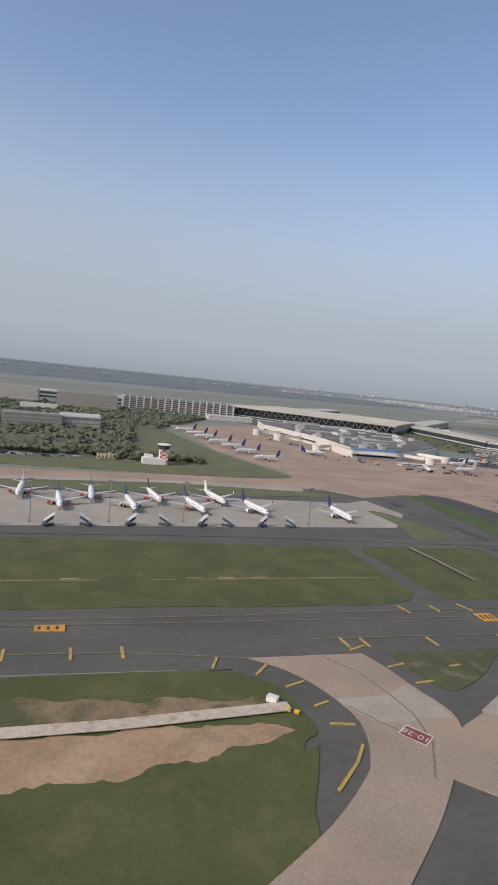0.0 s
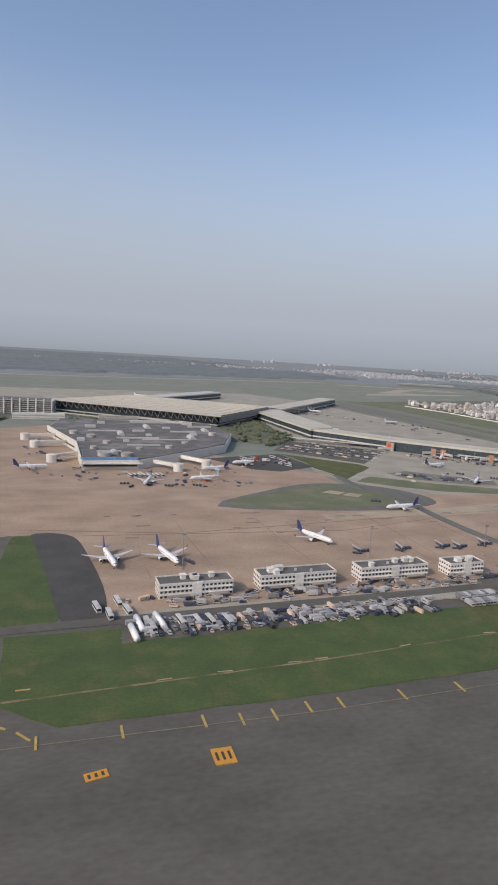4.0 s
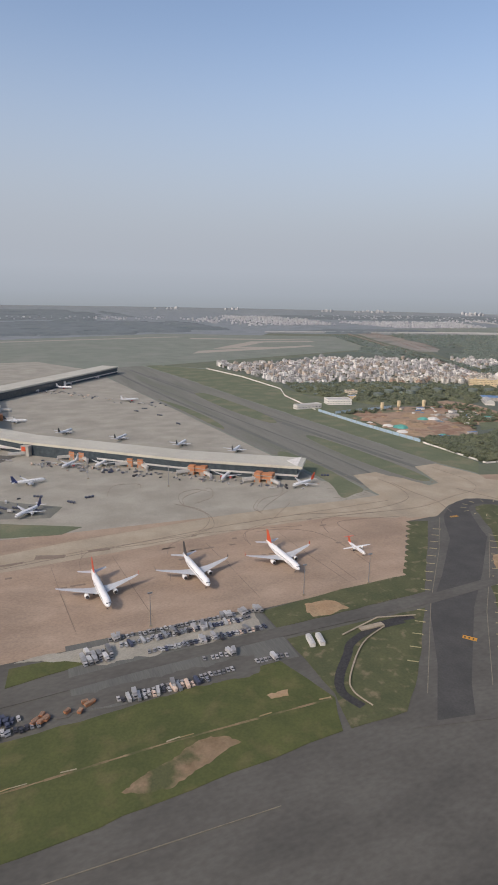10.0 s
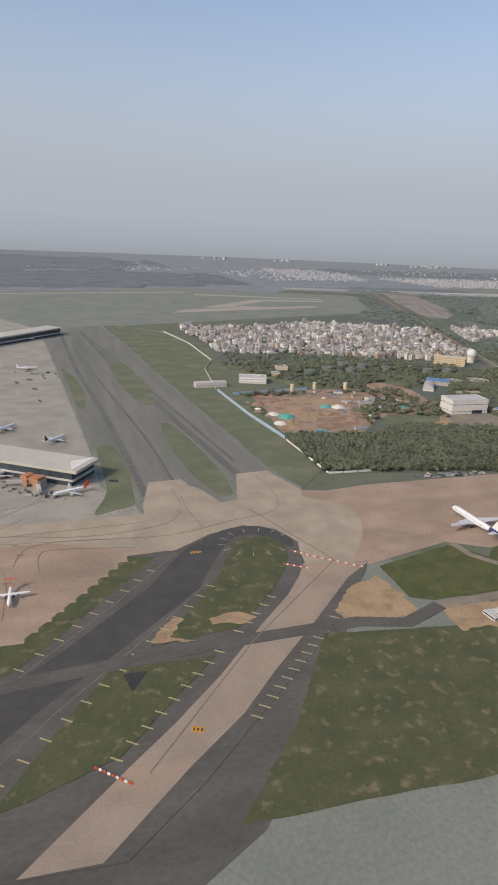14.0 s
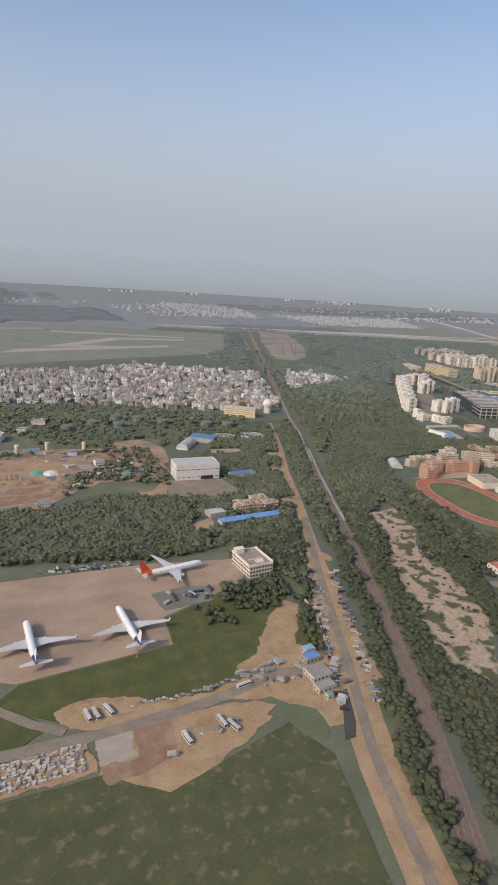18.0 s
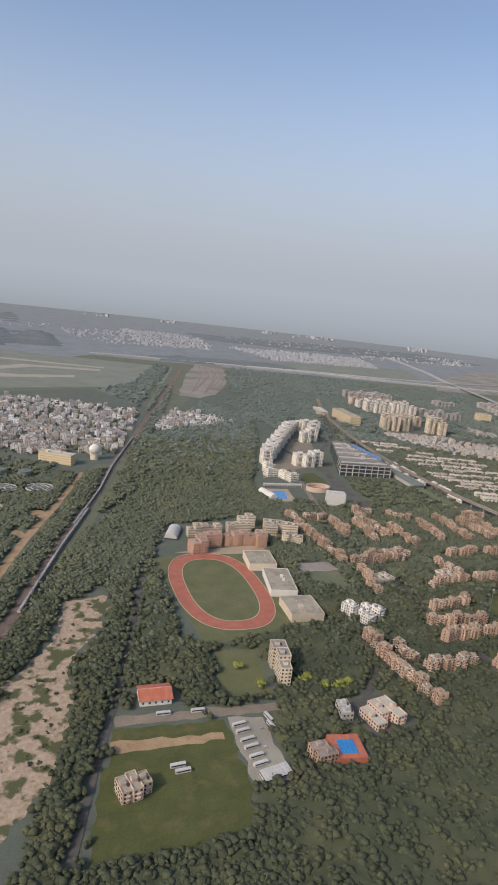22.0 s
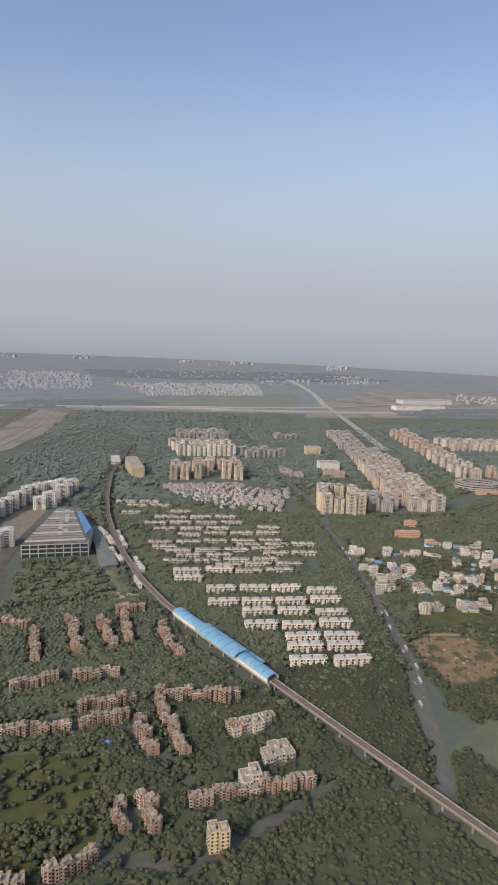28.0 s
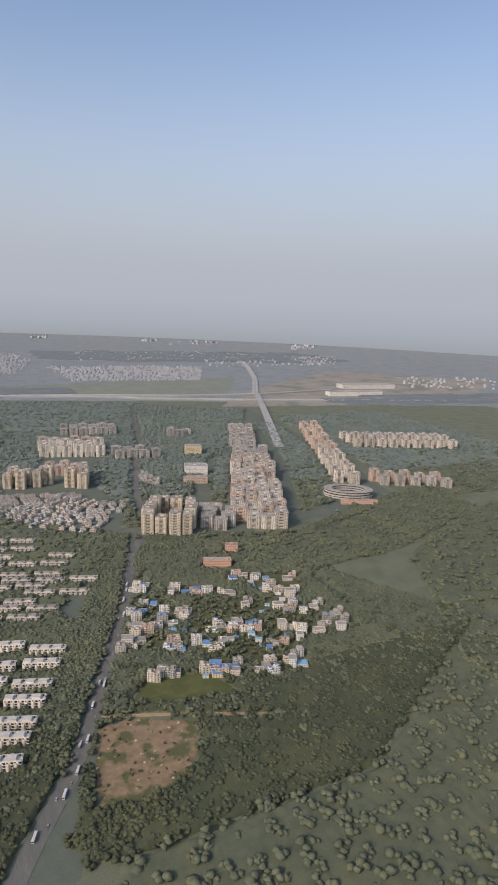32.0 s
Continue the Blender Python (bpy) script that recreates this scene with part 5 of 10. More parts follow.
def aircraft(name, L, span, r, body, tail, engine, belly, label, engines_bare=True):
    """An airliner with its nose at the origin's south side, pointing to -y; z = 0 is the ground."""
    root = thing(name, Matrix(), label, "airliner", "parked airliners")
    cz = r * 2.05
    prop = name == "regional_airliner"
    n = 14
    prof = ((0, 0.05, -0.25), (0.012, 0.32, -0.2), (0.035, 0.62, -0.12), (0.075, 0.9, -0.03), (0.12, 1, 0), (0.62, 1, 0), (0.72, 0.93, 0.08), (0.82, 0.72, 0.27), (0.91, 0.45, 0.48), (0.97, 0.22, 0.62), (1, 0.08, 0.68))
    b = Build()
    b.loft([[(r * k * math.cos(math.tau * i / n), -L / 2 + f * L, cz + r * dz + r * k * math.sin(math.tau * i / n)) for i in range(n)] for f, k, dz in prof])
    b.m = [0] * len(b.m)
    if belly:
        for q in range(len(b.f)):
            ring, i = q // n, q % n
            if ring >= 7 and ring < len(prof) - 1:
                b.m[q] = 1
    part("fuselage", b, [WHITE_PAINT if body is None else body, belly or WHITE_PAINT], root, smooth=True)
    part("cockpit_window", Build().box(-r * 0.5, -L * 0.475, cz + r * 0.22, r * 0.5, -L * 0.462, cz + r * 0.42), GLASS, root, "dark cockpit glass")
    for s in (-1, 1):
        w = Build()
        for k in range(int(L * 0.62 / 1.1)):
            y = -L * 0.40 + k * 1.1
            w.box(s * r * 0.955 - 0.05, y, cz + r * 0.26, s * r * 0.955 + 0.05, y + 0.45, cz + r * 0.42)
        part("cabin_window_row", w, GLASS, root, "row of small dark cabin windows", kind="stuff")

        def section(x, y0, chord, t, z):
            return [(x, y0, z), (x, y0 + chord * 0.25, z + t), (x, y0 + chord * 0.7, z + t * 0.7), (x, y0 + chord, z), (x, y0 + chord * 0.6, z - t * 0.4), (x, y0 + chord * 0.2, z - t * 0.6)]

        half = span / 2
        wz = cz - r * 0.55
        wing = Build().loft([section(s * r * 0.6, -L * 0.13, L * 0.21, 0.55, wz), section(s * half * 0.38, -L * 0.055, L * 0.125, 0.4, wz + half * 0.04), section(s * half * 0.9, L * 0.065, L * 0.055, 0.2, wz + half * 0.1), section(s * half, L * 0.10, L * 0.03, 0.08, wz + half * 0.115)])
        if prop:
            wing = Build().loft([section(0, -L * 0.07, L * 0.10, 0.4, cz + r * 0.95), section(s * half * 0.5, -L * 0.065, L * 0.095, 0.35, cz + r * 0.98), section(s * half, -L * 0.05, L * 0.055, 0.15, cz + r * 1.05)])
        part("wing", wing, WHITE_PAINT if prop else GREY_PAINT, root, "white straight wing" if prop else "light grey swept wing")
        tip = Build().loft([section(s * half, L * 0.10, L * 0.03, 0.08, wz + half * 0.115), [(p[0] + s * 0.5, p[1] * 0.6 + L * 0.052, p[2] + r * 0.9) for p in section(s * half, L * 0.11, L * 0.03, 0.05, wz + half * 0.115)]])
        if not prop:
            part("winglet", tip, tail, root)
        tz = cz + r + L * 0.16 if prop else cz + r * 0.45
        part("tailplane", Build().loft([section(s * r * (0 if prop else 0.3), L * (0.43 if prop else 0.385), L * (0.08 if prop else 0.095), 0.25, tz), section(s * span * 0.18, L * 0.46, L * 0.04, 0.1, tz + (0 if prop else r * 0.35))]), tail if prop else GREY_PAINT, root)
        ex, ey, ez, er = s * half * (0.3 if prop else 0.34), -L * (0.14 if prop else 0.105), cz + r * 0.7 if prop else wz - r * 0.42, r * (0.4 if prop else 0.58)
        eng = Build().loft([[(ex + er * k * math.cos(math.tau * i / 12), ey + f * L * 0.1, ez + er * k * math.sin(math.tau * i / 12)) for i in range(12)] for f, k in ((0, 0.86), (0.08, 1), (0.5, 1), (0.85, 0.72), (1.1, 0.4))])
        e = part("engine", eng, engine, root, smooth=True)
        part("intake", Build().loft([[(ex + er * k * math.cos(math.tau * i / 12), ey + y, ez + er * k * math.sin(math.tau * i / 12)) for i in range(12)] for y, k in ((-0.06, 0.78), (0.02, 0.72))]), BLACK_PAINT if engines_bare else engine, e, "dark engine intake")
        part("pylon", Build().loft([[(ex - 0.2, ey + L * 0.03, ez + er * 0.9), (ex + 0.2, ey + L * 0.03, ez + er * 0.9), (ex + 0.2, ey + L * 0.12, wz + half * 0.05), (ex - 0.2, ey + L * 0.12, wz + half * 0.05)], [(ex - 0.2, ey + L * 0.03, ez), (ex + 0.2, ey + L * 0.03, ez), (ex + 0.2, ey + L * 0.12, wz), (ex - 0.2, ey + L * 0.12, wz)]]), GREY_PAINT, root)
        leg = part("main_gear", Build().drum(s * r * 1.35, L * 0.035, 0.5, wz + 0.3, 0.22, n=8), METAL, root)
        part("wheel", Build().loft([[(s * r * 1.35 + x, L * 0.035 + 0.6 * math.cos(math.tau * i / 10), 0.6 + 0.6 * math.sin(math.tau * i / 10)) for i in range(10)] for x in (-0.6, 0.6)]), RUBBER, leg)
    leg = part("nose_gear", Build().drum(0, -L * 0.39, 0.4, cz - r * 0.7, 0.16, n=8), METAL, root)
    part("wheel", Build().loft([[(x, -L * 0.39 + 0.42 * math.cos(math.tau * i / 10), 0.42 + 0.42 * math.sin(math.tau * i / 10)) for i in range(10)] for x in (-0.35, 0.35)]), RUBBER, leg)
    h = L * 0.165
    fin = Build().loft([[(-0.28, L * 0.33, cz + r * 0.75), (0.28, L * 0.33, cz + r * 0.75), (0.1, L * 0.475, cz + r * 0.85), (-0.1, L * 0.475, cz + r * 0.85)], [(-0.1, L * 0.445, cz + r + h), (0.1, L * 0.445, cz + r + h), (0.05, L * 0.505, cz + r + h), (-0.05, L * 0.505, cz + r + h)]])
    part("fin", fin, tail, root, tail.name.replace("_", " ") + " on the tail fin")
    return root


JET_A = aircraft("airliner", 37.6, 35, 2.0, None, BLUE_PAINT, ENGINE_RED, None, "white airliner with navy tail and red engine covers on the apron", False)
JET_B = aircraft("airliner", 37.6, 35, 2.0, None, BLUE_PAINT, WHITE_PAINT, BLUE_PAINT, "white narrow-body airliner with navy blue tail on the apron")
JET_W = aircraft("airliner", 37.6, 35, 2.0, None, WHITE_PAINT, ENGINE_RED, None, "all-white airliner with red engine covers on the apron", False)
JET_K = aircraft("airliner", 37.6, 35, 2.0, None, BLACK_PAINT, WHITE_PAINT, None, "white airliner with charcoal tail beside the terminal pier")
JET_O = aircraft("airliner", 37.6, 35, 2.0, None, RED_PAINT, WHITE_PAINT, RED_PAINT, "white airliner with bright orange-red tail on the apron")
BIG_R = aircraft("wide_body_airliner", 57, 60, 2.9, None, RED_PAINT, WHITE_PAINT, None, "white wide-body airliner with red tail fin on the apron")
BIG_K = aircraft("wide_body_airliner", 57, 60, 2.9, None, BLACK_PAINT, WHITE_PAINT, None, "white wide-body airliner with charcoal tail fin on the apron")
BIG_Y = aircraft("wide_body_airliner", 66, 64, 3.1, None, WHITE_PAINT, GREY_PAINT, BLUE_PAINT, "long white airliner with navy rear fuselage and white tail")
BIG_D = aircraft("wide_body_airliner", 68, 64, 3.1, None, RED_PAINT, WHITE_PAINT, RED_PAINT, "long white airliner with red tail parked at the woodland edge")
PROP = aircraft("regional_airliner", 27, 27, 1.4, None, RED_PAINT, WHITE_PAINT, None, "small white regional airliner with red tail on the apron")
WEST_STANDS = [(JET_W, (-31, 418, 0)), (JET_A, (-6, 392, 4)), (JET_A, (14, 416, 0)), (JET_B, (38, 392, 6)), (JET_A, (56, 416, 8)), (JET_A, (80, 392, 12)), (JET_W, (100, 420, 12)), (JET_B, (122, 392, 14)), (JET_B, (183, 386, 3)), (JET_A, (-77, 392, 0)), (JET_A, (-120, 388, 0)), (JET_W, (-165, 384, 0)), (JET_B, (-210, 380, 0)), (JET_B, (212, 652, -70)), (JET_B, (203, 701, -70)), (JET_B, (195, 742, -70)), (JET_B, (187, 782, -70)), (JET_B, (177, 830, -70)), (JET_B, (171, 866, -70)), (JET_B, (162, 908, -70)), (JET_B, (300, 730, 95)), (JET_W, (484, 665, -75)), (JET_B, (510, 719, -75)), (JET_O, (560, 756, -80)), (JET_K, (420, 655, -20)), (JET_B, (359, 422, 8)), (JET_B, (398, 421, 14))]
EAST_STANDS = [(JET_B, (521, 448, 26)), (JET_B, (651, 528, -85)), (JET_B, (834, 739, 100)), (JET_B, (827, 640, -45)), (BIG_R, (862, 450, 2)), (BIG_K, (936, 454, 2)), (BIG_R, (1011, 454, 2)), (PROP, (1081, 450, 0)), (BIG_Y, (1486, 479, 183)), (BIG_Y, (1561, 480, 185)), (BIG_D, (1622, 566, 100)), (JET_W, (888, 800, -40)), (JET_K, (926, 790, -40)), (JET_W, (1054, 688, -40)), (JET_O, (1127, 630, -70)), (JET_K, (905, 985, 140)), (JET_K, (976, 920, 140)), (JET_K, (1050, 857, 140)), (JET_K, (1112, 800, 140)), (JET_K, (839, 1092, 80)), (JET_W, (1062, 1239, 95)), (JET_O, (930, 1480, 60)), (JET_W, (960, 1440, 60)), (JET_W, (560, 1740, 90)), (JET_O, (700, 1790, 80))]
used = set()
for proto, (x, y, a) in WEST_STANDS + EAST_STANDS:
    at = pose(x, y, 0.33, 0, 0, a)
    if proto in used:
        copy_thing(proto, at)
    else:
        proto.matrix_basis = at
        used.add(proto)

# ---- terminals ----


def pier_block(name, pts, top, roof, label, slats=0):
    root = thing(name, Matrix(), label, "terminal", "terminal buildings")
    occupy(pts, 4)
    part("glass_wall", Build().prism(pts, 0, top - 3.2), BLUE_GLASS, root, "dark blue glazed wall")
    c = Vector((sum(p[0] for p in pts) / len(pts), sum(p[1] for p in pts) / len(pts)))
    grow = [(p[0] + (p[0] - c.x) * 0.012 + (2.5 if p[0] > c.x else -2.5), p[1] + (p[1] - c.y) * 0.012 + (2.5 if p[1] > c.y else -2.5)) for p in pts]
    part("floor_band", Build().prism([(p[0] + (1.2 if p[0] > c.x else -1.2), p[1] + (1.2 if p[1] > c.y else -1.2)) for p in pts], 5.2, 7.4), ROOF_PALE, root, "pale band round the floor edge")
    part("roof", Build().prism(grow, top - 3.2, top), roof, root)
    return root


P1 = pier_block("terminal_pier", [(755, 985), (838, 878), (1005, 731), (1128, 650), (1152, 684), (1026, 766), (862, 910), (792, 1000)], 18, ROOF_BEIGE, "long glazed terminal pier with flat beige roof")
pier_block("terminal_pier", [(740, 1335), (752, 985), (796, 1003), (806, 1040), (806, 1330)], 19, ROOF_BEIGE, "glazed link of the terminal with flat beige roof")
pier_block("terminal_pier", [(785, 1345), (812, 1300), (1125, 1665), (1090, 1700)], 19, ROOF_BEIGE, "far terminal pier with pale roof and glazed side")
HALL_FRONT, HALL_BACK = ((330, 1322), (612, 1103)), ((505, 1480), (777, 1300))
HALL = pier_block("terminal_hall", [HALL_FRONT[0], HALL_FRONT[1], HALL_BACK[1], HALL_BACK[0]], 24, ROOF_DARK, "broad terminal hall with rows of pale roof louvres")
for k in range(19):
    f = k / 18
    (xa, ya), (xb, yb) = [(p[0] + (q[0] - p[0]) * f, p[1] + (q[1] - p[1]) * f) for p, q in zip(HALL_FRONT, HALL_BACK)]
    part("roof_louvre", Build().bar((xa - 6, ya + 5, 25 + 0.5 * (k % 2)), (xb + 6, yb - 5, 25 + 0.5 * (k % 2)), 3.8, 1.4), ROOF_PALE if k % 3 == 0 else ROOF_BEIGE, HALL, "pale sloping roof louvre")
part("eave", Build().bar((318, 1320, 24.6), (618, 1086, 24.6), 14, 1.4), ROOF_BEIGE, HALL, "broad pale roof eave")
part("end_wall", Build().bar((618, 1100, 17), (782, 1296, 17), 2.5, 12), ROOF_GREY, HALL, "grey ribbed end wall")
for k in range(26):
    f = k / 25
    x, y = 328 + 275 * f, 1316 - 216 * f
    part("truss", Build().bar((x, y, 12), (x + 1, y - 9, 23.5), 0.7).bar((x + 10, y - 8, 12), (x + 1, y - 9, 23.5), 0.7), ROOF_PALE, HALL)
for d, z in ((26, 8), (44, 5)):
    part("canopy", Build().bar((330 - d * 0.6, 1322 - d * 0.8, z), (606 - d * 0.6, 1106 - d * 0.8, z), 9, 1.0), ROOF_BEIGE, HALL, "long pale forecourt canopy")
    for k in range(9):
        x, y = 330 - d * 0.6 + 34 * k, 1322 - d * 0.8 - 26.6 * k
        part("column", Build().drum(x, y, 0, z, 0.7, n=6), WALL_GREY, HALL)
pier_block("terminal_pier", [(500, 1520), (540, 1492), (800, 1770), (770, 1815)], 18, ROOF_PALE, "pale-roofed terminal pier behind the hall")
pier_block("terminal_pier", [(-900, 1628), (215, 1374), (330, 1345), (420, 1440), (230, 1424), (-900, 1680)], 17, ROOF_PALE, "very long far terminal pier with pale roof")
for k in range(16):
    solid("boarding_bridge", Build().box(-4, -14, 3, 4, 2, 8, turn=pose(-700 + k * 56, 1578 - k * 12.8, 0)).box(-3, -12, 0, -1, -10, 3, turn=pose(-700 + k * 56, 1578 - k * 12.8, 0)), ROOF_PALE, "pale boarding bridge on a far pier", "bridge", "far boarding bridges")

part("end_panel", Build().prism([(1128, 649), (1153, 685), (1128, 676)], 18.0, 18.5), WALL_WHITE, P1, "white triangular roof end")
# boarding bridges along the near pier
for x, y in ((898, 822), (961, 765), (1023, 708), (1086, 653)):
    br = thing("boarding_bridge", pose(x + 4, y + 6, 0, 0, 0, -41), "orange boarding bridge building with folded grey walkways", "boarding bridge", "orange boarding bridges")
    part("stair_tower", Build().box(-11, -5, 0, -3.5, 6, 11.5).box(3.5, -5, 0, 11, 6, 11.5).box(-3.5, -3, 4, 3.5, 6, 10.5), SAFETY_ORANGE, br)
    part("cladding_band", Build().box(-11.2, -5.3, 8.4, 11.2, -4.9, 9.2).box(-11.2, -5.3, 4.4, 11.2, -4.9, 5.0).box(-9.5, -5.2, 0.4, -5, -4.95, 3.8).box(5, -5.2, 0.4, 9.5, -4.95, 3.8), ROOF_BROWN, br)
    part("side_frame", Build().box(-13.4, -4, 0, -12.6, 5, 9).box(12.6, -4, 0, 13.4, 5, 9).box(-13.4, -4, 8.4, 13.4, -3.4, 9), WALL_GREY, br)
    for s in (-1, 1):
        part("walkway", Build().bar((s * 10, -4, 5), (s * 22, -14, 5), 3, 3.2), ROOF_PALE, br, "grey telescopic walkway")
        part("wheel_bogie", Build().box(s * 22 - 1, -15, 0, s * 22 + 1, -13, 3.6), METAL, br)
    part("connector", Build().box(-3, 5, 4, 3, 14, 8), ROOF_PALE, br)
kiosk = thing("boarding_bridge", pose(842, 872, 0, 0, 0, -41), "red-fronted gate tower at the pier bend", "boarding bridge")
part("stair_tower", Build().box(-6, -5, 0, 6, 6, 14), WALL_GREY, kiosk)
part("red_panel", Build().box(-4.5, -5.4, 7, 1.5, -5.0, 13), RED_PAINT, kiosk, "red gate panel")
part("walkway", Build().bar((0, -5, 5), (-16, -18, 5), 3, 3), ROOF_PALE, kiosk)
for x, y, a in ((812, 1120, 0), (812, 1200, 0), (880, 1390, 50), (960, 1480, 50), (1040, 1575, 50)):
    b2 = thing("boarding_bridge", pose(x, y, 0, 0, 0, a), "grey boarding bridge on the pier's inner side", "boarding bridge", "inner boarding bridges")
    part("stair_tower", Build().box(0, -5, 0, 9, 5, 11), SAFETY_ORANGE if y < 1150 else WALL_WHITE, b2)
    part("walkway", Build().bar((8, -3, 5), (26, -8, 5), 3, 3), ROOF_PALE, b2)
    part("wheel_bogie", Build().box(24, -9, 0, 26, -7, 3.6), METAL, b2)

# old terminal with drums on its roof
OLD = thing("old_terminal", Matrix(), "older white terminal with dark flat roof and rooftop drums", "terminal")
oldp = [(355, 732), (420, 730), (462, 762), (560, 850), (600, 960), (590, 1080), (335, 1110), (316, 1000), (352, 850)]
occupy(oldp, 10)
part("wall", Build().prism(oldp, 0, 11), WALL_WHITE, OLD, "white rendered wall")
part("roof", Build().prism([(p[0] * 0.985 + 6.6, p[1] * 0.985 + 13.5) for p in oldp], 10.5, 12.2), ROOF_DARK, OLD, "dark bitumen flat roof")
part("window_band", Build().box(357, 729.4, 3.6, 418, 730.6, 5.8).bar((350.5, 850, 6), (314.5, 1000, 6), 0.9, 1.6), GLASS, OLD, "dark ribbon window")
part("sign_panel", Build().box(356, 731, 11.2, 419, 733, 14.2), ROOF_BLUE, OLD, "long blue sign panel with an unlettered face")
part("ledge", Build().box(352, 726, 6.8, 424, 731, 7.8), WALL_WHITE, OLD)
part("parapet", Build().bar((353, 850, 12.6), (316, 1002, 12.6), 1.6, 2.6).bar((354, 735, 12.6), (353, 850, 12.6), 1.6, 2.6), WALL_WHITE, OLD)
for x, y, r, h in ((382, 752, 8, 5), (408, 748, 7, 5), (372, 800, 4, 4), (392, 845, 5, 4), (430, 800, 4, 3), (470, 810, 5, 4), (352, 930, 6, 5), (375, 900, 6, 4), (560, 930, 6, 5), (500, 850, 5, 3)):
    part("drum", Build().drum(x, y, 12, 12 + h, r, n=16), WALL_GREY, OLD, "pale rooftop drum")
for x, y, l in ((420, 930, 26), (520, 900, 26), (395, 770, 18), (560, 980, 22), (470, 1010, 30)):
    part("barrel_skylight", Build().loft([[(x + 5 * math.cos(math.pi * i / 8), y + s * l / 2, 12 + 4 * math.sin(math.pi * i / 8)) for i in range(9)] for s in (-1, 1)]), ROOF_PALE, OLD, "white barrel skylight")
for x, y, w, d, h in ((440, 890, 60, 4, 2), (520, 960, 40, 5, 2), (450, 960, 18, 5, 3), (560, 1020, 40, 4, 3), (400, 1050, 12, 8, 4), (480, 1070, 60, 12, 4), (390, 780, 30, 3, 1.5), (440, 830, 44, 3, 1.5), (480, 880, 70, 2.5, 1.2), (420, 860, 8, 8, 3), (360, 870, 10, 14, 3), (400, 960, 50, 3, 2), (530, 930, 10, 10, 3), (380, 1000, 16, 10, 4), (500, 1000, 12, 8, 3), (460, 920, 8, 12, 2.5), (545, 1050, 16, 12, 4)):
    part("roof_duct", Build().box(x - w / 2, y - d / 2, 12, x + w / 2, y + d / 2, 12 + h), ROOF_PALE, OLD)
for (ax, ay), (bx, by) in (((440, 745), (465, 718)), ((480, 778), (505, 742)), ((352, 800), (322, 775)), ((345, 890), (300, 880)), ((330, 950), (285, 945))):
    br = thing("boarding_bridge", pose(bx, by, 0), "white boarding bridge ending in a round rotunda", "boarding bridge", "white boarding bridges")
    part("rotunda", Build().drum(0, 0, 0, 9.5, 6, n=16), WALL_WHITE, br, "white round rotunda")
    part("walkway", Build().bar((ax - bx, ay - by, 7), (0, 0, 7), 4, 4), WALL_WHITE, br)
    occupy([(bx - 6, by - 6), (bx + 6, by - 6), (bx + 6, by + 6), (bx - 6, by + 6)])
covered = thing("covered_walkway", Matrix(), "long white covered walkway beside the car park", "walkway")
part("roof", Build().bar((690, 985, 5), (850, 885, 5), 8, 0.8), ROOF_PALE, covered)
for k in range(9):
    part("post", Build().drum(690 + 20 * k, 985 - 12.5 * k, 0, 5, 0.3, n=6), METAL, covered)

# ---- plain buildings ----


def windows_on(b, w, d, h, floors, bay=3.2, size=(1.3, 1.4), sides="nsew", z0=0.0, m=0):
    """Window boxes 6 cm proud of the walls, by storey and bay."""
    fh = h / floors
    for k in range(floors):
        z = z0 + k * fh + fh * 0.35
        for side, length in (("s", w), ("n", w), ("e", d), ("w", d)):
            if side not in sides:
                continue
            n = max(1, int(length / bay))
            for i in range(n):
                u = -length / 2 + length * (i + 0.5) / n
                lo, hi = u - size[0] / 2, u + size[0] / 2
                e = 0.08
                a, c = {"s": ((lo, -d / 2 - e), (hi, -d / 2 - e)), "n": ((hi, d / 2 + e), (lo, d / 2 + e)), "e": ((w / 2 + e, lo), (w / 2 + e, hi)), "w": ((-w / 2 - e, hi), (-w / 2 - e, lo))}[side]
                b.pane(a, c, z, z + size[1], m)
    return b


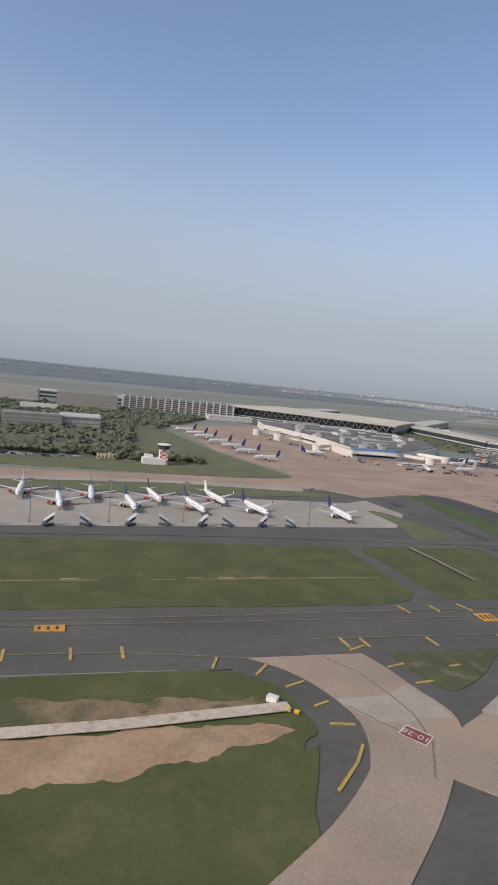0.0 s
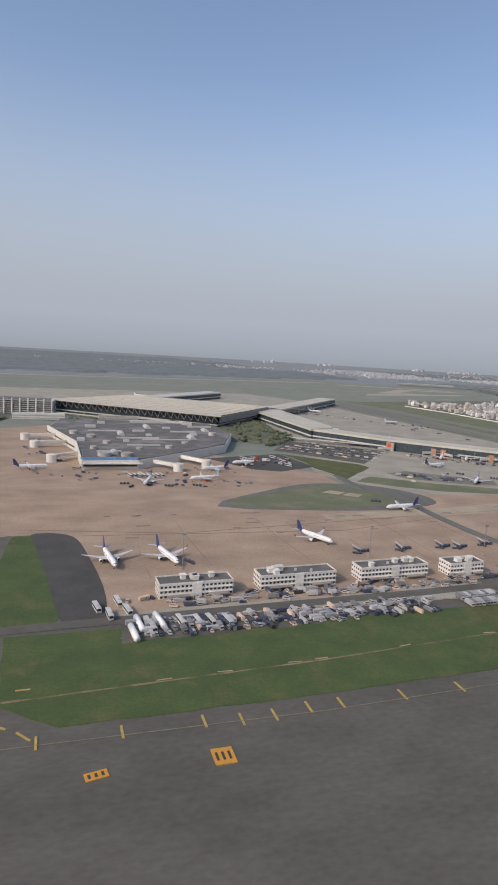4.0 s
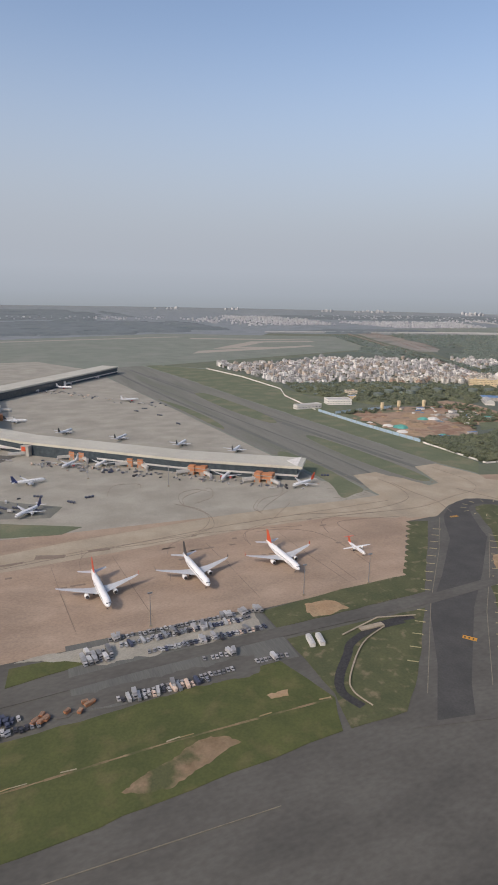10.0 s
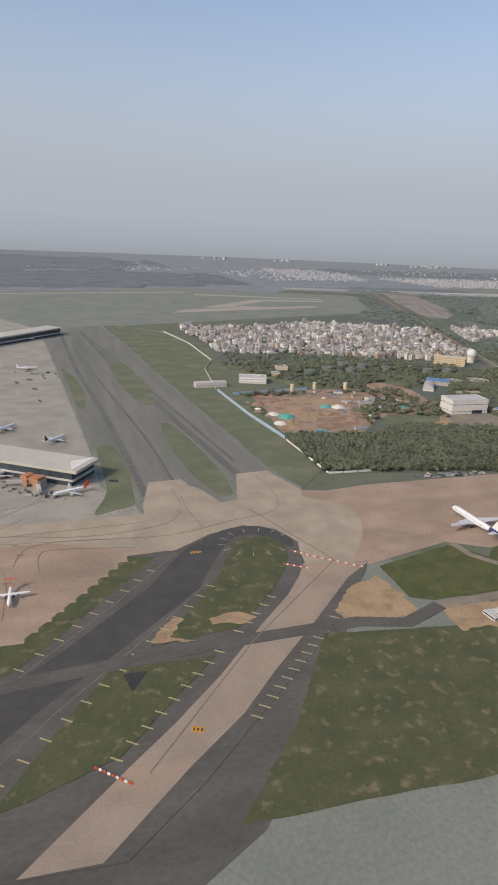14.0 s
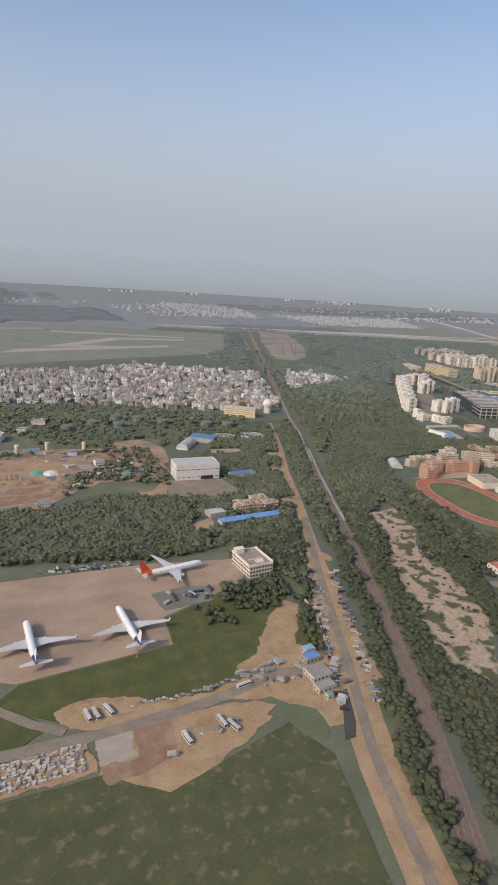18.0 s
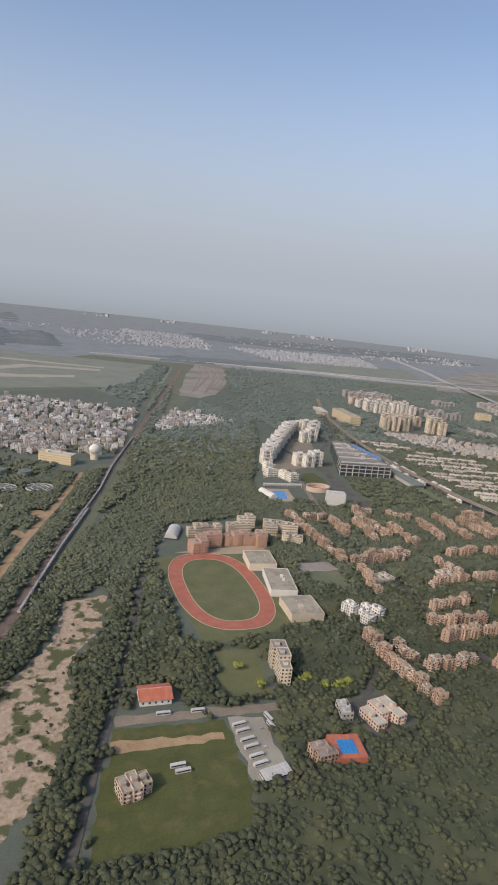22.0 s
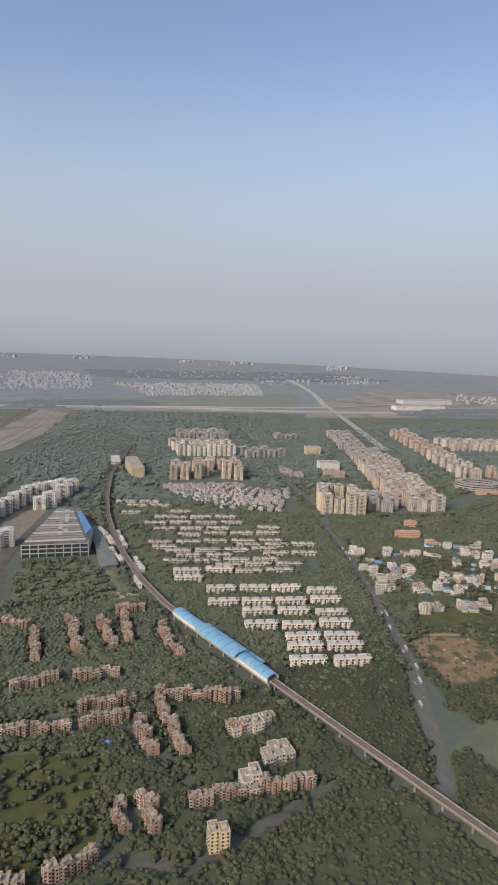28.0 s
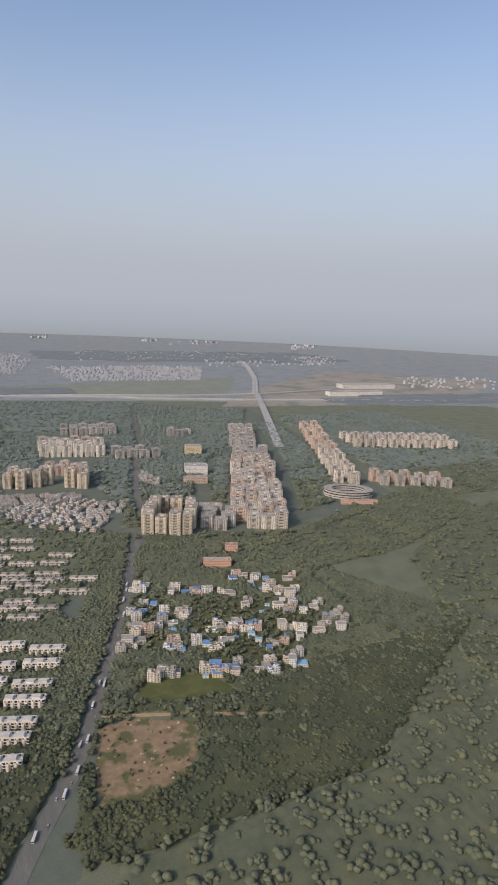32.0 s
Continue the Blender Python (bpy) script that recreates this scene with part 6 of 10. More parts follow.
def building(name, x, y, a, w, d, h, floors, wall, roof, label, category="building", group="", bay=3.2, size=(1.3, 1.4), extras=1, seed=0, parapet=True):
    root = thing(name, pose(x, y, 0, 0, 0, a), label, category, group)
    occupy(corners(x, y, a, w, d), 3)
    p = Build().box(-w / 2, -d / 2, 0, w / 2, d / 2, h)
    part("roof", Build().box(-w / 2 + 0.3, -d / 2 + 0.3, h - 0.1, w / 2 - 0.3, d / 2 - 0.3, h + 0.25), roof, root)
    if parapet:
        for x0, y0, x1, y1 in ((-w / 2 - 0.1, -d / 2 - 0.1, w / 2 + 0.1, -d / 2 + 0.25), (-w / 2 - 0.1, d / 2 - 0.25, w / 2 + 0.1, d / 2 + 0.1), (-w / 2 - 0.1, -d / 2 + 0.25, -w / 2 + 0.25, d / 2 - 0.25), (w / 2 - 0.25, -d / 2 + 0.25, w / 2 + 0.1, d / 2 - 0.25)):
            p.box(x0, y0, h - 0.4, x1, y1, h + 1.0)
    part("wall", p, wall, root)
    if floors:
        part("glazing", windows_on(Build(), w, d, h, floors, bay, size, "sew"), GLASS, root, "dark recessed windows", kind="stuff")
    r = random.Random(seed)
    for k in range(extras):
        ux, uy, s = r.uniform(-w * 0.35, w * 0.35), r.uniform(-d * 0.25, d * 0.25), r.uniform(2, min(5, d * 0.3))
        if r.random() < 0.6:
            part("stair_head", Build().box(ux - s / 2, uy - s / 2, h, ux + s / 2, uy + s / 2, h + 2.8).box(ux - s / 2 - 0.3, uy - s / 2 - 0.3, h + 2.8, ux + s / 2 + 0.3, uy + s / 2 + 0.3, h + 3.1), wall, root)
        else:
            part("water_tank", Build().drum(ux, uy, h, h + 1.8, 1.0, 0.9, n=10), ROOF_PALE, root)
    return root


def stepped_house(name, x, y, a, w, d, h, floors, wall, roof, label, category="building", group="", seed=0, bays=0):
    """A block of joined wings with their own depth and height, parapets, stair heads and tanks."""
    r = random.Random(seed)
    root = thing(name, pose(x, y, 0, 0, 0, a), label, category, group)
    occupy(corners(x, y, a, w, d), 3)
    long_x = w >= d
    length, deep = (w, d) if long_x else (d, w)
    n = bays or max(2, round(length / 11))
    fh, step = h / floors, length / n
    for k in range(n):
        dd = deep * r.choice((0.78, 0.9, 1.0, 1.12))
        off = r.choice((-0.1, 0, 0, 0.1)) * deep
        f = max(1, floors - r.choice((0, 0, 0, 1)))
        hh = f * fh + r.choice((0, 0.5))
        ww, wd = (step, dd) if long_x else (dd, step)
        at = pose((k - (n - 1) / 2) * step, off, 0) if long_x else pose(off, (k - (n - 1) / 2) * step, 0)
        b = Build().box(-ww / 2, -wd / 2, 0, ww / 2, wd / 2, hh, 0, 1)
        for x0, y0, x1, y1 in ((-ww / 2, -wd / 2, ww / 2, -wd / 2 + 0.3), (-ww / 2, wd / 2 - 0.3, ww / 2, wd / 2), (-ww / 2, -wd / 2 + 0.3, -ww / 2 + 0.3, wd / 2 - 0.3), (ww / 2 - 0.3, -wd / 2 + 0.3, ww / 2, wd / 2 - 0.3)):
            b.box(x0, y0, hh, x1, y1, hh + 0.9, 0)
        u = r.uniform(-ww * 0.2, ww * 0.2)
        b.box(u - 2, -1.2, hh, u + 2, 2.4, hh + 2.7, 0, 1)
        if r.random() < 0.6:
            b.drum(u + 3, -2, hh, hh + 1.5, 0.8, n=8, m=3)
        windows_on(b, ww, wd, hh, f, 3.0, (1.6, 1.7), "swe", m=2)
        for q in range(1, f):
            b.box(-1.6, -wd / 2 - 1.3, q * fh - 0.15, 1.6, -wd / 2, q * fh + 0.8, 0)
        part("wing", b, [wall, roof, GLASS, BLACK_PAINT], root, at=at)
    return root


for i, (x, y, w, col) in enumerate(((404, 361, 45, WALL_WHITE), (471, 365, 52, WALL_WHITE), (542, 368, 52, WALL_WHITE), (598, 366, 28, WALL_WHITE), (667, 372, 28, WALL_WHITE))):
    o = building("office_block", x, y, 2, w, 13, 8.8, 3, col, ROOF_DARK, "long white three-storey office block beside the apron", "building", "apron offices", 2.5, (1.4, 1.2), 6, i)
    part("sunshade", Build().box(-w / 2, -7.4, 5.8, w / 2, -6.5, 6.05).box(-w / 2, -7.4, 2.9, w / 2, -6.5, 3.15), col, o)
    part("stair_bay", Build().box(-3, -7.3, 0, 3, -6.5, 9.3), col, o)
    part("porch_roof", Build().box(-w * 0.4, -10.5, 2.6, -w * 0.1, -7.4, 2.85).box(w * 0.15, -10.5, 2.6, w * 0.42, -7.4, 2.85), ROOF_BROWN, o)
# left woods buildings and control tower
building("office_block", 4, 843, 8, 56, 26, 16, 3, WALL_GREY, ROOF_GREY, "weathered office block with pale vaulted hall among trees", "building", seed=5, extras=3)
hall = thing("vaulted_hall", pose(6, 838, 16, 0, 0, 8), "pale yellow roofed hall on the office block", "building")
part("roof", Build().loft([[(s * 26, 9 * math.cos(math.pi * i / 8), 5 * math.sin(math.pi * i / 8)) for i in range(9)] for s in (-1, 1)]), ROOF_PALE, hall)
building("office_block", -52, 820, 8, 70, 22, 18, 4, WALL_GREY, ROOF_GREY, "weathered grey office block among trees", "building", seed=6, extras=4)
building("office_block", -140, 850, 8, 80, 26, 20, 4, WALL_BRICK, ROOF_GREY, "brown office block among trees", "building", seed=7, extras=4)
building("hotel_block", 20, 1180, 0, 110, 34, 30, 7, WALL_GREY, ROOF_GREY, "grey multi-storey hotel with pale floor bands", "building", seed=8, extras=4)
building("hotel_block", -130, 1240, 0, 120, 34, 30, 7, WALL_GREY, ROOF_GREY, "grey hotel block among trees", "building", seed=9, extras=4)
building("storage_hall", -60, 1090, 0, 60, 22, 10, 1, WALL_WHITE, ROOF_PALE, "white storage hall among trees", "building", seed=10, extras=0)
park = thing("parking_garage", pose(210, 1290, 0, 0, 0, -4), "tall grey multi-storey parking garage with open decks", "garage")
occupy(corners(210, 1290, -4, 240, 60), 3)
for k in range(7):
    part("deck", Build().box(-118, -28, 2 + k * 4, 118, 28, 3.2 + k * 4), ROOF_PALE, park, "pale open parking deck")
for k in range(17):
    part("frame_column", Build().box(-119 + k * 14.5, -29.5, 0, -116.5 + k * 14.5, -28, 31), WALL_WHITE, park)
part("core", Build().box(-112, -24, 0, 112, 26, 28), ROOF_DARK, park)
tower = thing("watch_tower", pose(80, 578, 0.1), "white building with a red and white checked watch tower", "tower")
part("annex", Build().box(-16, -6, 0, 6, 6, 6).box(-14, -2, 6, -6, 4, 9), WALL_WHITE, tower)
part("shaft", Build().box(0, -4, 0, 8, 4, 15), WALL_WHITE, tower)
for k in range(12):
    part("red_check", Build().box(0.2 + ((k // 2 + k) % 2) * 2 + (k % 2) * 4, -4.1, 3 + (k // 2) * 1.9, 2.1 + ((k // 2 + k) % 2) * 2 + (k % 2) * 4, -3.9, 4.8 + (k // 2) * 1.9), RED_PAINT, tower, "red painted check")
part("outer_stair", Build().bar((-9, -4.6, 6), (-1, -4.6, 1), 1.4, 0.5).bar((-9, -4.6, 7.2), (-1, -4.6, 2.2), 0.15, 0.15), WALL_WHITE, tower)
part("cab", Build().drum(4, 0, 15, 19, 5.2, 6.2, n=8), BLUE_GLASS, tower, "glazed cab")
part("cab_roof", Build().drum(4, 0, 19, 20, 6.6, 6.2, n=8), WALL_WHITE, tower)
for x, y, w, d, h, col, rf, lab in ((34, 600, 22, 7, 3.6, WALL_YELLOW, ROOF_BROWN, "low yellow hut with brown roof beside the trees"), (438, 1150, 70, 24, 12, WALL_GREY, ROOF_GREY, "grey forecourt building before the terminal hall"), (520, 1080, 60, 20, 12, WALL_WHITE, ROOF_PALE, "pale forecourt building before the terminal hall"), (300, 1195, 90, 26, 9, WALL_WHITE, ROOF_PALE, "low white hall before the terminal")):
    building("service_building", x, y, 0, w, d, h, 2, col, rf, lab, "building", extras=1, seed=int(x))
building("airfield_hut", 1372, 1066, 4, 56, 14, 8, 1, WALL_WHITE, ROOF_PALE, "long low white airfield building at the fence", "building", extras=0)
building("airfield_hut", 1458, 1094, -16, 50, 30, 10, 2, WALL_WHITE, ROOF_PALE, "white flat-roofed depot building behind the fence", "building", extras=2, seed=2)
building("depot_house", 1545, 1180, -10, 24, 16, 10, 2, WALL_CREAM, ROOF_GREY, "cream house by the depot", "building", extras=1)
building("depot_house", 1515, 1130, -20, 16, 14, 8, 2, WALL_YELLOW, ROOF_BLUE, "small house with pale blue roof by the depot", "building", extras=0)
hangar = building("warehouse", 1736, 848, -2, 64, 34, 22, 2, WALL_WHITE, ROOF_PALE, "big white smooth-walled warehouse with pale roof", "warehouse", bay=7, size=(4.6, 1.0), extras=0)
part("loading_dock", Build().box(4, -18.2, 1, 22, -16.9, 6), GLASS, hangar, "dark loading openings")
ub = building("airport_office", 1703, 557, 6, 26, 38, 12, 3, WALL_WARM, ROOF_BROWN, "pale three-storey office with open roof terrace", "building", bay=3, size=(2.0, 2.2), extras=0, seed=3)
part("roof_tower", Build().box(-12, 12, 12, -3, 18, 16.5).box(-12.6, 11.4, 16.5, -2.4, 18.6, 17.2), WALL_WARM, ub)
part("roof_frame", Build().box(-14, -18, 12, -13.4, 18, 15).box(13.4, -18, 12, 14, 18, 14.4).box(-13, -18.4, 12, 13, -17.8, 14).box(-8, -6, 12, 8, -5.4, 13.8).box(-2, -14, 12, 6, -9, 14), WALL_WARM, ub, "pale open roof frame")
shed = thing("blue_shed", pose(1750, 677, 0, 0, 0, 5), "long low shed with bright blue sheet roof", "shed")
occupy(corners(1750, 677, 5, 80, 14), 3)
part("wall", Build().box(-39, -6, 0, 39, 6, 4), WALL_GREY, shed)
part("roof", Build().loft([[(s * 40, -7, 4), (s * 40, 0, 6.4), (s * 40, 7, 4), (s * 40, 0, 6.0)] for s in (-1, 1)]), ROOF_BLUE, shed, "blue corrugated roof")
for y, d, n in ((708, 12, 6), (726, 14, 4)):
    stepped_house("college_house", 1772, y, 3, 60 if n > 4 else 44, d, 8, 2, WALL_PINK, ROOF_TAN, "pink joined house with open roof frames", "house", "pink college houses", y, n)
sb = building("grey_shed", 1715, 700, 10, 22, 16, 5, 0, WALL_GREY, ROOF_PALE, "grey shed with pale blue-grey sheet roof", "shed", extras=0)
arc = thing("arched_shed", pose(1770, 1000, 0, 0, 0, -35), "white arched sheet shed", "shed")
part("roof", Build().loft([[(10 * math.cos(math.pi * i / 10), s * 24, 3 + 8 * math.sin(math.pi * i / 10)) for i in range(11)] for s in (-1, 1)]), ROOF_PALE, arc)
part("wall", Build().box(-9.5, -23.5, 0, 9.5, 23.5, 4), WALL_WHITE, arc)
for k in range(6):
    part("roof_rib", Build().loft([[(10.15 * math.cos(math.pi * i / 10), -20 + 8 * k + t, 3 + 8.15 * math.sin(math.pi * i / 10)) for i in range(11)] for t in (-1.1, 1.1)]), ROOF_GREY, arc, "grey roof strip")
occupy(corners(1770, 1000, -35, 24, 50), 3)
building("blue_shed", 1810, 1032, -35, 44, 30, 8, 0, WALL_GREY, ROOF_BLUE, "shed with bright blue sheet roof", "shed", extras=0, parapet=False)
building("blue_shed", 1805, 835, 8, 40, 14, 6, 0, WALL_GREY, ROOF_BLUE, "low shed with pale blue roof among trees", "shed", extras=0, parapet=False)
building("college_block", 1952, 1205, -33, 66, 22, 18, 4, WALL_YELLOW, ROOF_PALE, "yellow four-storey block at the village edge", "building", extras=3, seed=8)
dome = thing("dome_tower", pose(2024, 1226, 0), "white dome on a cream drum at the village edge", "tower")
part("drum", Build().drum(0, 0, 0, 14, 8, n=16), WALL_CREAM, dome)
part("dome", Build().loft([[(11 * math.cos(a) * math.cos(math.tau * i / 18), 11 * math.cos(a) * math.sin(math.tau * i / 18), 20 + 11 * math.sin(a)) for i in range(18)] for a in (-0.9, -0.5, 0, 0.4, 0.8, 1.2, 1.5)]), WALL_WHITE, dome, "white ball dome", smooth=True)
for x, y in ((1640, 1170), (1685, 1150), (1730, 1190), (1690, 1205), (1590, 1140), (1770, 1160), (1850, 1130), (1890, 1120)):
    tk = thing("storage_tank", pose(x, y, 0), "dull green cylindrical fuel tank", "tank", "fuel tanks")
    part("shell", Build().drum(0, 0, 0, 9, 11, n=20), mat("tank_green", (0.13, 0.155, 0.13), (0.165, 0.19, 0.155), 0.1, 1, 0.7) if x == 1640 else bpy.data.materials["tank_green"], tk)
    part("lid", Build().drum(0, 0, 9, 10.6, 11.2, 2, n=20), bpy.data.materials["tank_green"], tk)
    occupy([(x - 15, y - 15), (x + 15, y - 15), (x + 15, y + 15), (x - 15, y + 15)])
# construction site
for x, y, c in ((1500, 1000, 0), (1545, 1008, 0), (1600, 1000, 1)):
    silo = thing("silo", pose(x, y, 0), "yellow batching plant silo on the site", "silo", "site silos")
    part("body", Build().drum(0, 0, 5, 16, 3.4, n=12), WALL_YELLOW, silo)
    part("cone", Build().drum(0, 0, 1.5, 5, 1, 3.4, n=12), WALL_YELLOW, silo)
    for k in range(4):
        part("leg", Build().drum(3 * math.cos(k * 1.57), 3 * math.sin(k * 1.57), 0, 5.2, 0.3, n=6), METAL, silo)
r9 = random.Random(9)
heaps = [(1439, 860, 13, TARP), (1522, 905, 10, TARP), (1464, 784, 9, TARP), (1424, 876, 9, WALL_WHITE), (1419, 829, 9, WALL_WHITE), (1541, 900, 11, WALL_WHITE), (1570, 842, 8, WALL_WHITE), (1410, 910, 5, WALL_WHITE), (1418, 934, 11, RED_EARTH), (1508, 866, 10, RED_EARTH)]
heaps += [(r9.uniform(1405, 1560), r9.uniform(790, 1000), r9.uniform(3, 7), r9.choice((CLAY, SAND, RED_EARTH))) for _ in range(14)] + [(1466 + 7 * (k % 5), 884 + 9 * (k // 5), 3.6, CLAY) for k in range(15)]
for x, y, s, m in heaps:
    pile = Build()
    rings = []
    for k, (f, h) in enumerate(((1, 0), (0.8, 0.3), (0.5, 0.55), (0.15, 0.7))):
        rings.append([(x + s * f * math.cos(j * 0.63) * r9.uniform(0.8, 1.3), y + s * f * math.sin(j * 0.63) * r9.uniform(0.8, 1.3), 0.25 + h * s * 0.55) for j in range(10)])
    solid("soil_mound", pile.loft(rings), m, "bare mound of red soil on the site" if m in (CLAY, SAND) else "tarpaulin covered heap on the site", "heap", "site heaps")
for x, y, w, d, h, col, rf in ((1580, 985, 14, 8, 4, WALL_WHITE, ROOF_BLUE), (1600, 880, 12, 8, 4, WALL_WHITE, ROOF_PALE), (1590, 905, 20, 12, 7, WALL_GREY, ROOF_GREY), (1612, 930, 14, 10, 7, WALL_WHITE, ROOF_GREY), (1640, 868, 12, 10, 5, WALL_GREY, TARP), (1520, 780, 18, 5, 4, WALL_GREY, ROOF_BLUE)):
    building("site_hut", x, y, r9.uniform(-30, 30), w, d, h, 1, col, rf, "small site hut with sheet roof", "hut", "site huts", extras=0, parapet=False)


for k in range(26):
    x, y = r9.uniform(1540, 1690), r9.uniform(870, 1000)
    hut = thing("site_cabin", pose(x, y, 0.3, 0, 0, r9.uniform(0, 90)), "small pale site cabin or stacked material on bare earth", "cabin", "site cabins")
    w, d, h = r9.uniform(2, 7), r9.uniform(1.2, 3), r9.uniform(1, 3.2)
    part("body", Build().box(-w, -d, 0, w, d, h), r9.choice((WALL_WHITE, WALL_GREY, ROOF_BROWN, WALL_BEIGE, ROOF_BLUE)), hut)
    part("roof", Build().box(-w - 0.2, -d - 0.2, h, w + 0.2, d + 0.2, h + 0.2), r9.choice((ROOF_PALE, ROOF_GREY, ROOF_BROWN)), hut)


def fence(pts, h, m, label, step=12, name="fence"):
    root = thing(name, Matrix(), label, "fence")
    for a, b in zip(pts, pts[1:]):
        a, b = Vector((*a, 0)), Vector((*b, 0))
        n = max(1, int((b - a).length / step))
        for k in range(n):
            p, q = a.lerp(b, k / n), a.lerp(b, (k + 0.93) / n)
            part("panel", Build().bar((p.x, p.y, h / 2 + 0.2), (q.x, q.y, h / 2 + 0.2), 0.3, h), m, root)
            part("post", Build().box(p.x - 0.25, p.y - 0.25, 0, p.x + 0.25, p.y + 0.25, h + 0.6), WALL_GREY, root)


fence([(1394, 1712), (1425, 1520), (1430, 1300), (1395, 1210), (1376, 1040)], 2.6, WALL_WHITE, "pale boundary wall along the airfield", 24, "boundary_wall")
fence([(1376, 1030), (1385, 880), (1400, 760)], 5, BLUE_FENCE, "blue and white sheet fence round the site", 14)
fence([(1400, 755), (1406, 632), (1460, 630)], 2.4, WALL_WHITE, "pale boundary wall at the airfield corner", 16, "boundary_wall")
fence([(1395, 1000), (1536, 1018)], 5, BLUE_FENCE, "blue and white sheet fence behind the site", 14)
fence([(1452, 780), (1474, 766)], 4, ROOF_BLUE, "short blue sheet fence", 8)
fence([(1560, 930), (1640, 900)], 3, WALL_GREY, "grey panel fence across the site", 10)
fence([(1725, 489), (1724, 463), (1707, 408), (1703, 398)], 3, WALL_GREY, "dark boundary wall beside the trees", 14, "boundary_wall")
for (x, y, w, d, rf) in ((1687, 401, 13, 8, ROOF_BLUE), (1683, 383, 17, 14, ROOF_BROWN), (1680, 367, 15, 8, ROOF_GREY), (1690, 411, 9, 7, STATION_BLUE), (1678, 357, 5, 4, TARP)):
    building("roadside_shed", x, y, 6, w, d, 5, 1, WALL_GREY, rf, "small roadside shed with sheet roof", "shed", "roadside sheds", extras=0, parapet=False)

# ---- sports ground and school ----
cx, cy, ang = 2085, 660, 4


def oval(rx, ry, n=40, power=2.6):
    out = []
    for k in range(n):
        t = math.tau * k / n
        c, s = math.cos(t), math.sin(t)
        x, y = rx * math.copysign(abs(c) ** (2 / power), c), ry * math.copysign(abs(s) ** (2 / power), s)
        a = radians(-ang)
        out.append((cx + x * math.cos(a) - y * math.sin(a), cy + x * math.sin(a) + y * math.cos(a)))
    return out


sheet("school_ground", [(2024, 750), (2140, 765), (2150, 560), (2030, 545)], 0.28, INFIELD, "worn grass round the running track", "ground")
sheet("running_track", oval(55, 96), 0.4, TRACK_RED, "red oval running track", "track")
sheet("infield", oval(39, 79), 0.5, INFIELD, "green grass infield of the running track", "grass")
ringb = Build()
for r1, r2 in ((55.6, 96.6), (38.6, 78.6)):
    p = oval(r1, r2)
    line(ringb, p + p[:1], 0.7, 0.75)
solid("track_kerb", ringb, WALL_CREAM, "pale kerb lines of the running track", "kerb", kind="structure")
sheet("school_yard", [(2060, 765), (2190, 775), (2186, 745), (2110, 752)], 0.3, CONCRETE, "pale paved school yard", "pavement")
SCHOOL = [(2091, 764, 8, 22, 18, 18, 5, WALL_TERRA, ROOF_GREY, "orange terracotta school block beside the track"),
          (2112, 782, 2, 34, 14, 18, 5, WALL_TERRA, ROOF_GREY, "orange terracotta school block beside the track"),
          (2158, 780, -4, 46, 16, 17, 5, WALL_TERRA, ROOF_GREY, "orange terracotta school block beside the track"),
          (2188, 776, -4, 18, 26, 17, 5, WALL_TERRA, ROOF_GREY, "orange terracotta school block beside the track"),
          (2118, 820, 0, 50, 16, 15, 4, WALL_CREAM, ROOF_BROWN, "cream school block with brown roof"),
          (2168, 812, -4, 36, 16, 18, 5, WALL_CREAM, ROOF_GREY, "cream school block with flat roof"),
          (2190, 838, -4, 24, 18, 20, 5, WALL_CREAM, ROOF_GREY, "cream school block with flat roof"),
          (2160, 714, -10, 36, 42, 9, 0, WALL_CREAM, ROOF_TAN, "school hall with brown sheet roof"),
          (2160, 652, -14, 32, 60, 8, 0, WALL_WHITE, ROOF_TAN, "white flat-roofed sports building"),
          (2156, 586, -6, 38, 42, 9, 0, WALL_CREAM, ROOF_TAN, "sports hall with wide brown roof")]
NEAR_HOUSES = [(2084, 486, -12, 13, 40, 21, 6, WALL_CREAM, ROOF_GREY, "tall cream slab building among trees"),
               (1925, 384, 10, 22, 15, 9, 3, WALL_PINK, ROOF_TAN, "pink brick house in a bare yard"),
               (2212, 572, 20, 13, 15, 13, 4, WALL_WHITE, ROOF_PALE, "white stepped flat-roofed house among trees"),
               (2226, 566, 20, 14, 13, 11, 3, WALL_WHITE, ROOF_PALE, "white stepped flat-roofed house among trees"),
               (2238, 558, 20, 12, 14, 12, 4, WALL_WHITE, ROOF_PALE, "white stepped flat-roofed house among trees"),
               (2222, 550, 20, 14, 11, 9, 3, WALL_WHITE, ROOF_PALE, "white stepped flat-roofed house among trees"),
               (2140, 408, 8, 30, 24, 9, 3, WALL_PINK, ROOF_BEIGE, "pinkish joined house in a walled yard"),
               (2110, 418, -8, 10, 18, 8, 2, WALL_GREY, ROOF_PALE, "small grey outbuilding among trees"),
               (2067, 378, 0, 14, 16, 9, 3, WALL_BRICK, ROOF_GREY, "brown house beside the pool court"),
               (2220, 815, -15, 18, 34, 15, 4, WALL_CREAM, ROOF_GREY, "weathered cream flats among dark trees"),
               (2245, 812, -25, 36, 16, 15, 4, WALL_CREAM, ROOF_GREY, "weathered cream flats among dark trees"),
               (2238, 775, -25, 30, 14, 14, 4, WALL_CREAM, ROOF_GREY, "weathered cream flats among dark trees")]
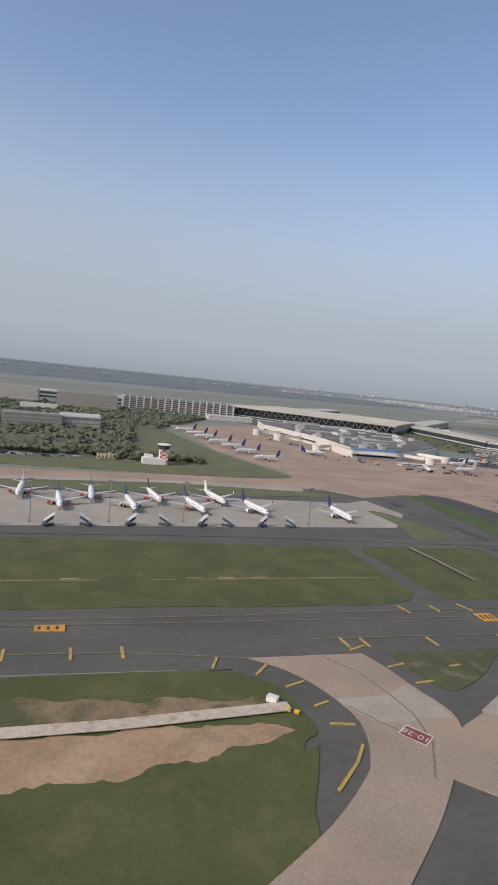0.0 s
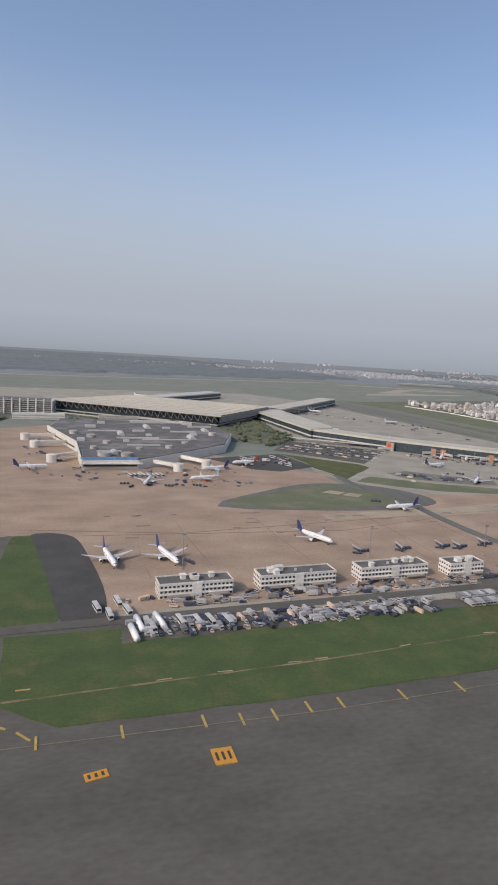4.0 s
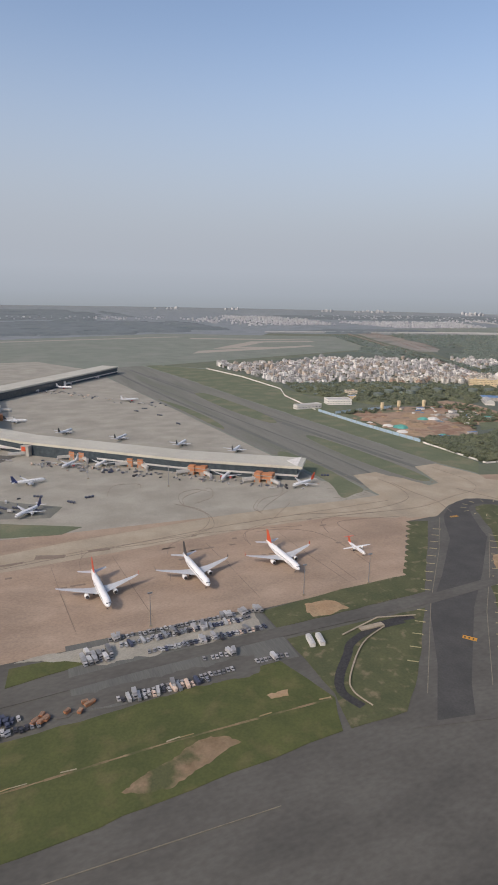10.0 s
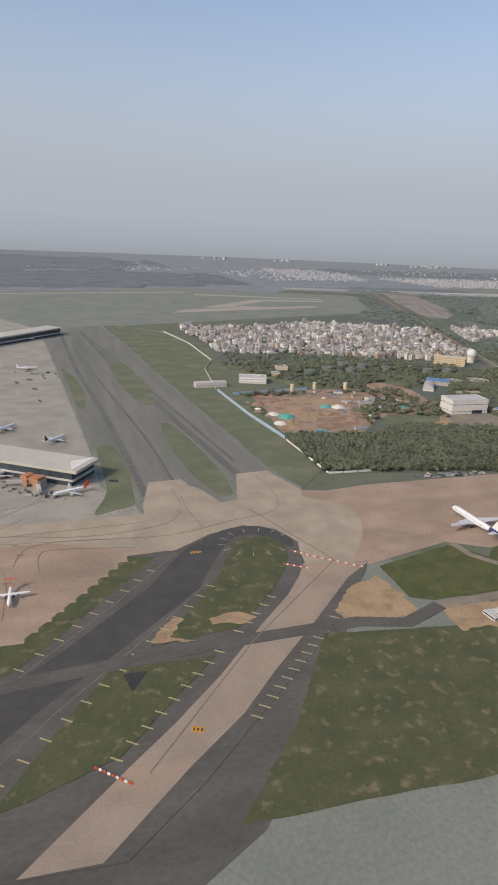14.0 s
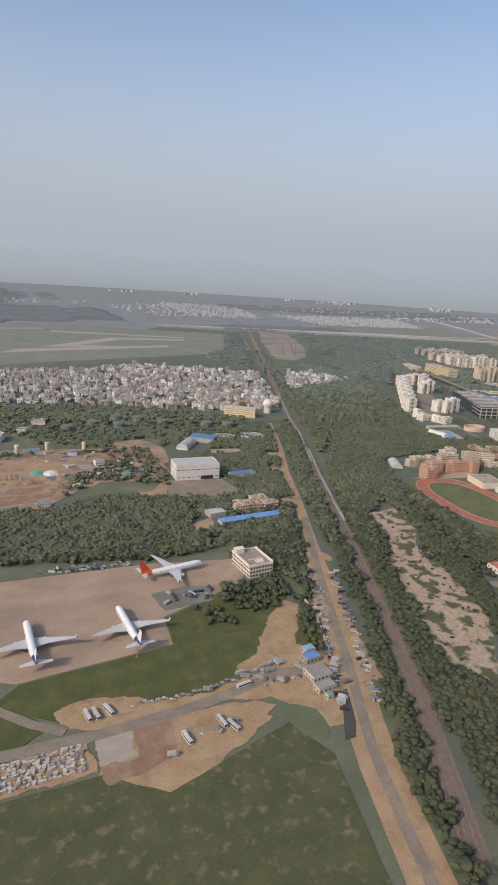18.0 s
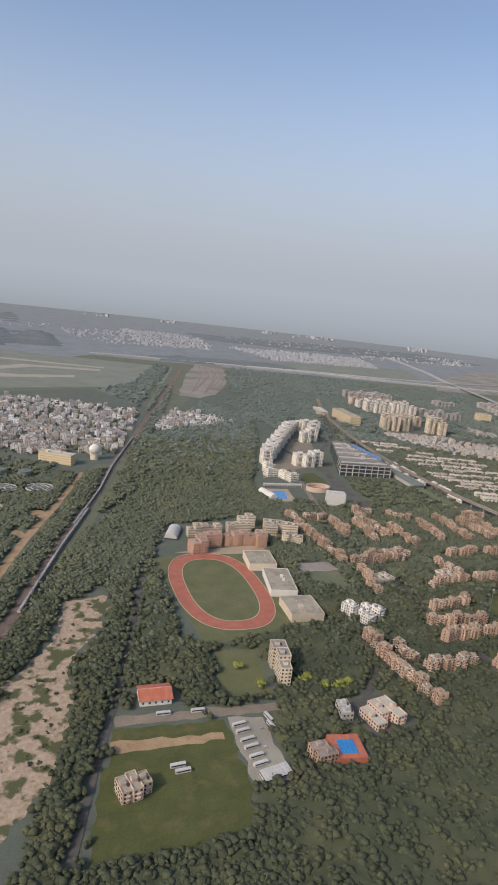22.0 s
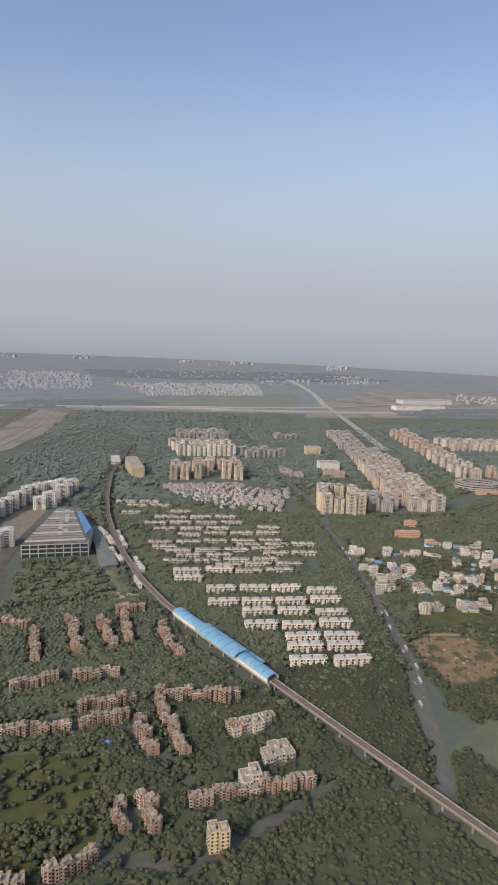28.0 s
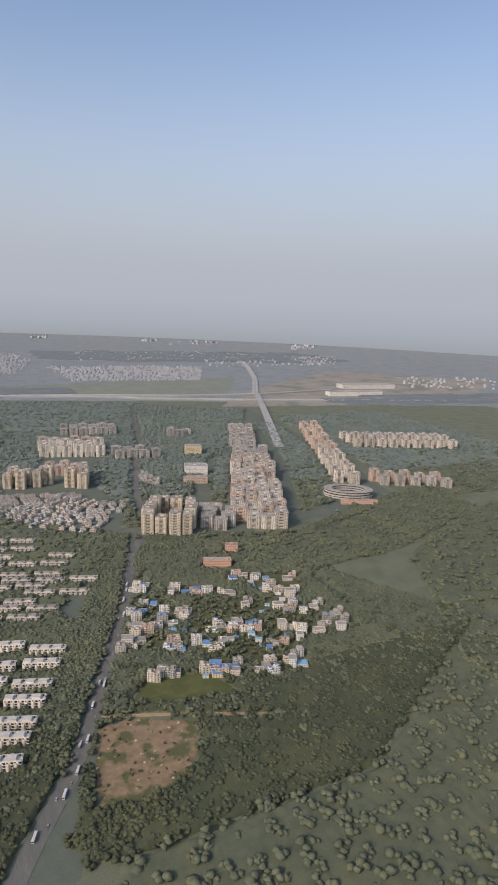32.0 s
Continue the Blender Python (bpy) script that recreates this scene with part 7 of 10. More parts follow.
for x, y, a, w, d, h, fl, wall, roof, lab in SCHOOL + NEAR_HOUSES:
    if fl:
        stepped_house("school_block" if "school" in lab else "house", x, y, a, w, d, h, fl, wall, roof, lab, seed=int(x + y), bays=3 if "slab" in lab or "bare yard" in lab else 0)
    else:
        building("school_hall", x, y, a, w, d, h, 0, wall, roof, lab, extras=2, seed=int(x + y))
red_house = thing("red_roof_house", pose(1962, 478, 0, 0, 0, -5), "white-walled hall with broad red gabled roof", "house")
part("wall", Build().box(-13, -10, 0, 13, 10, 6), WALL_WHITE, red_house)
part("roof", Build().loft([[(s * 14.2, -11.2, 5.6), (s * 14.2, 0, 9.6), (s * 14.2, 11.2, 5.6), (s * 14.2, 0, 9.0)] for s in (-1, 1)]), ROOF_RED, red_house, "red sheet gable roof")
part("ridge", Build().bar((-14.3, 0, 9.7), (14.3, 0, 9.7), 0.6, 0.4), WALL_TERRA, red_house)
part("glazing", windows_on(Build(), 26, 20, 6, 1, 4.4, (1.6, 1.8), "sew"), GLASS, red_house, "dark windows", kind="stuff")
occupy(corners(1962, 470, -5, 34, 40), 3)
arcs = thing("arched_shed", pose(2074, 826, 0, 0, 0, -25), "pale arched sheet shed beside the school", "shed")
part("roof", Build().loft([[(9 * math.cos(math.pi * i / 10), s * 20, 2 + 7 * math.sin(math.pi * i / 10)) for i in range(11)] for s in (-1, 1)]), ROOF_PALE, arcs)
pool = thing("pool_court", pose(2090, 380, 0, 0, 0, -12), "terracotta paved court with blue pool panel", "pool")
part("deck", Build().box(-13, -13, 0, 13, 13, 5), ROOF_RED, pool, "terracotta deck")
part("pool", Build().box(-7, -8, 4.9, 7, 7, 5.2), WATER, pool, "bright blue water panel")
for k in range(5):
    part("lane_line", Build().box(-6 + k * 3, -7, 5.15, -5.7 + k * 3, 6, 5.26), BLUE_PAINT, pool)
occupy(corners(2090, 380, -12, 28, 28), 4)

# ---- white apartment towers ----


def tower_proto(name, wall, roof, h, w=24, d=20, label="", floors=12, group="apartment towers"):
    """A high block with projecting bays, balcony stacks and a roof crown, at the origin."""
    root = thing(name, Matrix(), label, "apartment building", group)
    hw, hd, o = w / 2, d / 2, 2.2
    u0, u1 = w * 0.19, w * 0.45
    plan = [(-hw, -hd), (-u1, -hd), (-u1, -hd - o), (-u0, -hd - o), (-u0, -hd), (u0, -hd), (u0, -hd - o), (u1, -hd - o), (u1, -hd), (hw, -hd),
            (hw, hd), (u1, hd), (u1, hd + o), (u0, hd + o), (u0, hd), (-u0, hd), (-u0, hd + o), (-u1, hd + o), (-u1, hd), (-hw, hd)]
    body = Build().prism(plan, 0, h)
    part("wall", body, wall, root)
    part("roof", Build().prism([(x * 0.96, y * 0.96) for x, y in plan], h - 0.1, h + 0.5).prism([(-3, -3), (4, -3), (4, 1), (9, 1), (9, 4), (-3, 4)], h + 0.4, h + 4, 1, 0), [roof, wall], root)
    win = Build()
    fh = h / floors
    for k in range(floors):
        z = k * fh + fh * 0.3
        y = -hd - o - 0.08
        for u in (-0.40, -0.26, 0.26, 0.40):
            win.pane((u * w - 0.9, y), (u * w + 0.9, y), z, z + 1.5)
        # wide dark pane, the shade inside the balcony put into its colour
        win.pane((-w * 0.15, -hd - 0.08), (w * 0.15, -hd - 0.08), z, z + 1.9)
        for v in (-0.3, 0, 0.3):
            win.pane((-hw - 0.08, v * d + 0.9), (-hw - 0.08, v * d - 0.9), z, z + 1.5)
            win.pane((hw + 0.08, v * d - 0.9), (hw + 0.08, v * d + 0.9), z, z + 1.5)
    for k in range(1, floors):
        win.box(-w * 0.17, -hd - 1.6, k * fh - 0.1, w * 0.17, -hd, k * fh + 0.9, 1)
    part("glazing", win, [TOWER_GLASS_AND_SHADE, wall], root, "dark windows and dark panes for shaded balconies", kind="stuff")
    return root


def place(proto, spots, w=26, d=24):
    first = True
    for x, y, a in spots:
        occupy(corners(x, y, a, w, d), 4)
        # storeys and length differ a little from block to block
        grow = Matrix.Diagonal((0.86 + 0.06 * (int(x * 7 + y) % 5), 0.94 + 0.05 * (int(x + y * 3) % 4), 0.84 + 0.07 * (int(x * 3 + y * 5) % 4), 1))
        m = pose(x, y, 0, 0, 0, a + int(x + y) % 7 - 3) @ grow
        ob = proto if first else copy_thing(proto, m)
        ob.matrix_basis = m
        first = False



T_WHITE = tower_proto("apartment_tower", WALL_IVORY, ROOF_PALE, 32, 26, 19, "bright ivory-white ten-storey apartment tower among trees", 10, "white apartment towers")
place(T_WHITE, [(2384 + 16.5 * k, 1198 + 24.5 * k + 5 * (k % 2), -6) for k in range(13)] + [(2600, 1524, -4), (2626, 1534, -2), (2652, 1530, 0), (2676, 1522, 2), (2584, 1400, -4), (2607, 1410, -4), (2624, 1444, -4), (2648, 1478, -4), (2662, 1502, -4), (2456, 1184, 0), (2474, 1174, 4), (2496, 1182, 0)], 28, 22)
sheet("quarter_road", ribbon([(2640, 1440), (2560, 1420), (2505, 1330), (2470, 1270), (2430, 1160), (2412, 1110), (2392, 1030), (2362, 925), (2350, 880)], 9), 0.4, DUSTY_ROAD, "dusty road between white apartment towers", "road")
sheet("quarter_yard", [(2330, 1086), (2420, 1150), (2500, 1170), (2560, 1300), (2600, 1390), (2540, 1400), (2440, 1230), (2370, 1180)], 0.32, DUSTY_ROAD, "paved yard at the foot of white towers", "pavement")
sheet("lawn", smooth([(2425, 1109), (2462, 1118), (2441, 1062), (2409, 1055)], 3), 0.42, LUSH, "lawn beside the round arena", "grass")
arcade = thing("arcade", pose(2346, 1033, 0, 0, 0, -7), "long low arcade with dark openings beside the pool", "building")
part("roof", Build().box(-38, -4, 5, 38, 4, 6.2), ROOF_PALE, arcade)
part("back_wall", Build().box(-38, 3.4, 0, 38, 4, 5), WALL_IVORY, arcade)
for k in range(14):
    part("column", Build().box(-37.5 + k * 5.7, -4, 0, -36.6 + k * 5.7, -3.1, 5), WALL_IVORY, arcade)
occupy(corners(2346, 1033, -7, 78, 10), 2)
tent_hall = thing("arched_tent", pose(2294, 986, 0, 0, 0, 12), "white arched tent hall beside the pool", "tent")
part("canvas", Build().loft([[(8 * math.cos(math.pi * i / 10), t * 20, 1 + 8 * math.sin(math.pi * i / 10)) for i in range(11)] for t in (-1, 1)]), WALL_WHITE, tent_hall)
for x, y, w, d, h in ((2356, 1108, 26, 16, 15), (2376, 1090, 14, 22, 17), (2384, 1070, 20, 16, 15), (2364, 1140, 22, 14, 18)):
    stepped_house("white_block", x, y, 12, w, d, h, max(2, int(h / 3.4)), WALL_IVORY, ROOF_PALE, "low white block at the foot of the towers", seed=int(x))
sheet("pool_terrace", [(2282, 954), (2334, 950), (2350, 1018), (2306, 1024)], 0.4, CONCRETE, "paved terrace round a swimming pool", "pavement")
solid("swimming_pool", Build().prism([(2297, 967), (2323, 964), (2337, 1006), (2314, 1010)], 0.2, 0.8), WATER, "bright blue outdoor swimming pool", "pool")
arena = thing("round_arena", pose(2410, 1010, 0), "round red-floored open arena with pale rim", "arena")
part("rim", Build().loft([[(x, y, z) for x, y in [(24 * k * math.cos(math.tau * i / 24), 18 * k * math.sin(math.tau * i / 24)) for i in range(24)]] for z, k in ((0, 1), (9, 1), (9, 0.94), (6, 0.93))], caps=False), WALL_PINK, arena)
part("floor", Build().drum(0, 0, 0, 0.9, 17, n=24), ROOF_RED, arena, "red floor")
occupy(corners(2410, 1010, 0, 50, 40))
building("white_block", 2402, 932, -20, 32, 22, 20, 6, WALL_WHITE, ROOF_PALE, "bright white office block with window bands", "building", seed=4, extras=2)
MALL = [(2514, 1106), (2624, 1080), (2646, 1150), (2650, 1300), (2610, 1312)]
mall = thing("glass_mall", Matrix(), "large grey glazed mall with cluttered ribbed roof", "mall")
occupy(MALL, 5)
part("glass_wall", Build().prism(MALL, 0, 24), BLUE_GLASS, mall)
part("roof", Build().prism(MALL, 24, 26), ROOF_DARK, mall)
for z in (7.5, 15.5, 23):
    part("floor_band", Build().prism([(x + (1.5 if x > 2600 else -1.5), y - 1.5) for x, y in MALL], z, z + 1.4), WALL_GREY, mall, "grey floor band")
for k in range(9):
    f = k / 8
    part("fin", Build().box(-0.7, -0.7, 0, 0.7, 0.7, 25.5, turn=pose(2514 + 110 * f, 1104.5 - 26 * f, 0)), WALL_GREY, mall, "grey facade fin")
for k in range(14):
    f = (k + 0.7) / 14.5
    part("roof_bar", Build().bar((2517 + 92 * f, 1106 + 200 * f, 26.8), (2622 + 14 * f, 1086 + 205 * f, 26.8), 5.5, 1.8), (ROOF_PALE, ROOF_GREY, ROOF_BROWN)[k % 3], mall)
for k in range(10):
    f = 0.1 + 0.08 * k
    part("plant_unit", Build().box(-4, -3, 26, 4, 3, 30 + k % 3, turn=pose(2580 + 40 * f + 10 * (k % 2), 1115 + 190 * f, 0, 0, 0, -12)), (WALL_GREY, ROOF_PALE)[k % 2], mall)
part("blue_annex", Build().prism([(2628, 1122), (2646, 1150), (2649, 1270), (2640, 1270)], 26, 27.4), ROOF_BLUE, mall, "blue roof panel")
shed = thing("station_shed", Matrix(), "long flat grey shed beside the metro viaduct", "shed")
part("wall", Build().prism([(2657, 1216), (2670, 1212), (2656, 1004), (2630, 1006)], 0, 8), WALL_GREY, shed)
part("roof", Build().prism([(2656, 1220), (2672, 1215), (2658, 1000), (2628, 1002)], 8, 9), ROOF_GREEN, shed)
occupy([(2657, 1216), (2670, 1212), (2656, 1004), (2630, 1006)], 3)
building("yellow_block", 2880, 1684, -8, 34, 150, 30, 6, WALL_YELLOW, ROOF_TAN, "tan six-storey slab beside the metro line", "building", bay=5, size=(3, 2), extras=5, seed=12)
building("yellow_block", 2858, 1812, -12, 26, 90, 15, 3, WALL_CREAM, ROOF_PALE, "lower cream wing with pale roof beside woods", "building", bay=5, size=(3, 2), extras=2, seed=13)

sheet("rubble_strip", rough_edge([(2565, 893), (2667, 882), (2640, 911), (2567, 916)], 8, 2.5, 8), 0.3, RUBBLE, "bare rubble strip in the wood beside the metro line", "ground")

# ---- metro line and station ----
METRO = [(2990, 2080), (2882, 1835), (2806, 1650), (2744, 1440), (2709, 1286), (2687, 1143), (2678, 1034), (2676, 920), (2682, 830), (2689, 788), (2733, 585), (2762, 452), (2794, 310), (2836, 115), (2878, -70)]
viaduct = thing("metro_viaduct", Matrix(), "grey concrete metro viaduct with twin tracks", "viaduct")
part("deck", Build().prism(ribbon(METRO, 8.6), 8.5, 10.4), RUST, viaduct, "brown ballasted track deck")
vb = Build()
for off in (-4.2, 4.2):
    for a, c in zip(METRO, METRO[1:]):
        vb.prism([(x + off, y) for x, y in ribbon([a, c], 0.5)], 10.4, 11.8)
part("edge_wall", vb, ROOF_GREY, viaduct, "pale edge walls", kind="stuff")
vb = Build()
for off in (-2.8, -1.3, 1.3, 2.8):
    for a, c in zip(METRO, METRO[1:]):
        vb.prism([(x + off, y) for x, y in ribbon([a, c], 0.4)], 10.3, 10.7)
part("track", vb, ROOF_DARK, viaduct, "dark rails", kind="stuff")
for a, c in zip(METRO, METRO[1:]):
    n = max(1, int((Vector(c) - Vector(a)).length / 28))
    for k in range(n):
        p = Vector(a).lerp(Vector(c), k / n)
        part("pier", Build().drum(p.x, p.y, 0, 8.6, 1.3, n=8), ROOF_GREY, viaduct)
occupy(ribbon(METRO, 12), 1)
station = thing("metro_station", Matrix(), "metro station under a pale blue arched roof", "station")
a, c = Vector((2689, 790)), Vector((2732, 588))
d = (c - a).normalized()
s = Vector((d.y, -d.x))
for seg, (f0, f1, wd, side) in enumerate(((0, 0.3, 8.5, 0), (0.3, 0.72, 13, 0), (0.72, 1.0, 8.5, 0))):
    n = 5 if seg != 1 else 7
    for k in range(n):
        p, q = a.lerp(c, f0 + (f1 - f0) * k / n), a.lerp(c, f0 + (f1 - f0) * (k + 0.96) / n)
        rings = []
        for e in (p, q):
            arcp = [(e.x + s.x * wd * math.cos(math.pi * i / 10), e.y + s.y * wd * math.cos(math.pi * i / 10), 15 + wd * 0.42 * math.sin(math.pi * i / 10)) for i in range(11)]
            rings.append(arcp + [(x, y, z - 0.4) for x, y, z in arcp[::-1]])
        part("roof_sheet", Build().loft(rings), STATION_BLUE, station, "pale blue arched roof sheet")
        part("rib", Build().loft([[(x + d.x * t, y + d.y * t, z + 0.35) for x, y, z in rings[1][:11]] + [(x + d.x * t, y + d.y * t, z - 0.3) for x, y, z in rings[1][:11]][::-1] for t in (0, 0.7)]), ROOF_BLUE, station)
part("platform", Build().prism(ribbon([tuple(a), tuple(c)], 16), 8, 11.5), CONCRETE, station)
part("side_wall", Build().bar((a.x + s.x * 8.4, a.y + s.y * 8.4, 13), (c.x + s.x * 8.4, c.y + s.y * 8.4, 13), 0.5, 4).bar((a.x - s.x * 8.4, a.y - s.y * 8.4, 13), (c.x - s.x * 8.4, c.y - s.y * 8.4, 13), 0.5, 4), WALL_WHITE, station, "white side wall")
part("side_canopy", Build().bar((2712, 735, 12), (2738, 625, 12), 9, 0.7), STATION_BLUE, station, "low blue side canopy")
for k in range(8):
    p = a.lerp(c, k / 7)
    for off in (-5.3, 5.3):
        part("column", Build().box(p.x + off - 0.7, p.y - 1, 0, p.x + off + 0.7, p.y + 1, 8.2), WALL_GREY, station)
occupy(ribbon([tuple(a), tuple(c)], 30), 2)
for x, y, a, w, d, h in ((2668, 1052, 4, 8, 66, 9), (2675, 1160, 4, 8, 90, 10), (2697, 1130, -6, 9, 90, 9), (2692, 996, -6, 9, 56, 9), (2671, 930, -4, 6, 40, 6)):
    stepped_house("station_annex", x, y, a, w, d, h, 2, WALL_IVORY, ROOF_PALE, "long low white building beside the metro line", "building", "station annexes", int(y))

# ---- brick housing rows ----
NORTH_ROWS = [(2283, 885, 2279, 700), (2306, 858, 2341, 861), (2408, 880, 2438, 873), (2399, 859, 2405, 772), (2429, 807, 2432, 737), (2470, 866, 2491, 838), (2499, 824, 2493, 750), (2550, 835, 2543, 747), (2589, 822, 2585, 741), (2614, 843, 2653, 832), (2618, 830, 2612, 749), (2656, 771, 2657, 692), (2294, 698, 2371, 693), (2288, 670, 2275, 609), (2458, 696, 2510, 698), (2529, 691, 2574, 682), (2440, 618, 2504, 604), (2602, 625, 2688, 581), (2521, 635, 2580, 626), (2519, 602, 2563, 600), (2573, 585, 2572, 533), (2606, 610, 2597, 519), (2422, 682, 2419, 631)]
SOUTH_ROWS = [(2654, 534, 2702, 533), (2361, 617, 2420, 620), (2334, 715, 2390, 705), (2291, 534, 2362, 517), (2284, 498, 2357, 500), (2363, 490, 2360, 449), (2304, 448, 2356, 452), (2197, 522, 2200, 450), (2221, 502, 2226, 470), (2228, 457, 2287, 454), (2202, 445, 2202, 411), (2386, 446, 2441, 436), (2383, 414, 2437, 410), (2460, 432, 2495, 438), (2320, 425, 2353, 420), (2524, 481, 2523, 455), (2544, 481, 2549, 445), (2585, 462, 2692, 440), (2375, 760, 2380, 830), (2340, 790, 2345, 850), (2320, 560, 2380, 566)]
brick_units = []
rb = random.Random(17)
for v, uh in enumerate((13.5, 12.5, 14.5, 13.0, 15.5)):
    b = Build().box(-6, -4, 0, 6, 4, uh, 0, 1)
    for u in (-4.1, 1.9):
        for side in (-1, 1):
            hh = uh - rb.choice((0, 0.6, 2.9, 1.2))
            y0, y1 = sorted((side * 3.8, side * rb.uniform(5.4, 7.0)))
            b.box(u - 1.8, y0, 0, u + 1.8, y1, hh, 0, 1).box(u - 1.8, y0, hh, u + 1.8, y0 + 0.25, hh + 0.9, 0).box(u - 1.8, y0, hh, u - 1.55, y1, hh + 0.9, 2)
            face = y0 if side < 0 else y1
            for k in range(4):
                z = 1.1 + k * uh / 4
                b.box(u - 1.0, face - 0.08, z, u + 0.7, face + 0.08, z + 1.5, 3)
                b.box(u + 2.0, side * 3.9 - 0.2, z, u + 3.8, side * 3.9 + 0.2, z + 1.9, 3).box(u + 1.9, min(side * 4, side * 5.2), z - 0.5, u + 4.0, max(side * 4, side * 5.2), z + 0.35, 2)
    b.box(-1.6 + v % 3, -1.5, uh, 2.2 + v % 2, 2.4, uh + 2.7, 0, 1).box(-5.6, 0.5, uh, -3.2, 3.4, uh + rb.choice((1.2, 2.4)), 2, 1).box(4.0, -3.4, uh, 5.4, -2.0, uh + 1.6, 4)
    b.box(-5.9, -4, uh, 5.9, -3.75, uh + 0.9, 2).box(-5.9, 3.75, uh, 5.9, 4, uh + 0.9, 0).box(-6, -3.7, uh, -5.7, 3.7, uh + 0.9, 2)
    for k in range(4):
        b.box(-6.07, -1, 1 + k * uh / 4, -5.8, 1, 2.4 + k * uh / 4, 3).box(5.8, -1, 1 + k * uh / 4, 6.07, 1, 2.4 + k * uh / 4, 3)
    brick_units.append(b.mesh("block", [WALL_BRICK, ROOF_TAN, WALL_BEIGE if v % 2 else WALL_BRICK, GLASS, BLACK_PAINT]))
r12 = random.Random(12)
for x1, y1, x2, y2 in NORTH_ROWS + SOUTH_ROWS:
    L = math.hypot(x2 - x1, y2 - y1)
    a = math.degrees(math.atan2(y2 - y1, x2 - x1))
    n = max(2, round((L + 4) / 10.6))
    root = thing("apartment_row", pose((x1 + x2) / 2, (y1 + y2) / 2, 0, 0, 0, a), "row of joined brown brick four-storey flats among trees", "apartment row", "brick apartment rows")
    occupy(corners((x1 + x2) / 2, (y1 + y2) / 2, a, L + 10, 14), 0.5)
    for k in range(n):
        part("block", r12.choice(brick_units), None, root, at=pose((k - (n - 1) / 2) * 10.6, r12.choice((-4, -2, 0, 0, 2, 4)), r12.choice((0, 0, -1.2, -2.6, -3)), 0, 0, r12.choice((0, 180)) + r12.uniform(-5, 5)) @ Matrix.Scale(r12.choice((0.84, 0.88, 0.92)), 4))
for x, y, a, w, d, h, wall, lab in ((2681, 486, -4, 30, 22, 12, WALL_CREAM, "cream school hall with light court"), (2640, 462, -10, 18, 16, 16, WALL_CREAM, "cream corner block of flats"), (2676, 532, 0, 44, 14, 11, WALL_CREAM, "long cream block with column front"), (2586, 410, -10, 16, 12, 20, WALL_YELLOW, "narrow cream tower house by the road"), (2410, 640, 5, 34, 20, 5, WALL_CREAM, "low pale community hall among trees"), (2300, 640, 10, 30, 22, 6, WALL_CREAM, "low hall with pale forecourt")):
    stepped_house("corner_block", x, y, a, w, d, h, max(1, int(h / 3.3)), WALL_BEIGE if wall is WALL_CREAM else wall, ROOF_TAN, lab, seed=int(x))

tent = thing("marquee", pose(2536, 565, 0.3), "small blue peaked marquee on the park lawn", "tent")
part("canvas", Build().loft([[(5 * k * math.cos(math.tau * i / 8), 5 * k * math.sin(math.tau * i / 8), z) for i in range(8)] for z, k in ((2.4, 1.0), (3.2, 0.95), (6, 0.1))]), ROOF_BLUE, tent)
for k in range(4):
    part("pole", Build().drum(4.4 * math.cos(1.57 * k + 0.4), 4.4 * math.sin(1.57 * k + 0.4), 0, 2.5, 0.12, n=6), METAL, tent)
lamp = thing("light_mast", pose(2388, 540, 0.2), "tall slim park light mast among trees", "light mast")
part("pole", Build().drum(0, 0, 0, 30, 0.5, 0.25, n=8), METAL, lamp)
part("lamp_head", Build().drum(0, 0, 29.5, 31, 1.6, 1.2, n=8), METAL, lamp)

# ---- white terraces ----


def terrace_proto(wall, label, h, floors):
    """A terrace of joined houses with stepped roofs and dark balconies, 46 m long."""
    t = thing("terrace_block", Matrix(), label, "terrace", "white terraces")
    top = ROOF_PALE if floors > 2 else ROOF_GREY
    b = Build().box(-23, -5, 0, 23, 5, h, 0, 1)
    for k in range(6):
        x = -19.2 + k * 7.7
        if k % 2 == 0:
            part("upper_room", Build().box(x - 2.4, -4.8, h, x + 6.6, 2.5, h + 2.8, 0, 1).box(x + 0.4, 2.5, h, x + 3.0, 4.4, h + 1.7, 0, 1), [wall, top], t)
        else:
            part("water_tank", Build().drum(x + 1.4, 2.2, h, h + 1.6, 0.9, n=8), BLACK_PAINT, t)
        b.box(x - 2.9, -6.6, 0, x - 0.4, -5, h - 2.1, 0, 1)
        b.box(x + 4.6, -5, h, x + 4.85, 5, h + 0.8, 0)
    b.box(-23, 4.75, h, 23, 5, h + 0.8, 0).box(-23, -5, h, 23, -4.75, h + 0.8, 0)
    part("wall", b, [wall, top], t)
    part("glazing", windows_on(Build(), 46, 10, h, floors, 3.8, (1.5, 1.5), "sn"), GLASS, t, "dark windows", kind="stuff")
    # dark boxes on the wall, coloured for the shade in balcony recesses
    tb = Build()
    for k in range(6):
        x = -16.6 + k * 7.7
        for q in range(floors):
            z = 0.4 + q * h / floors
            tb.box(x - 1.0, -5.3, z, x + 1.4, -4.8, z + 2.2)
    part("balcony_recess", tb, GLASS, t, "dark boxes standing in for shaded balcony recesses", kind="stuff")
    return t


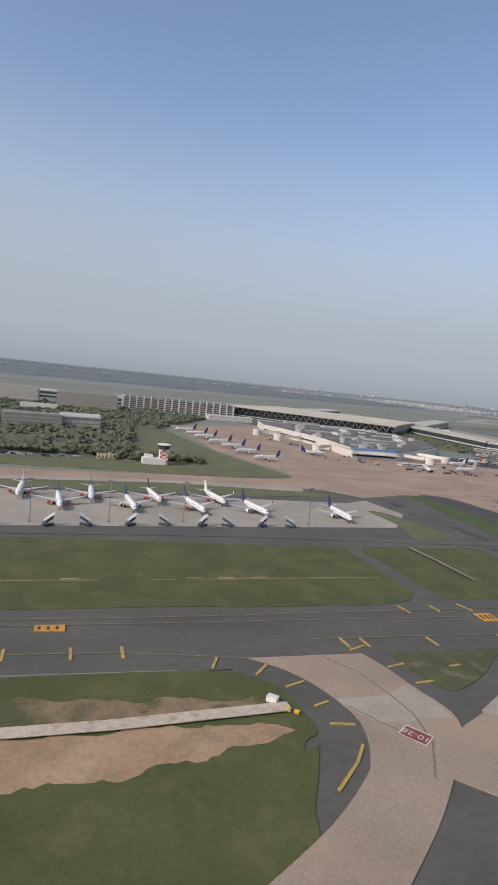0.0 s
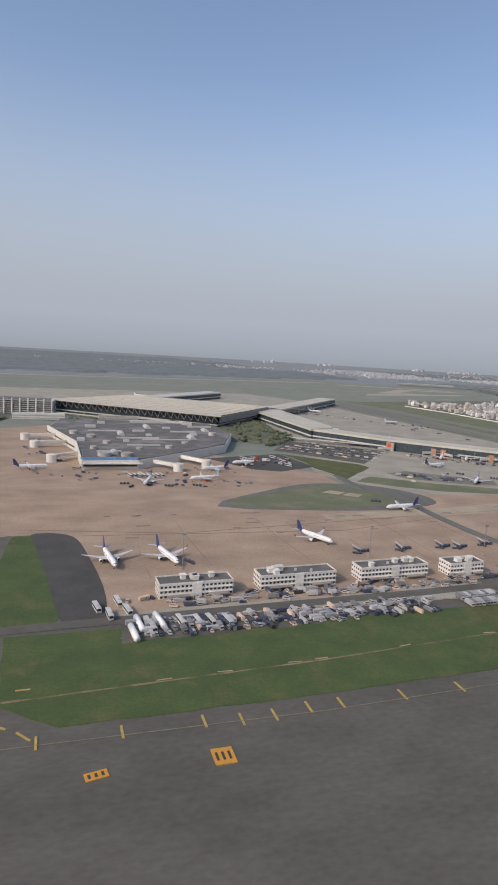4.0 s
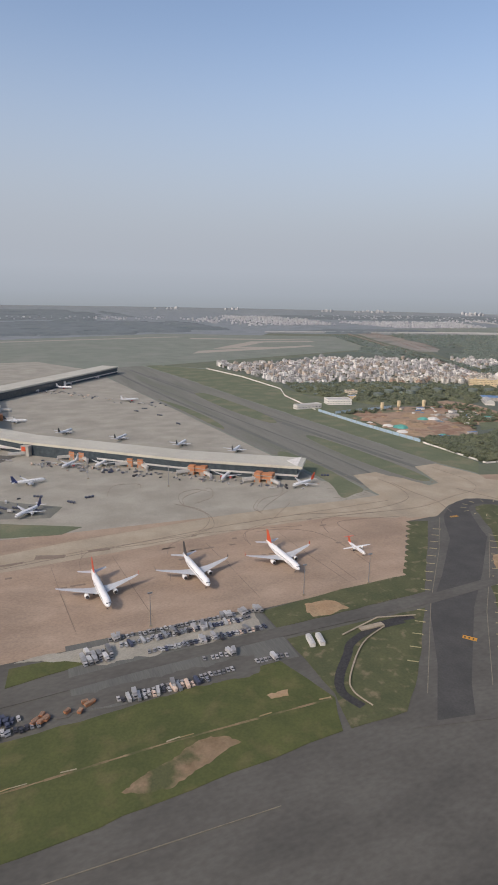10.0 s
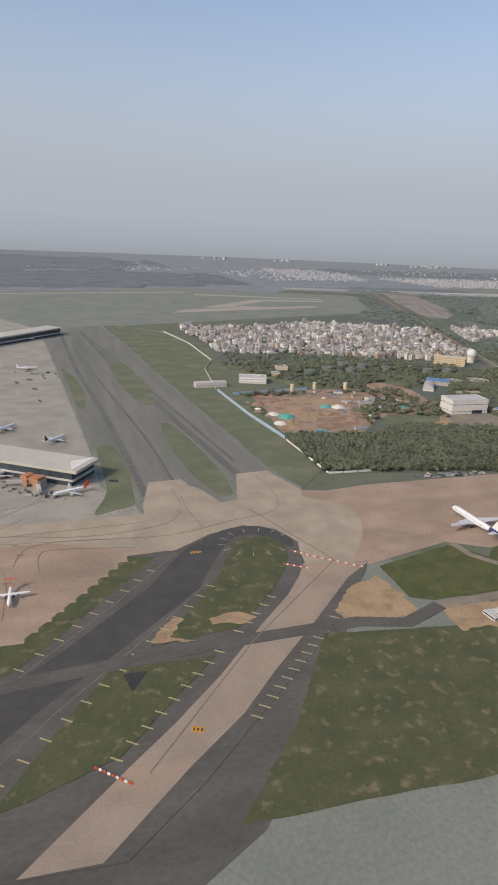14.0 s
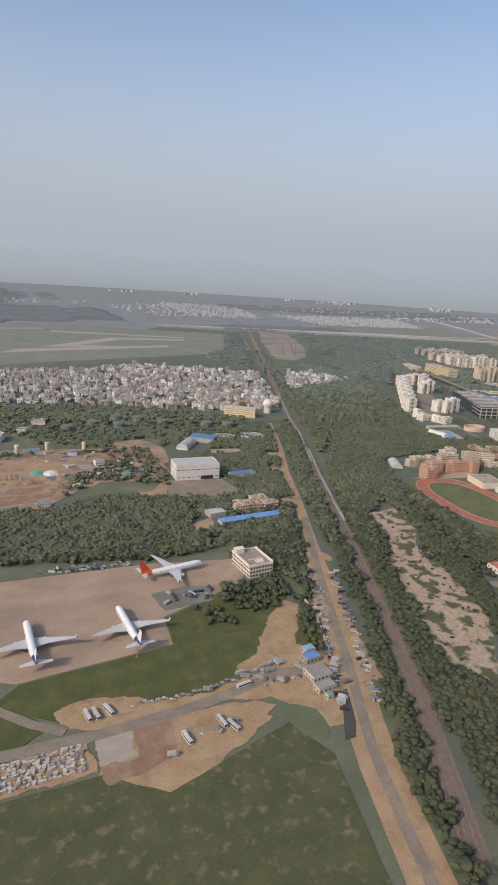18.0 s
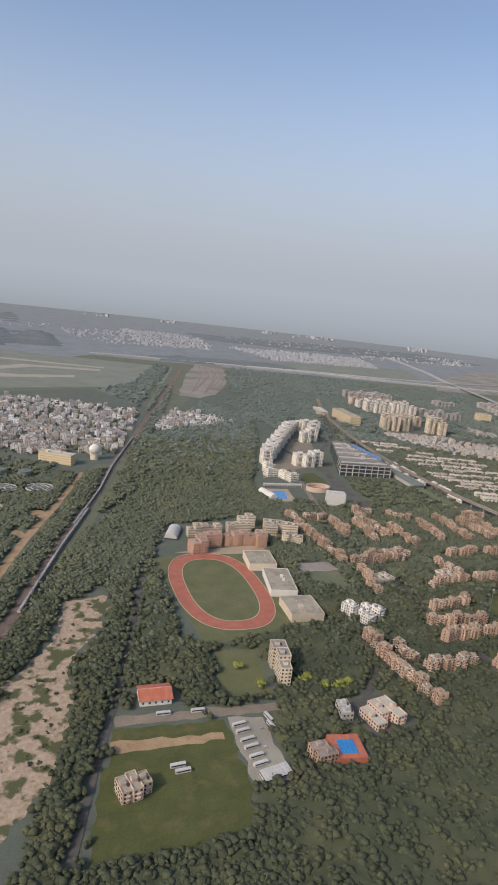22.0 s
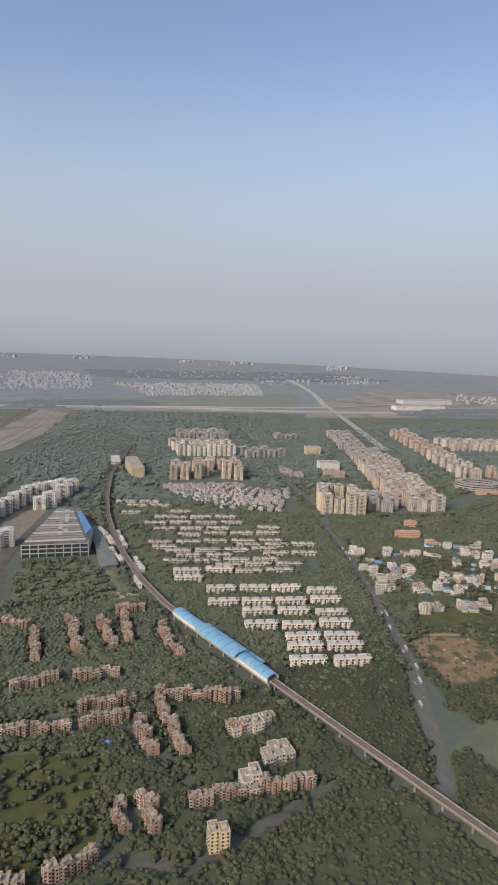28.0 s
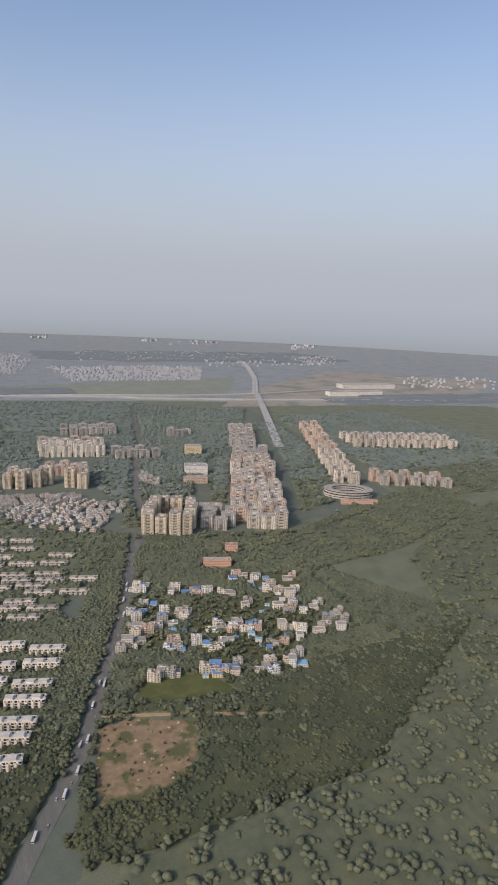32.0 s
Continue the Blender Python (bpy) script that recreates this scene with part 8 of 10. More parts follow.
TERRACE = terrace_proto(WALL_WARM, "white three-storey terrace with stepped roofline and dark balconies", 10.5, 3)
TERRACE_DULL = terrace_proto(WALL_BEIGE, "dull beige two-storey terrace with dark balconies among trees", 6.4, 2)
WHITE_SPOTS = [(2929, 788), (2917, 758), (2900, 717), (2888, 689), (2873, 653), (2863, 630), (2851, 597), (2881, 818), (2864, 773), (2851, 743), (2835, 701), (2823, 671), (2813, 648), (2798, 617), (2833, 835), (2815, 790), (2802, 761), (2787, 723), (2783, 852), (2767, 807), (2812, 925), (2758, 937), (2750, 909)]
r21 = random.Random(21)
dull = []
# first house of each dull row, and how many follow it
for x, y, n in ((2775, 1385, 2), (2790, 1345, 2), (2765, 1300, 3), (2772, 1262, 2), (2845, 1233, 4), (2790, 1210, 4), (2797, 1168, 5), (2831, 1120, 4), (2762, 1094, 5), (2762, 1068, 6), (2780, 1040, 4), (2790, 1011, 5), (2758, 990, 4), (2838, 945, 3), (2860, 907, 3)):
    for k in range(n):
        if r21.random() > 0.1:
            dull.append((x + 51.5 * k, y - 15.5 * k + r21.uniform(-3, 3)))
for proto, spots in ((TERRACE, WHITE_SPOTS), (TERRACE_DULL, dull)):
    for q, (x, y) in enumerate(spots):
        a = -19.5 + r21.uniform(-2, 2)
        occupy(corners(x, y, a, 48, 13), 0.5)
        if q:
            copy_thing(proto, pose(x, y, 0, 0, 0, a))
        else:
            proto.matrix_basis = pose(x, y, 0, 0, 0, a)

# ---- dense village ----
village = [(1446, 1800), (1474, 1384), (1700, 1330), (1924, 1250), (2060, 1262), (2100, 1330), (2230, 1740), (1893, 1905), (1720, 1800)]
slum_n = [(2210, 1490), (2330, 1540), (2470, 1600), (2440, 1700), (2340, 1760), (2250, 1600)]
houses = []
r20 = random.Random(20)


def fill(pts, pitch, drop, keep_row=None):
    xs, ys = [p[0] for p in pts], [p[1] for p in pts]
    y = min(ys)
    while y < max(ys):
        x = min(xs)
        while x < max(xs):
            px, py = x + r20.uniform(-2, 2), y + r20.uniform(-2, 2)
            if inside(pts, np.array([px]), np.array([py]))[0] and r20.random() > drop:
                houses.append((px, py, r20.uniform(-12, 12), pitch))
            x += pitch * r20.uniform(0.9, 1.2)
        y += pitch * r20.uniform(1.0, 1.25)


fill(village, 12.5, 0.34)
fill(slum_n, 14, 0.15)
houses.sort(key=lambda q: q[1])
HOUSE_WALLS = [WALL_WHITE, WALL_GREY, WALL_WARM, WALL_BEIGE, WALL_BRICK, WALL_GREY]


def house_into(b, x, y, a, w, d, h, slot, roof_slot, glass_slot, r):
    t = pose(x, y, 0, 0, 0, a)
    b.box(-w / 2, -d / 2, 0, w / 2, d / 2, h, slot, roof_slot, turn=t)
    if r.random() < 0.7:
        u = r.uniform(-w * 0.2, w * 0.2)
        b.box(u - 1.8, -1.5, h, u + 1.8, 2.0, h + 2.6, slot, roof_slot, turn=t)
    if r.random() < 0.5:
        b.drum(x + r.uniform(-2, 2), y + r.uniform(-2, 2), h, h + 1.6, 0.8, n=6, m=glass_slot)
    for k in range(int(h / 3.1)):
        for u in (-0.28, 0.28):
            p, q = t @ Vector((u * w - 0.7, -d / 2 - 0.08, 0)), t @ Vector((u * w + 0.7, -d / 2 - 0.08, 0))
            b.pane(p, q, k * 3.1 + 1, k * 3.1 + 2.4, glass_slot)
        p, q = t @ Vector((-w / 2 - 0.08, 0.7, 0)), t @ Vector((-w / 2 - 0.08, -0.7, 0))
        b.pane(p, q, k * 3.1 + 1, k * 3.1 + 2.4, glass_slot)


protos = []
for i in range(12):
    wall = HOUSE_WALLS[i % 6]
    w, d, h = r20.uniform(9, 12), r20.uniform(9, 12), r20.choice((6.4, 9.4, 9.6, 12.6, 12.4))
    hs = thing("village_house", Matrix(), wall.name.replace("_", " ") + " flat-roofed house in a dense village", "house", "village houses")
    part("wall", Build().box(-w / 2, -d / 2, 0, w / 2, d / 2, h), wall, hs)
    part("roof", Build().box(-w / 2 + 0.2, -d / 2 + 0.2, h - 0.1, w / 2 - 0.2, d / 2 - 0.2, h + 0.2).box(-w / 2, -d / 2, h - 0.1, w / 2, -d / 2 + 0.2, h + 0.9).box(-1.8, -1, h, 1.6, 2.2, h + 2.6, 1, 0), [ROOF_GREY, wall], hs)
    part("glazing", windows_on(Build(), w, d, h, max(1, int(h / 3)), 3.4, (1.3, 1.4), "swe"), GLASS, hs, kind="stuff")
    if i % 2:
        part("water_tank", Build().drum(2.6, 2, h, h + 1.7, 0.9, n=8), BLACK_PAINT if i % 4 == 1 else ROOF_PALE, hs)
    protos.append(hs)
seen = set()
NEAR = 90
for i, (x, y, a, pitch) in enumerate(houses[:NEAR]):
    p = protos[i % 12]
    m = pose(x, y, 0, 0, 0, a + 90 * (i % 4))
    if p in seen:
        copy_thing(p, m)
    else:
        p.matrix_basis = m
        seen.add(p)
bulk = Build()
for x, y, a, pitch in houses[NEAR:]:
    house_into(bulk, x, y, a, r20.uniform(7, 12.5), r20.uniform(7, 12.5), r20.choice((3.2, 4, 6, 6, 6, 9, 9, 9, 12, 15)), r20.choice((0, 0, 1, 1, 1, 5, 2, 3, 4, 5)), r20.choice((6, 6, 6, 1, 8, 2)), 7, r20)
solid("village_houses", bulk, [VILLAGE_PALE, VILLAGE_GREY, VILLAGE_TAN, VILLAGE_PALE, VILLAGE_TAN, VILLAGE_GREY] + [ROOF_GREY, GLASS, ROOF_BROWN], "closely packed pale flat-roofed village houses", "houses", kind="stuff")
for x, y, a, pitch in houses:
    occupy(corners(x, y, a, 10, 10), 0.5)
# far towns, small pale houses with distance haze painted into the plaster
far = Build()
FAR_TOWNS = (([(2750, 4000), (3260, 4050), (3480, 5000), (3400, 5500), (2900, 5600)], 30, 0.3), ([(3505, 3613), (4297, 3567), (4600, 4300), (4300, 4430), (3501, 4400)], 25, 0.22), ([(2405, 3928), (2760, 3990), (2900, 5300), (2300, 5000)], 40, 0.5), ([(4700, 4300), (5500, 4400), (5700, 5700), (4900, 5900)], 50, 0.5), ([(5494, 4402), (5882, 4376), (6490, 5223), (5880, 5226)], 36, 0.4),
             ([(600, 4700), (2200, 4900), (2300, 5400), (700, 5200)], 46, 0.6), ([(3800, 4900), (4700, 4900), (4800, 5700), (3900, 5700)], 46, 0.5), ([(5500, 3000), (6300, 2700), (6600, 3300), (5800, 3500)], 38, 0.5), ([(-1200, 4500), (300, 4800), (300, 5200), (-1200, 4900)], 60, 0.7))
for pts, pitch, drop in FAR_TOWNS:
    houses = []
    fill(pts, pitch, min(0.75, drop + 0.18))
    for x, y, a, _ in houses:
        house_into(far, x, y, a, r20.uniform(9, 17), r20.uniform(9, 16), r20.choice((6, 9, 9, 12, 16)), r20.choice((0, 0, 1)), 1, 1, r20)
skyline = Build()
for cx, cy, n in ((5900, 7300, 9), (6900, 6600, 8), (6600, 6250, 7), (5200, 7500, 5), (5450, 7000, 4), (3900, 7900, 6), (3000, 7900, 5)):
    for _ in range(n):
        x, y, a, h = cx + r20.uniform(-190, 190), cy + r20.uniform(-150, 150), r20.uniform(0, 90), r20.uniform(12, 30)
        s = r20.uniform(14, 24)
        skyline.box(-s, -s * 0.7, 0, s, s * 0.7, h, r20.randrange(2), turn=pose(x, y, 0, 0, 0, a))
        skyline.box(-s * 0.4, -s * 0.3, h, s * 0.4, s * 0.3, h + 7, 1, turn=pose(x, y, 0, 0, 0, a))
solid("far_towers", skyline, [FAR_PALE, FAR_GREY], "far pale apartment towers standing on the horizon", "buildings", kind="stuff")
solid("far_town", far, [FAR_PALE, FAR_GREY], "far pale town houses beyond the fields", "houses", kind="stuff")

# ---- apartment quarters in the east ----
T_CREAM = tower_proto("apartment_tower", WALL_CREAM, ROOF_GREY, 46, 24, 20, "warm cream high apartment block", 14, "cream apartment towers")
T_PINK = tower_proto("apartment_tower", WALL_PINK, ROOF_GREY, 34, 30, 22, "pinkish ten-storey apartment block", 10, "pink apartment towers")
T_GREY = tower_proto("apartment_tower", WALL_GREY, ROOF_GREY, 28, 30, 22, "weathered dull grey ten-storey apartment block", 10, "grey apartment towers")
T_PALE = tower_proto("apartment_tower", WALL_BEIGE, ROOF_GREY, 36, 30, 22, "pale beige ten-storey apartment block", 11, "pale apartment towers")
place(T_CREAM, [(3190, 1168, -25), (3214, 1154, -25), (3240, 1143, -25), (3264, 1138, -25), (3284, 1170, 65), (3302, 1206, 65), (3312, 1240, 65), (3286, 1262, -25), (3260, 1272, -25), (3234, 1256, 65), (3214, 1224, 65), (3198, 1196, 65),
                (2960, 1580, -20), (2990, 1572, -20), (3030, 1575, -20), (3060, 1590, -20), (3105, 1548, -20), (3132, 1524, -20), (3142, 1560, -20), (3150, 1600, -20), (2978, 1612, -20), (3008, 1604, -20)])
T_IVORY = tower_proto("apartment_tower", WALL_IVORY, ROOF_GREY, 40, 30, 22, "ivory-white twelve-storey apartment block", 12, "ivory apartment towers")
r30 = random.Random(30)
spots = {T_PINK: [], T_GREY: [], T_PALE: [], T_IVORY: []}
for k in range(17):
    for j in range(4):
        f = k / 16
        x, y = 3378 + 296 * f + j * (30 - 5 * f), 1128 + 625 * f - j * 10
        if (k * 5 + j * 3) % 11 == 0 and j in (0, 3):
            continue
        spots[r30.choice((T_PINK, T_PALE, T_PALE)) if k < 13 else T_GREY].append((x + r30.uniform(-4, 4), y + r30.uniform(-6, 6), -25))
for k in range(6):
    for j in range(3):
        spots[T_GREY].append((3706 + 22 * k + 24 * j + r30.uniform(-5, 5), 1840 + 48 * k - 18 * j, -25))
for x, y in ((3318, 1160), (3340, 1136), (3364, 1150), (3386, 1180), (3338, 1192), (3362, 1212), (3340, 1222)):
    spots[T_GREY].append((x, y, -25))
for k in range(6):
    for j in range(3):
        spots[T_IVORY if j < 2 else T_PINK].append((3092 + k * 32 + j * 8, 1882 + j * 62 - k * 9, -8))
for k in range(6):
    spots[T_GREY].append((3204 + k * 33, 2172 - k * 5, -6))
    spots[T_GREY].append((3214 + k * 33, 2232 - k * 5, -6))
for k in range(5):
    spots[T_PINK].append((3060 + k * 20, 1660 + 40 * (k % 2), -15))
for k in range(7):
    spots[T_GREY].append((3300 + (k % 4) * 36, 1792 + 46 * (k // 4) - (k % 4) * 6, -10))
for x, y in ((3552, 2046), (3584, 2040), (3616, 2048), (3570, 2090)):
    spots[T_GREY].append((x, y, -12))
for k in range(12):
    for j in range(2):
        spots[T_PINK if k > 4 else T_PALE].append((3790 + k * 28 + j * 34, 1345 + k * 62 - j * 24, -28))
for k in range(9):
    for j in range(3):
        spots[T_PALE].append((4120 + k * 40 + j * 10, 1700 - k * 16 + j * 56, -18))
for k in range(5):
    spots[T_PINK].append((3900 + k * 36, 1330 - k * 22, -25))
    spots[T_GREY].append((3905 + k * 36, 1290 - k * 22, -25))
for p, where in spots.items():
    place(p, where)
for x, y, a, w, d, h, wall, lab in ((3528, 1768, -15, 50, 34, 30, WALL_YELLOW, "cream office block in green grounds"), (3452, 1556, -15, 62, 36, 26, WALL_WHITE, "white school block in green grounds"), (3418, 1474, -15, 62, 22, 16, WALL_PINK, "low cream school wing"), (3730, 1170, -24, 90, 16, 9, WALL_TERRA, "long red brick wing"), (3254, 962, -20, 50, 14, 14, WALL_TERRA, "red brick house in woodland"), (3308, 1016, -20, 24, 14, 14, WALL_TERRA, "red brick house in woodland"), (4920, 2800, -9, 330, 60, 22, WALL_WHITE, "long white hall on the bare plain"), (5200, 3060, -9, 360, 90, 24, WALL_WHITE, "broad white hall on the bare plain")):
    building("institution_block", x, y, a, w, d, h, max(1, int(h / 3.6)), wall, ROOF_GREY, lab, "building", extras=3, seed=int(y))
for x, y in ((3296, 1500), (3312, 1490), (3290, 1524), (3306, 1540), (3300, 1566), (3318, 1560), (3322, 1516), (3312, 1590)):
    stepped_house("low_flats", x, y, -15, 20, 14, 11, 3, WALL_GREY, ROOF_GREY, "low weathered grey flats among trees", "building", "low grey flats", int(x + y))
oval_hall = thing("round_office", pose(3745, 1238, 0, 0, 0, -30), "oval grey tiered office with open middle", "building")
for z, k in ((0, 1.0), (6, 1.04), (12, 1.0)):
    part("tier", Build().loft([[(62 * q * k * math.cos(math.tau * i / 32), 40 * q * k * math.sin(math.tau * i / 32), zz) for i in range(32)] for zz, q in ((z, 1), (z + 3.6, 1), (z + 3.6, 0.7), (z, 0.7))], caps=False), WALL_GREY, oval_hall)
    part("window_band", Build().loft([[(61 * k * q * math.cos(math.tau * i / 32), 39.4 * k * q * math.sin(math.tau * i / 32), zz) for i in range(32)] for zz, q in ((z + 3.6, 1), (z + 6, 1), (z + 6, 0.72), (z + 3.6, 0.72))], caps=False), GLASS, oval_hall, "dark window band")
part("roof", Build().loft([[(63 * q * math.cos(math.tau * i / 32), 41 * q * math.sin(math.tau * i / 32), zz) for i in range(32)] for zz, q in ((18, 1), (19, 1), (19, 0.68), (18, 0.68))], caps=False), ROOF_GREY, oval_hall)
occupy(corners(3745, 1238, -30, 130, 86), 4)
# curved rows of low houses between the quarters
row_units = []
for v in range(5):
    w, d, h = 9 + v, 9 + (v * 3) % 4, (6.2, 7.0, 6.6, 9.2, 6.4)[v]
    b = Build().box(-w / 2, -d / 2, 0, w / 2, d / 2, h, 0, 1).box(-2, -1, h, 2, 2.5, h + 2.5, 0, 1).box(-w / 2, -d / 2, h, w / 2, -d / 2 + 0.3, h + 0.9, 0).box(-w / 2, -d / 2 - 1.3, 3.0, 0.5, -d / 2, 4.0, 0)
    for z in (0.8, 3.9):
        for u in (-0.28, 0.24):
            b.box(u * w - 0.9, -d / 2 - 0.08, z, u * w + 0.9, -d / 2 + 0.1, z + 1.6, 2)
    row_units.append(b.mesh("house", [(VILLAGE_GREY, VILLAGE_TAN, VILLAGE_GREY, WALL_GREY, VILLAGE_TAN)[v], ROOF_GREY, GLASS]))
r22 = random.Random(22)
for k in range(9):
    g = k / 8
    arc = smooth([(2914 + 180 * g, 1515 - 40 * g), (2926 + 180 * g, 1405 + 10 * g), (2998 + 150 * g, 1272 + 100 * g), (3112 + 100 * g, 1196 + 180 * g)], 7, False)
    row = thing("house_row", Matrix(), "curved row of low grey weathered houses", "houses", "low house rows")
    walked = 0.0
    for (ax, ay), (bx, by) in zip(arc, arc[1:]):
        walked += math.hypot(bx - ax, by - ay)
        if walked > 13 and r22.random() > 0.12:
            walked = 0.0
            m = pose(ax, ay, 0, 0, 0, math.degrees(math.atan2(by - ay, bx - ax)) + r22.choice((0, 180)))
            occupy(corners(ax, ay, 0, 13, 13), 1)
            part("house", r22.choice(row_units), None, row, at=m)
            if r22.random() < 0.7:
                part("house", r22.choice(row_units), None, row, at=m @ pose(r22.uniform(-3, 3), 12, 0))
# sheds and side rooms of the hamlet yards
r23 = random.Random(23)
for k in range(36):
    x, y = r23.choice(((3045, 790), (3120, 790), (3065, 695), (3140, 735), (3180, 765), (3115, 662), (3300, 858), (3235, 848), (3285, 785), (3190, 722), (3225, 690), (3240, 760), (3320, 850), (3100, 840)))
    x, y = x + r23.uniform(-26, 26), y + r23.uniform(-18, 18)
    hut = thing("yard_shed", pose(x, y, 0, 0, 0, -20 + r23.uniform(-12, 12)), "small yard shed with sheet roof beside a hamlet house", "shed", "hamlet sheds")
    w, d, h = r23.uniform(5, 11), r23.uniform(4, 8), r23.choice((3, 3.4, 6))
    part("wall", Build().box(-w / 2, -d / 2, 0, w / 2, d / 2, h).box(-0.6, -d / 2 - 0.06, 0.1, 0.6, -d / 2 + 0.1, 2.2, 1), [r23.choice((WALL_WHITE, WALL_GREY, WALL_BEIGE)), GLASS], hut)
    part("roof", Build().box(-w / 2 - 0.4, -d / 2 - 0.4, h, w / 2 + 0.4, d / 2 + 0.4, h + 0.25), r23.choice((ROOF_PALE, ROOF_GREY, ROOF_BLUE, STATION_BLUE)), hut)
    occupy(corners(x, y, -20, w, d), 1)
# hamlet with blue roofs
# place and roof of each house: 0 grey, 1 blue, 2 pale blue, 3 yellow walls
hamlet = [(3084, 924, 0), (3107, 931, 0), (3032, 768, 0), (3050, 767, 0), (3057, 802, 0), (3070, 788, 0), (3080, 849, 1), (3100, 861, 1), (3137, 884, 0), (3164, 883, 1), (3180, 885, 1), (3126, 816, 0), (3109, 796, 0), (3142, 823, 0), (3081, 736, 1), (3096, 726, 1), (3051, 682, 0), (3066, 675, 0), (3154, 758, 0), (3170, 758, 0), (3134, 725, 1), (3156, 721, 0), (3230, 800, 0), (3213, 752, 1), (3203, 725, 2), (3199, 765, 0), (3124, 675, 1)]
hamlet += [(3142, 659, 1), (3117, 653, 3), (3140, 648, 0), (3171, 640, 0), (3184, 644, 0), (3218, 635, 0), (3230, 631, 2), (3278, 780, 0), (3293, 767, 0), (3315, 765, 1), (3331, 758, 0), (3253, 723, 0), (3250, 699, 1), (3262, 688, 0), (3297, 691, 0), (3320, 707, 0), (3230, 853, 0), (3257, 901, 1), (3278, 901, 0), (3291, 836, 0), (3310, 879, 1), (3303, 823, 0), (3345, 865, 0), (3317, 809, 0), (3348, 722, 0), (3334, 688, 0)]
for i, (x, y, kind) in enumerate(hamlet):
    w, d, h = 10 + (i * 7) % 8, 9 + (i * 5) % 6, (4, 7, 9, 6, 12, 4)[(i * 5) % 6] if kind == 0 else (4, 6, 5)[i % 3]
    roof = (ROOF_GREY, ROOF_BLUE, STATION_BLUE, ROOF_BLUE)[kind]
    wall = WALL_YELLOW if kind == 3 else (WALL_WHITE, WALL_GREY, WALL_WARM, WALL_BEIGE)[(i * 3) % 4]
    building("hamlet_house", x, y, -20 + (i * 37) % 16 - 8, w, d, h, max(1, int(h / 3)), wall, roof, "small house with blue sheet roof in a hamlet" if kind else "small pale flat-roofed house in a hamlet", "house", "hamlet houses", extras=1 if i % 3 == 0 and kind == 0 else 0, seed=i, parapet=kind == 0)

# houses joined to the hamlet houses, and denser lanes of them
r24 = random.Random(24)
lanes = [(3059, 854), (3052, 790), (3046, 812), (3064, 830), (3130, 825), (3107, 834), (3091, 730), (3061, 674), (3140, 709), (3124, 657), (3203, 735), (3307, 854), (3287, 759), (3097, 931), (3175, 881)]
for i, (x, y) in enumerate(lanes + [(x + r24.choice((-13, 13)), y + r24.choice((-11, 11))) for x, y, kind in hamlet]):
    stepped_house("hamlet_house", x + r24.uniform(-3, 3), y + r24.uniform(-3, 3), -20 + r24.uniform(-10, 10), r24.uniform(12, 18), r24.uniform(8, 11), (7, 10, 7, 13)[i % 4], (2, 3, 2, 4)[i % 4], (WALL_WHITE, WALL_BEIGE, WALL_GREY, WALL_WARM, WALL_PINK)[i % 5], (ROOF_GREY, ROOF_TAN, ROOF_GREY, ROOF_BLUE, ROOF_PALE, ROOF_GREY)[i % 6], "pale joined house with blue sheet roof in a hamlet" if i % 6 == 3 else "pale joined house with flat roof in a hamlet", "house", "hamlet houses", i, 2)

# ---- vehicles ----


def wheels(root, xs, ys, r):
    gear = Build().box(min(xs) + 0.2, min(ys), r * 0.8, max(xs) - 0.2, max(ys), r * 1.2)
    for x in xs:
        for y in ys:
            gear.loft([[(x + e, y + r * math.cos(math.tau * i / 8), r + r * math.sin(math.tau * i / 8)) for i in range(8)] for e in (-0.14, 0.14)])
    part("undercarriage", gear, RUBBER, root, "dark chassis with four small wheels")


def car_proto():
    c = thing("car", Matrix(), "parked passenger car on open ground", "car", "parked cars")
    part("body", Build().loft([[(-0.9, y, z0), (0.9, y, z0), (0.85, y, z1), (-0.85, y, z1)] for y, z0, z1 in ((-2.15, 0.4, 0.75), (-2.0, 0.3, 0.9), (2.0, 0.3, 0.95), (2.15, 0.4, 0.8))]).loft([[(-0.82, -1.1, 0.9), (0.82, -1.1, 0.9), (0.82, 1.6, 0.95), (-0.82, 1.6, 0.95)], [(-0.68, -0.5, 1.45), (0.68, -0.5, 1.45), (0.68, 1.2, 1.45), (-0.68, 1.2, 1.45)]]).loft([[(-0.8, -1.12, 0.96), (0.8, -1.12, 0.96), (0.7, -0.62, 1.38), (-0.7, -0.62, 1.38)], [(-0.8, -1.0, 0.96), (0.8, -1.0, 0.96), (0.7, -0.5, 1.38), (-0.7, -0.5, 1.38)]], 1), [CAR_PAINT, GLASS], c)
    wheels(c, (-0.78, 0.78), (-1.3, 1.3), 0.32)
    return c


def bus_proto():
    c = thing("bus", Matrix(), "white apron bus parked in a row", "bus", "parked buses")
    part("body", Build().box(-1.3, -5.6, 0.45, 1.3, 5.6, 3.1).box(-0.8, -2, 3.1, 0.8, 1.5, 3.4), BUS_PAINT, c)
    part("window_band", Build().box(-1.34, -5.2, 1.6, -1.28, 5.2, 2.6).box(1.28, -5.2, 1.6, 1.34, 5.2, 2.6).box(-1.1, -5.66, 1.5, 1.1, -5.56, 2.8), GLASS, c, "dark window band")
    wheels(c, (-1.15, 1.15), (-3.4, 3.2), 0.5)
    return c


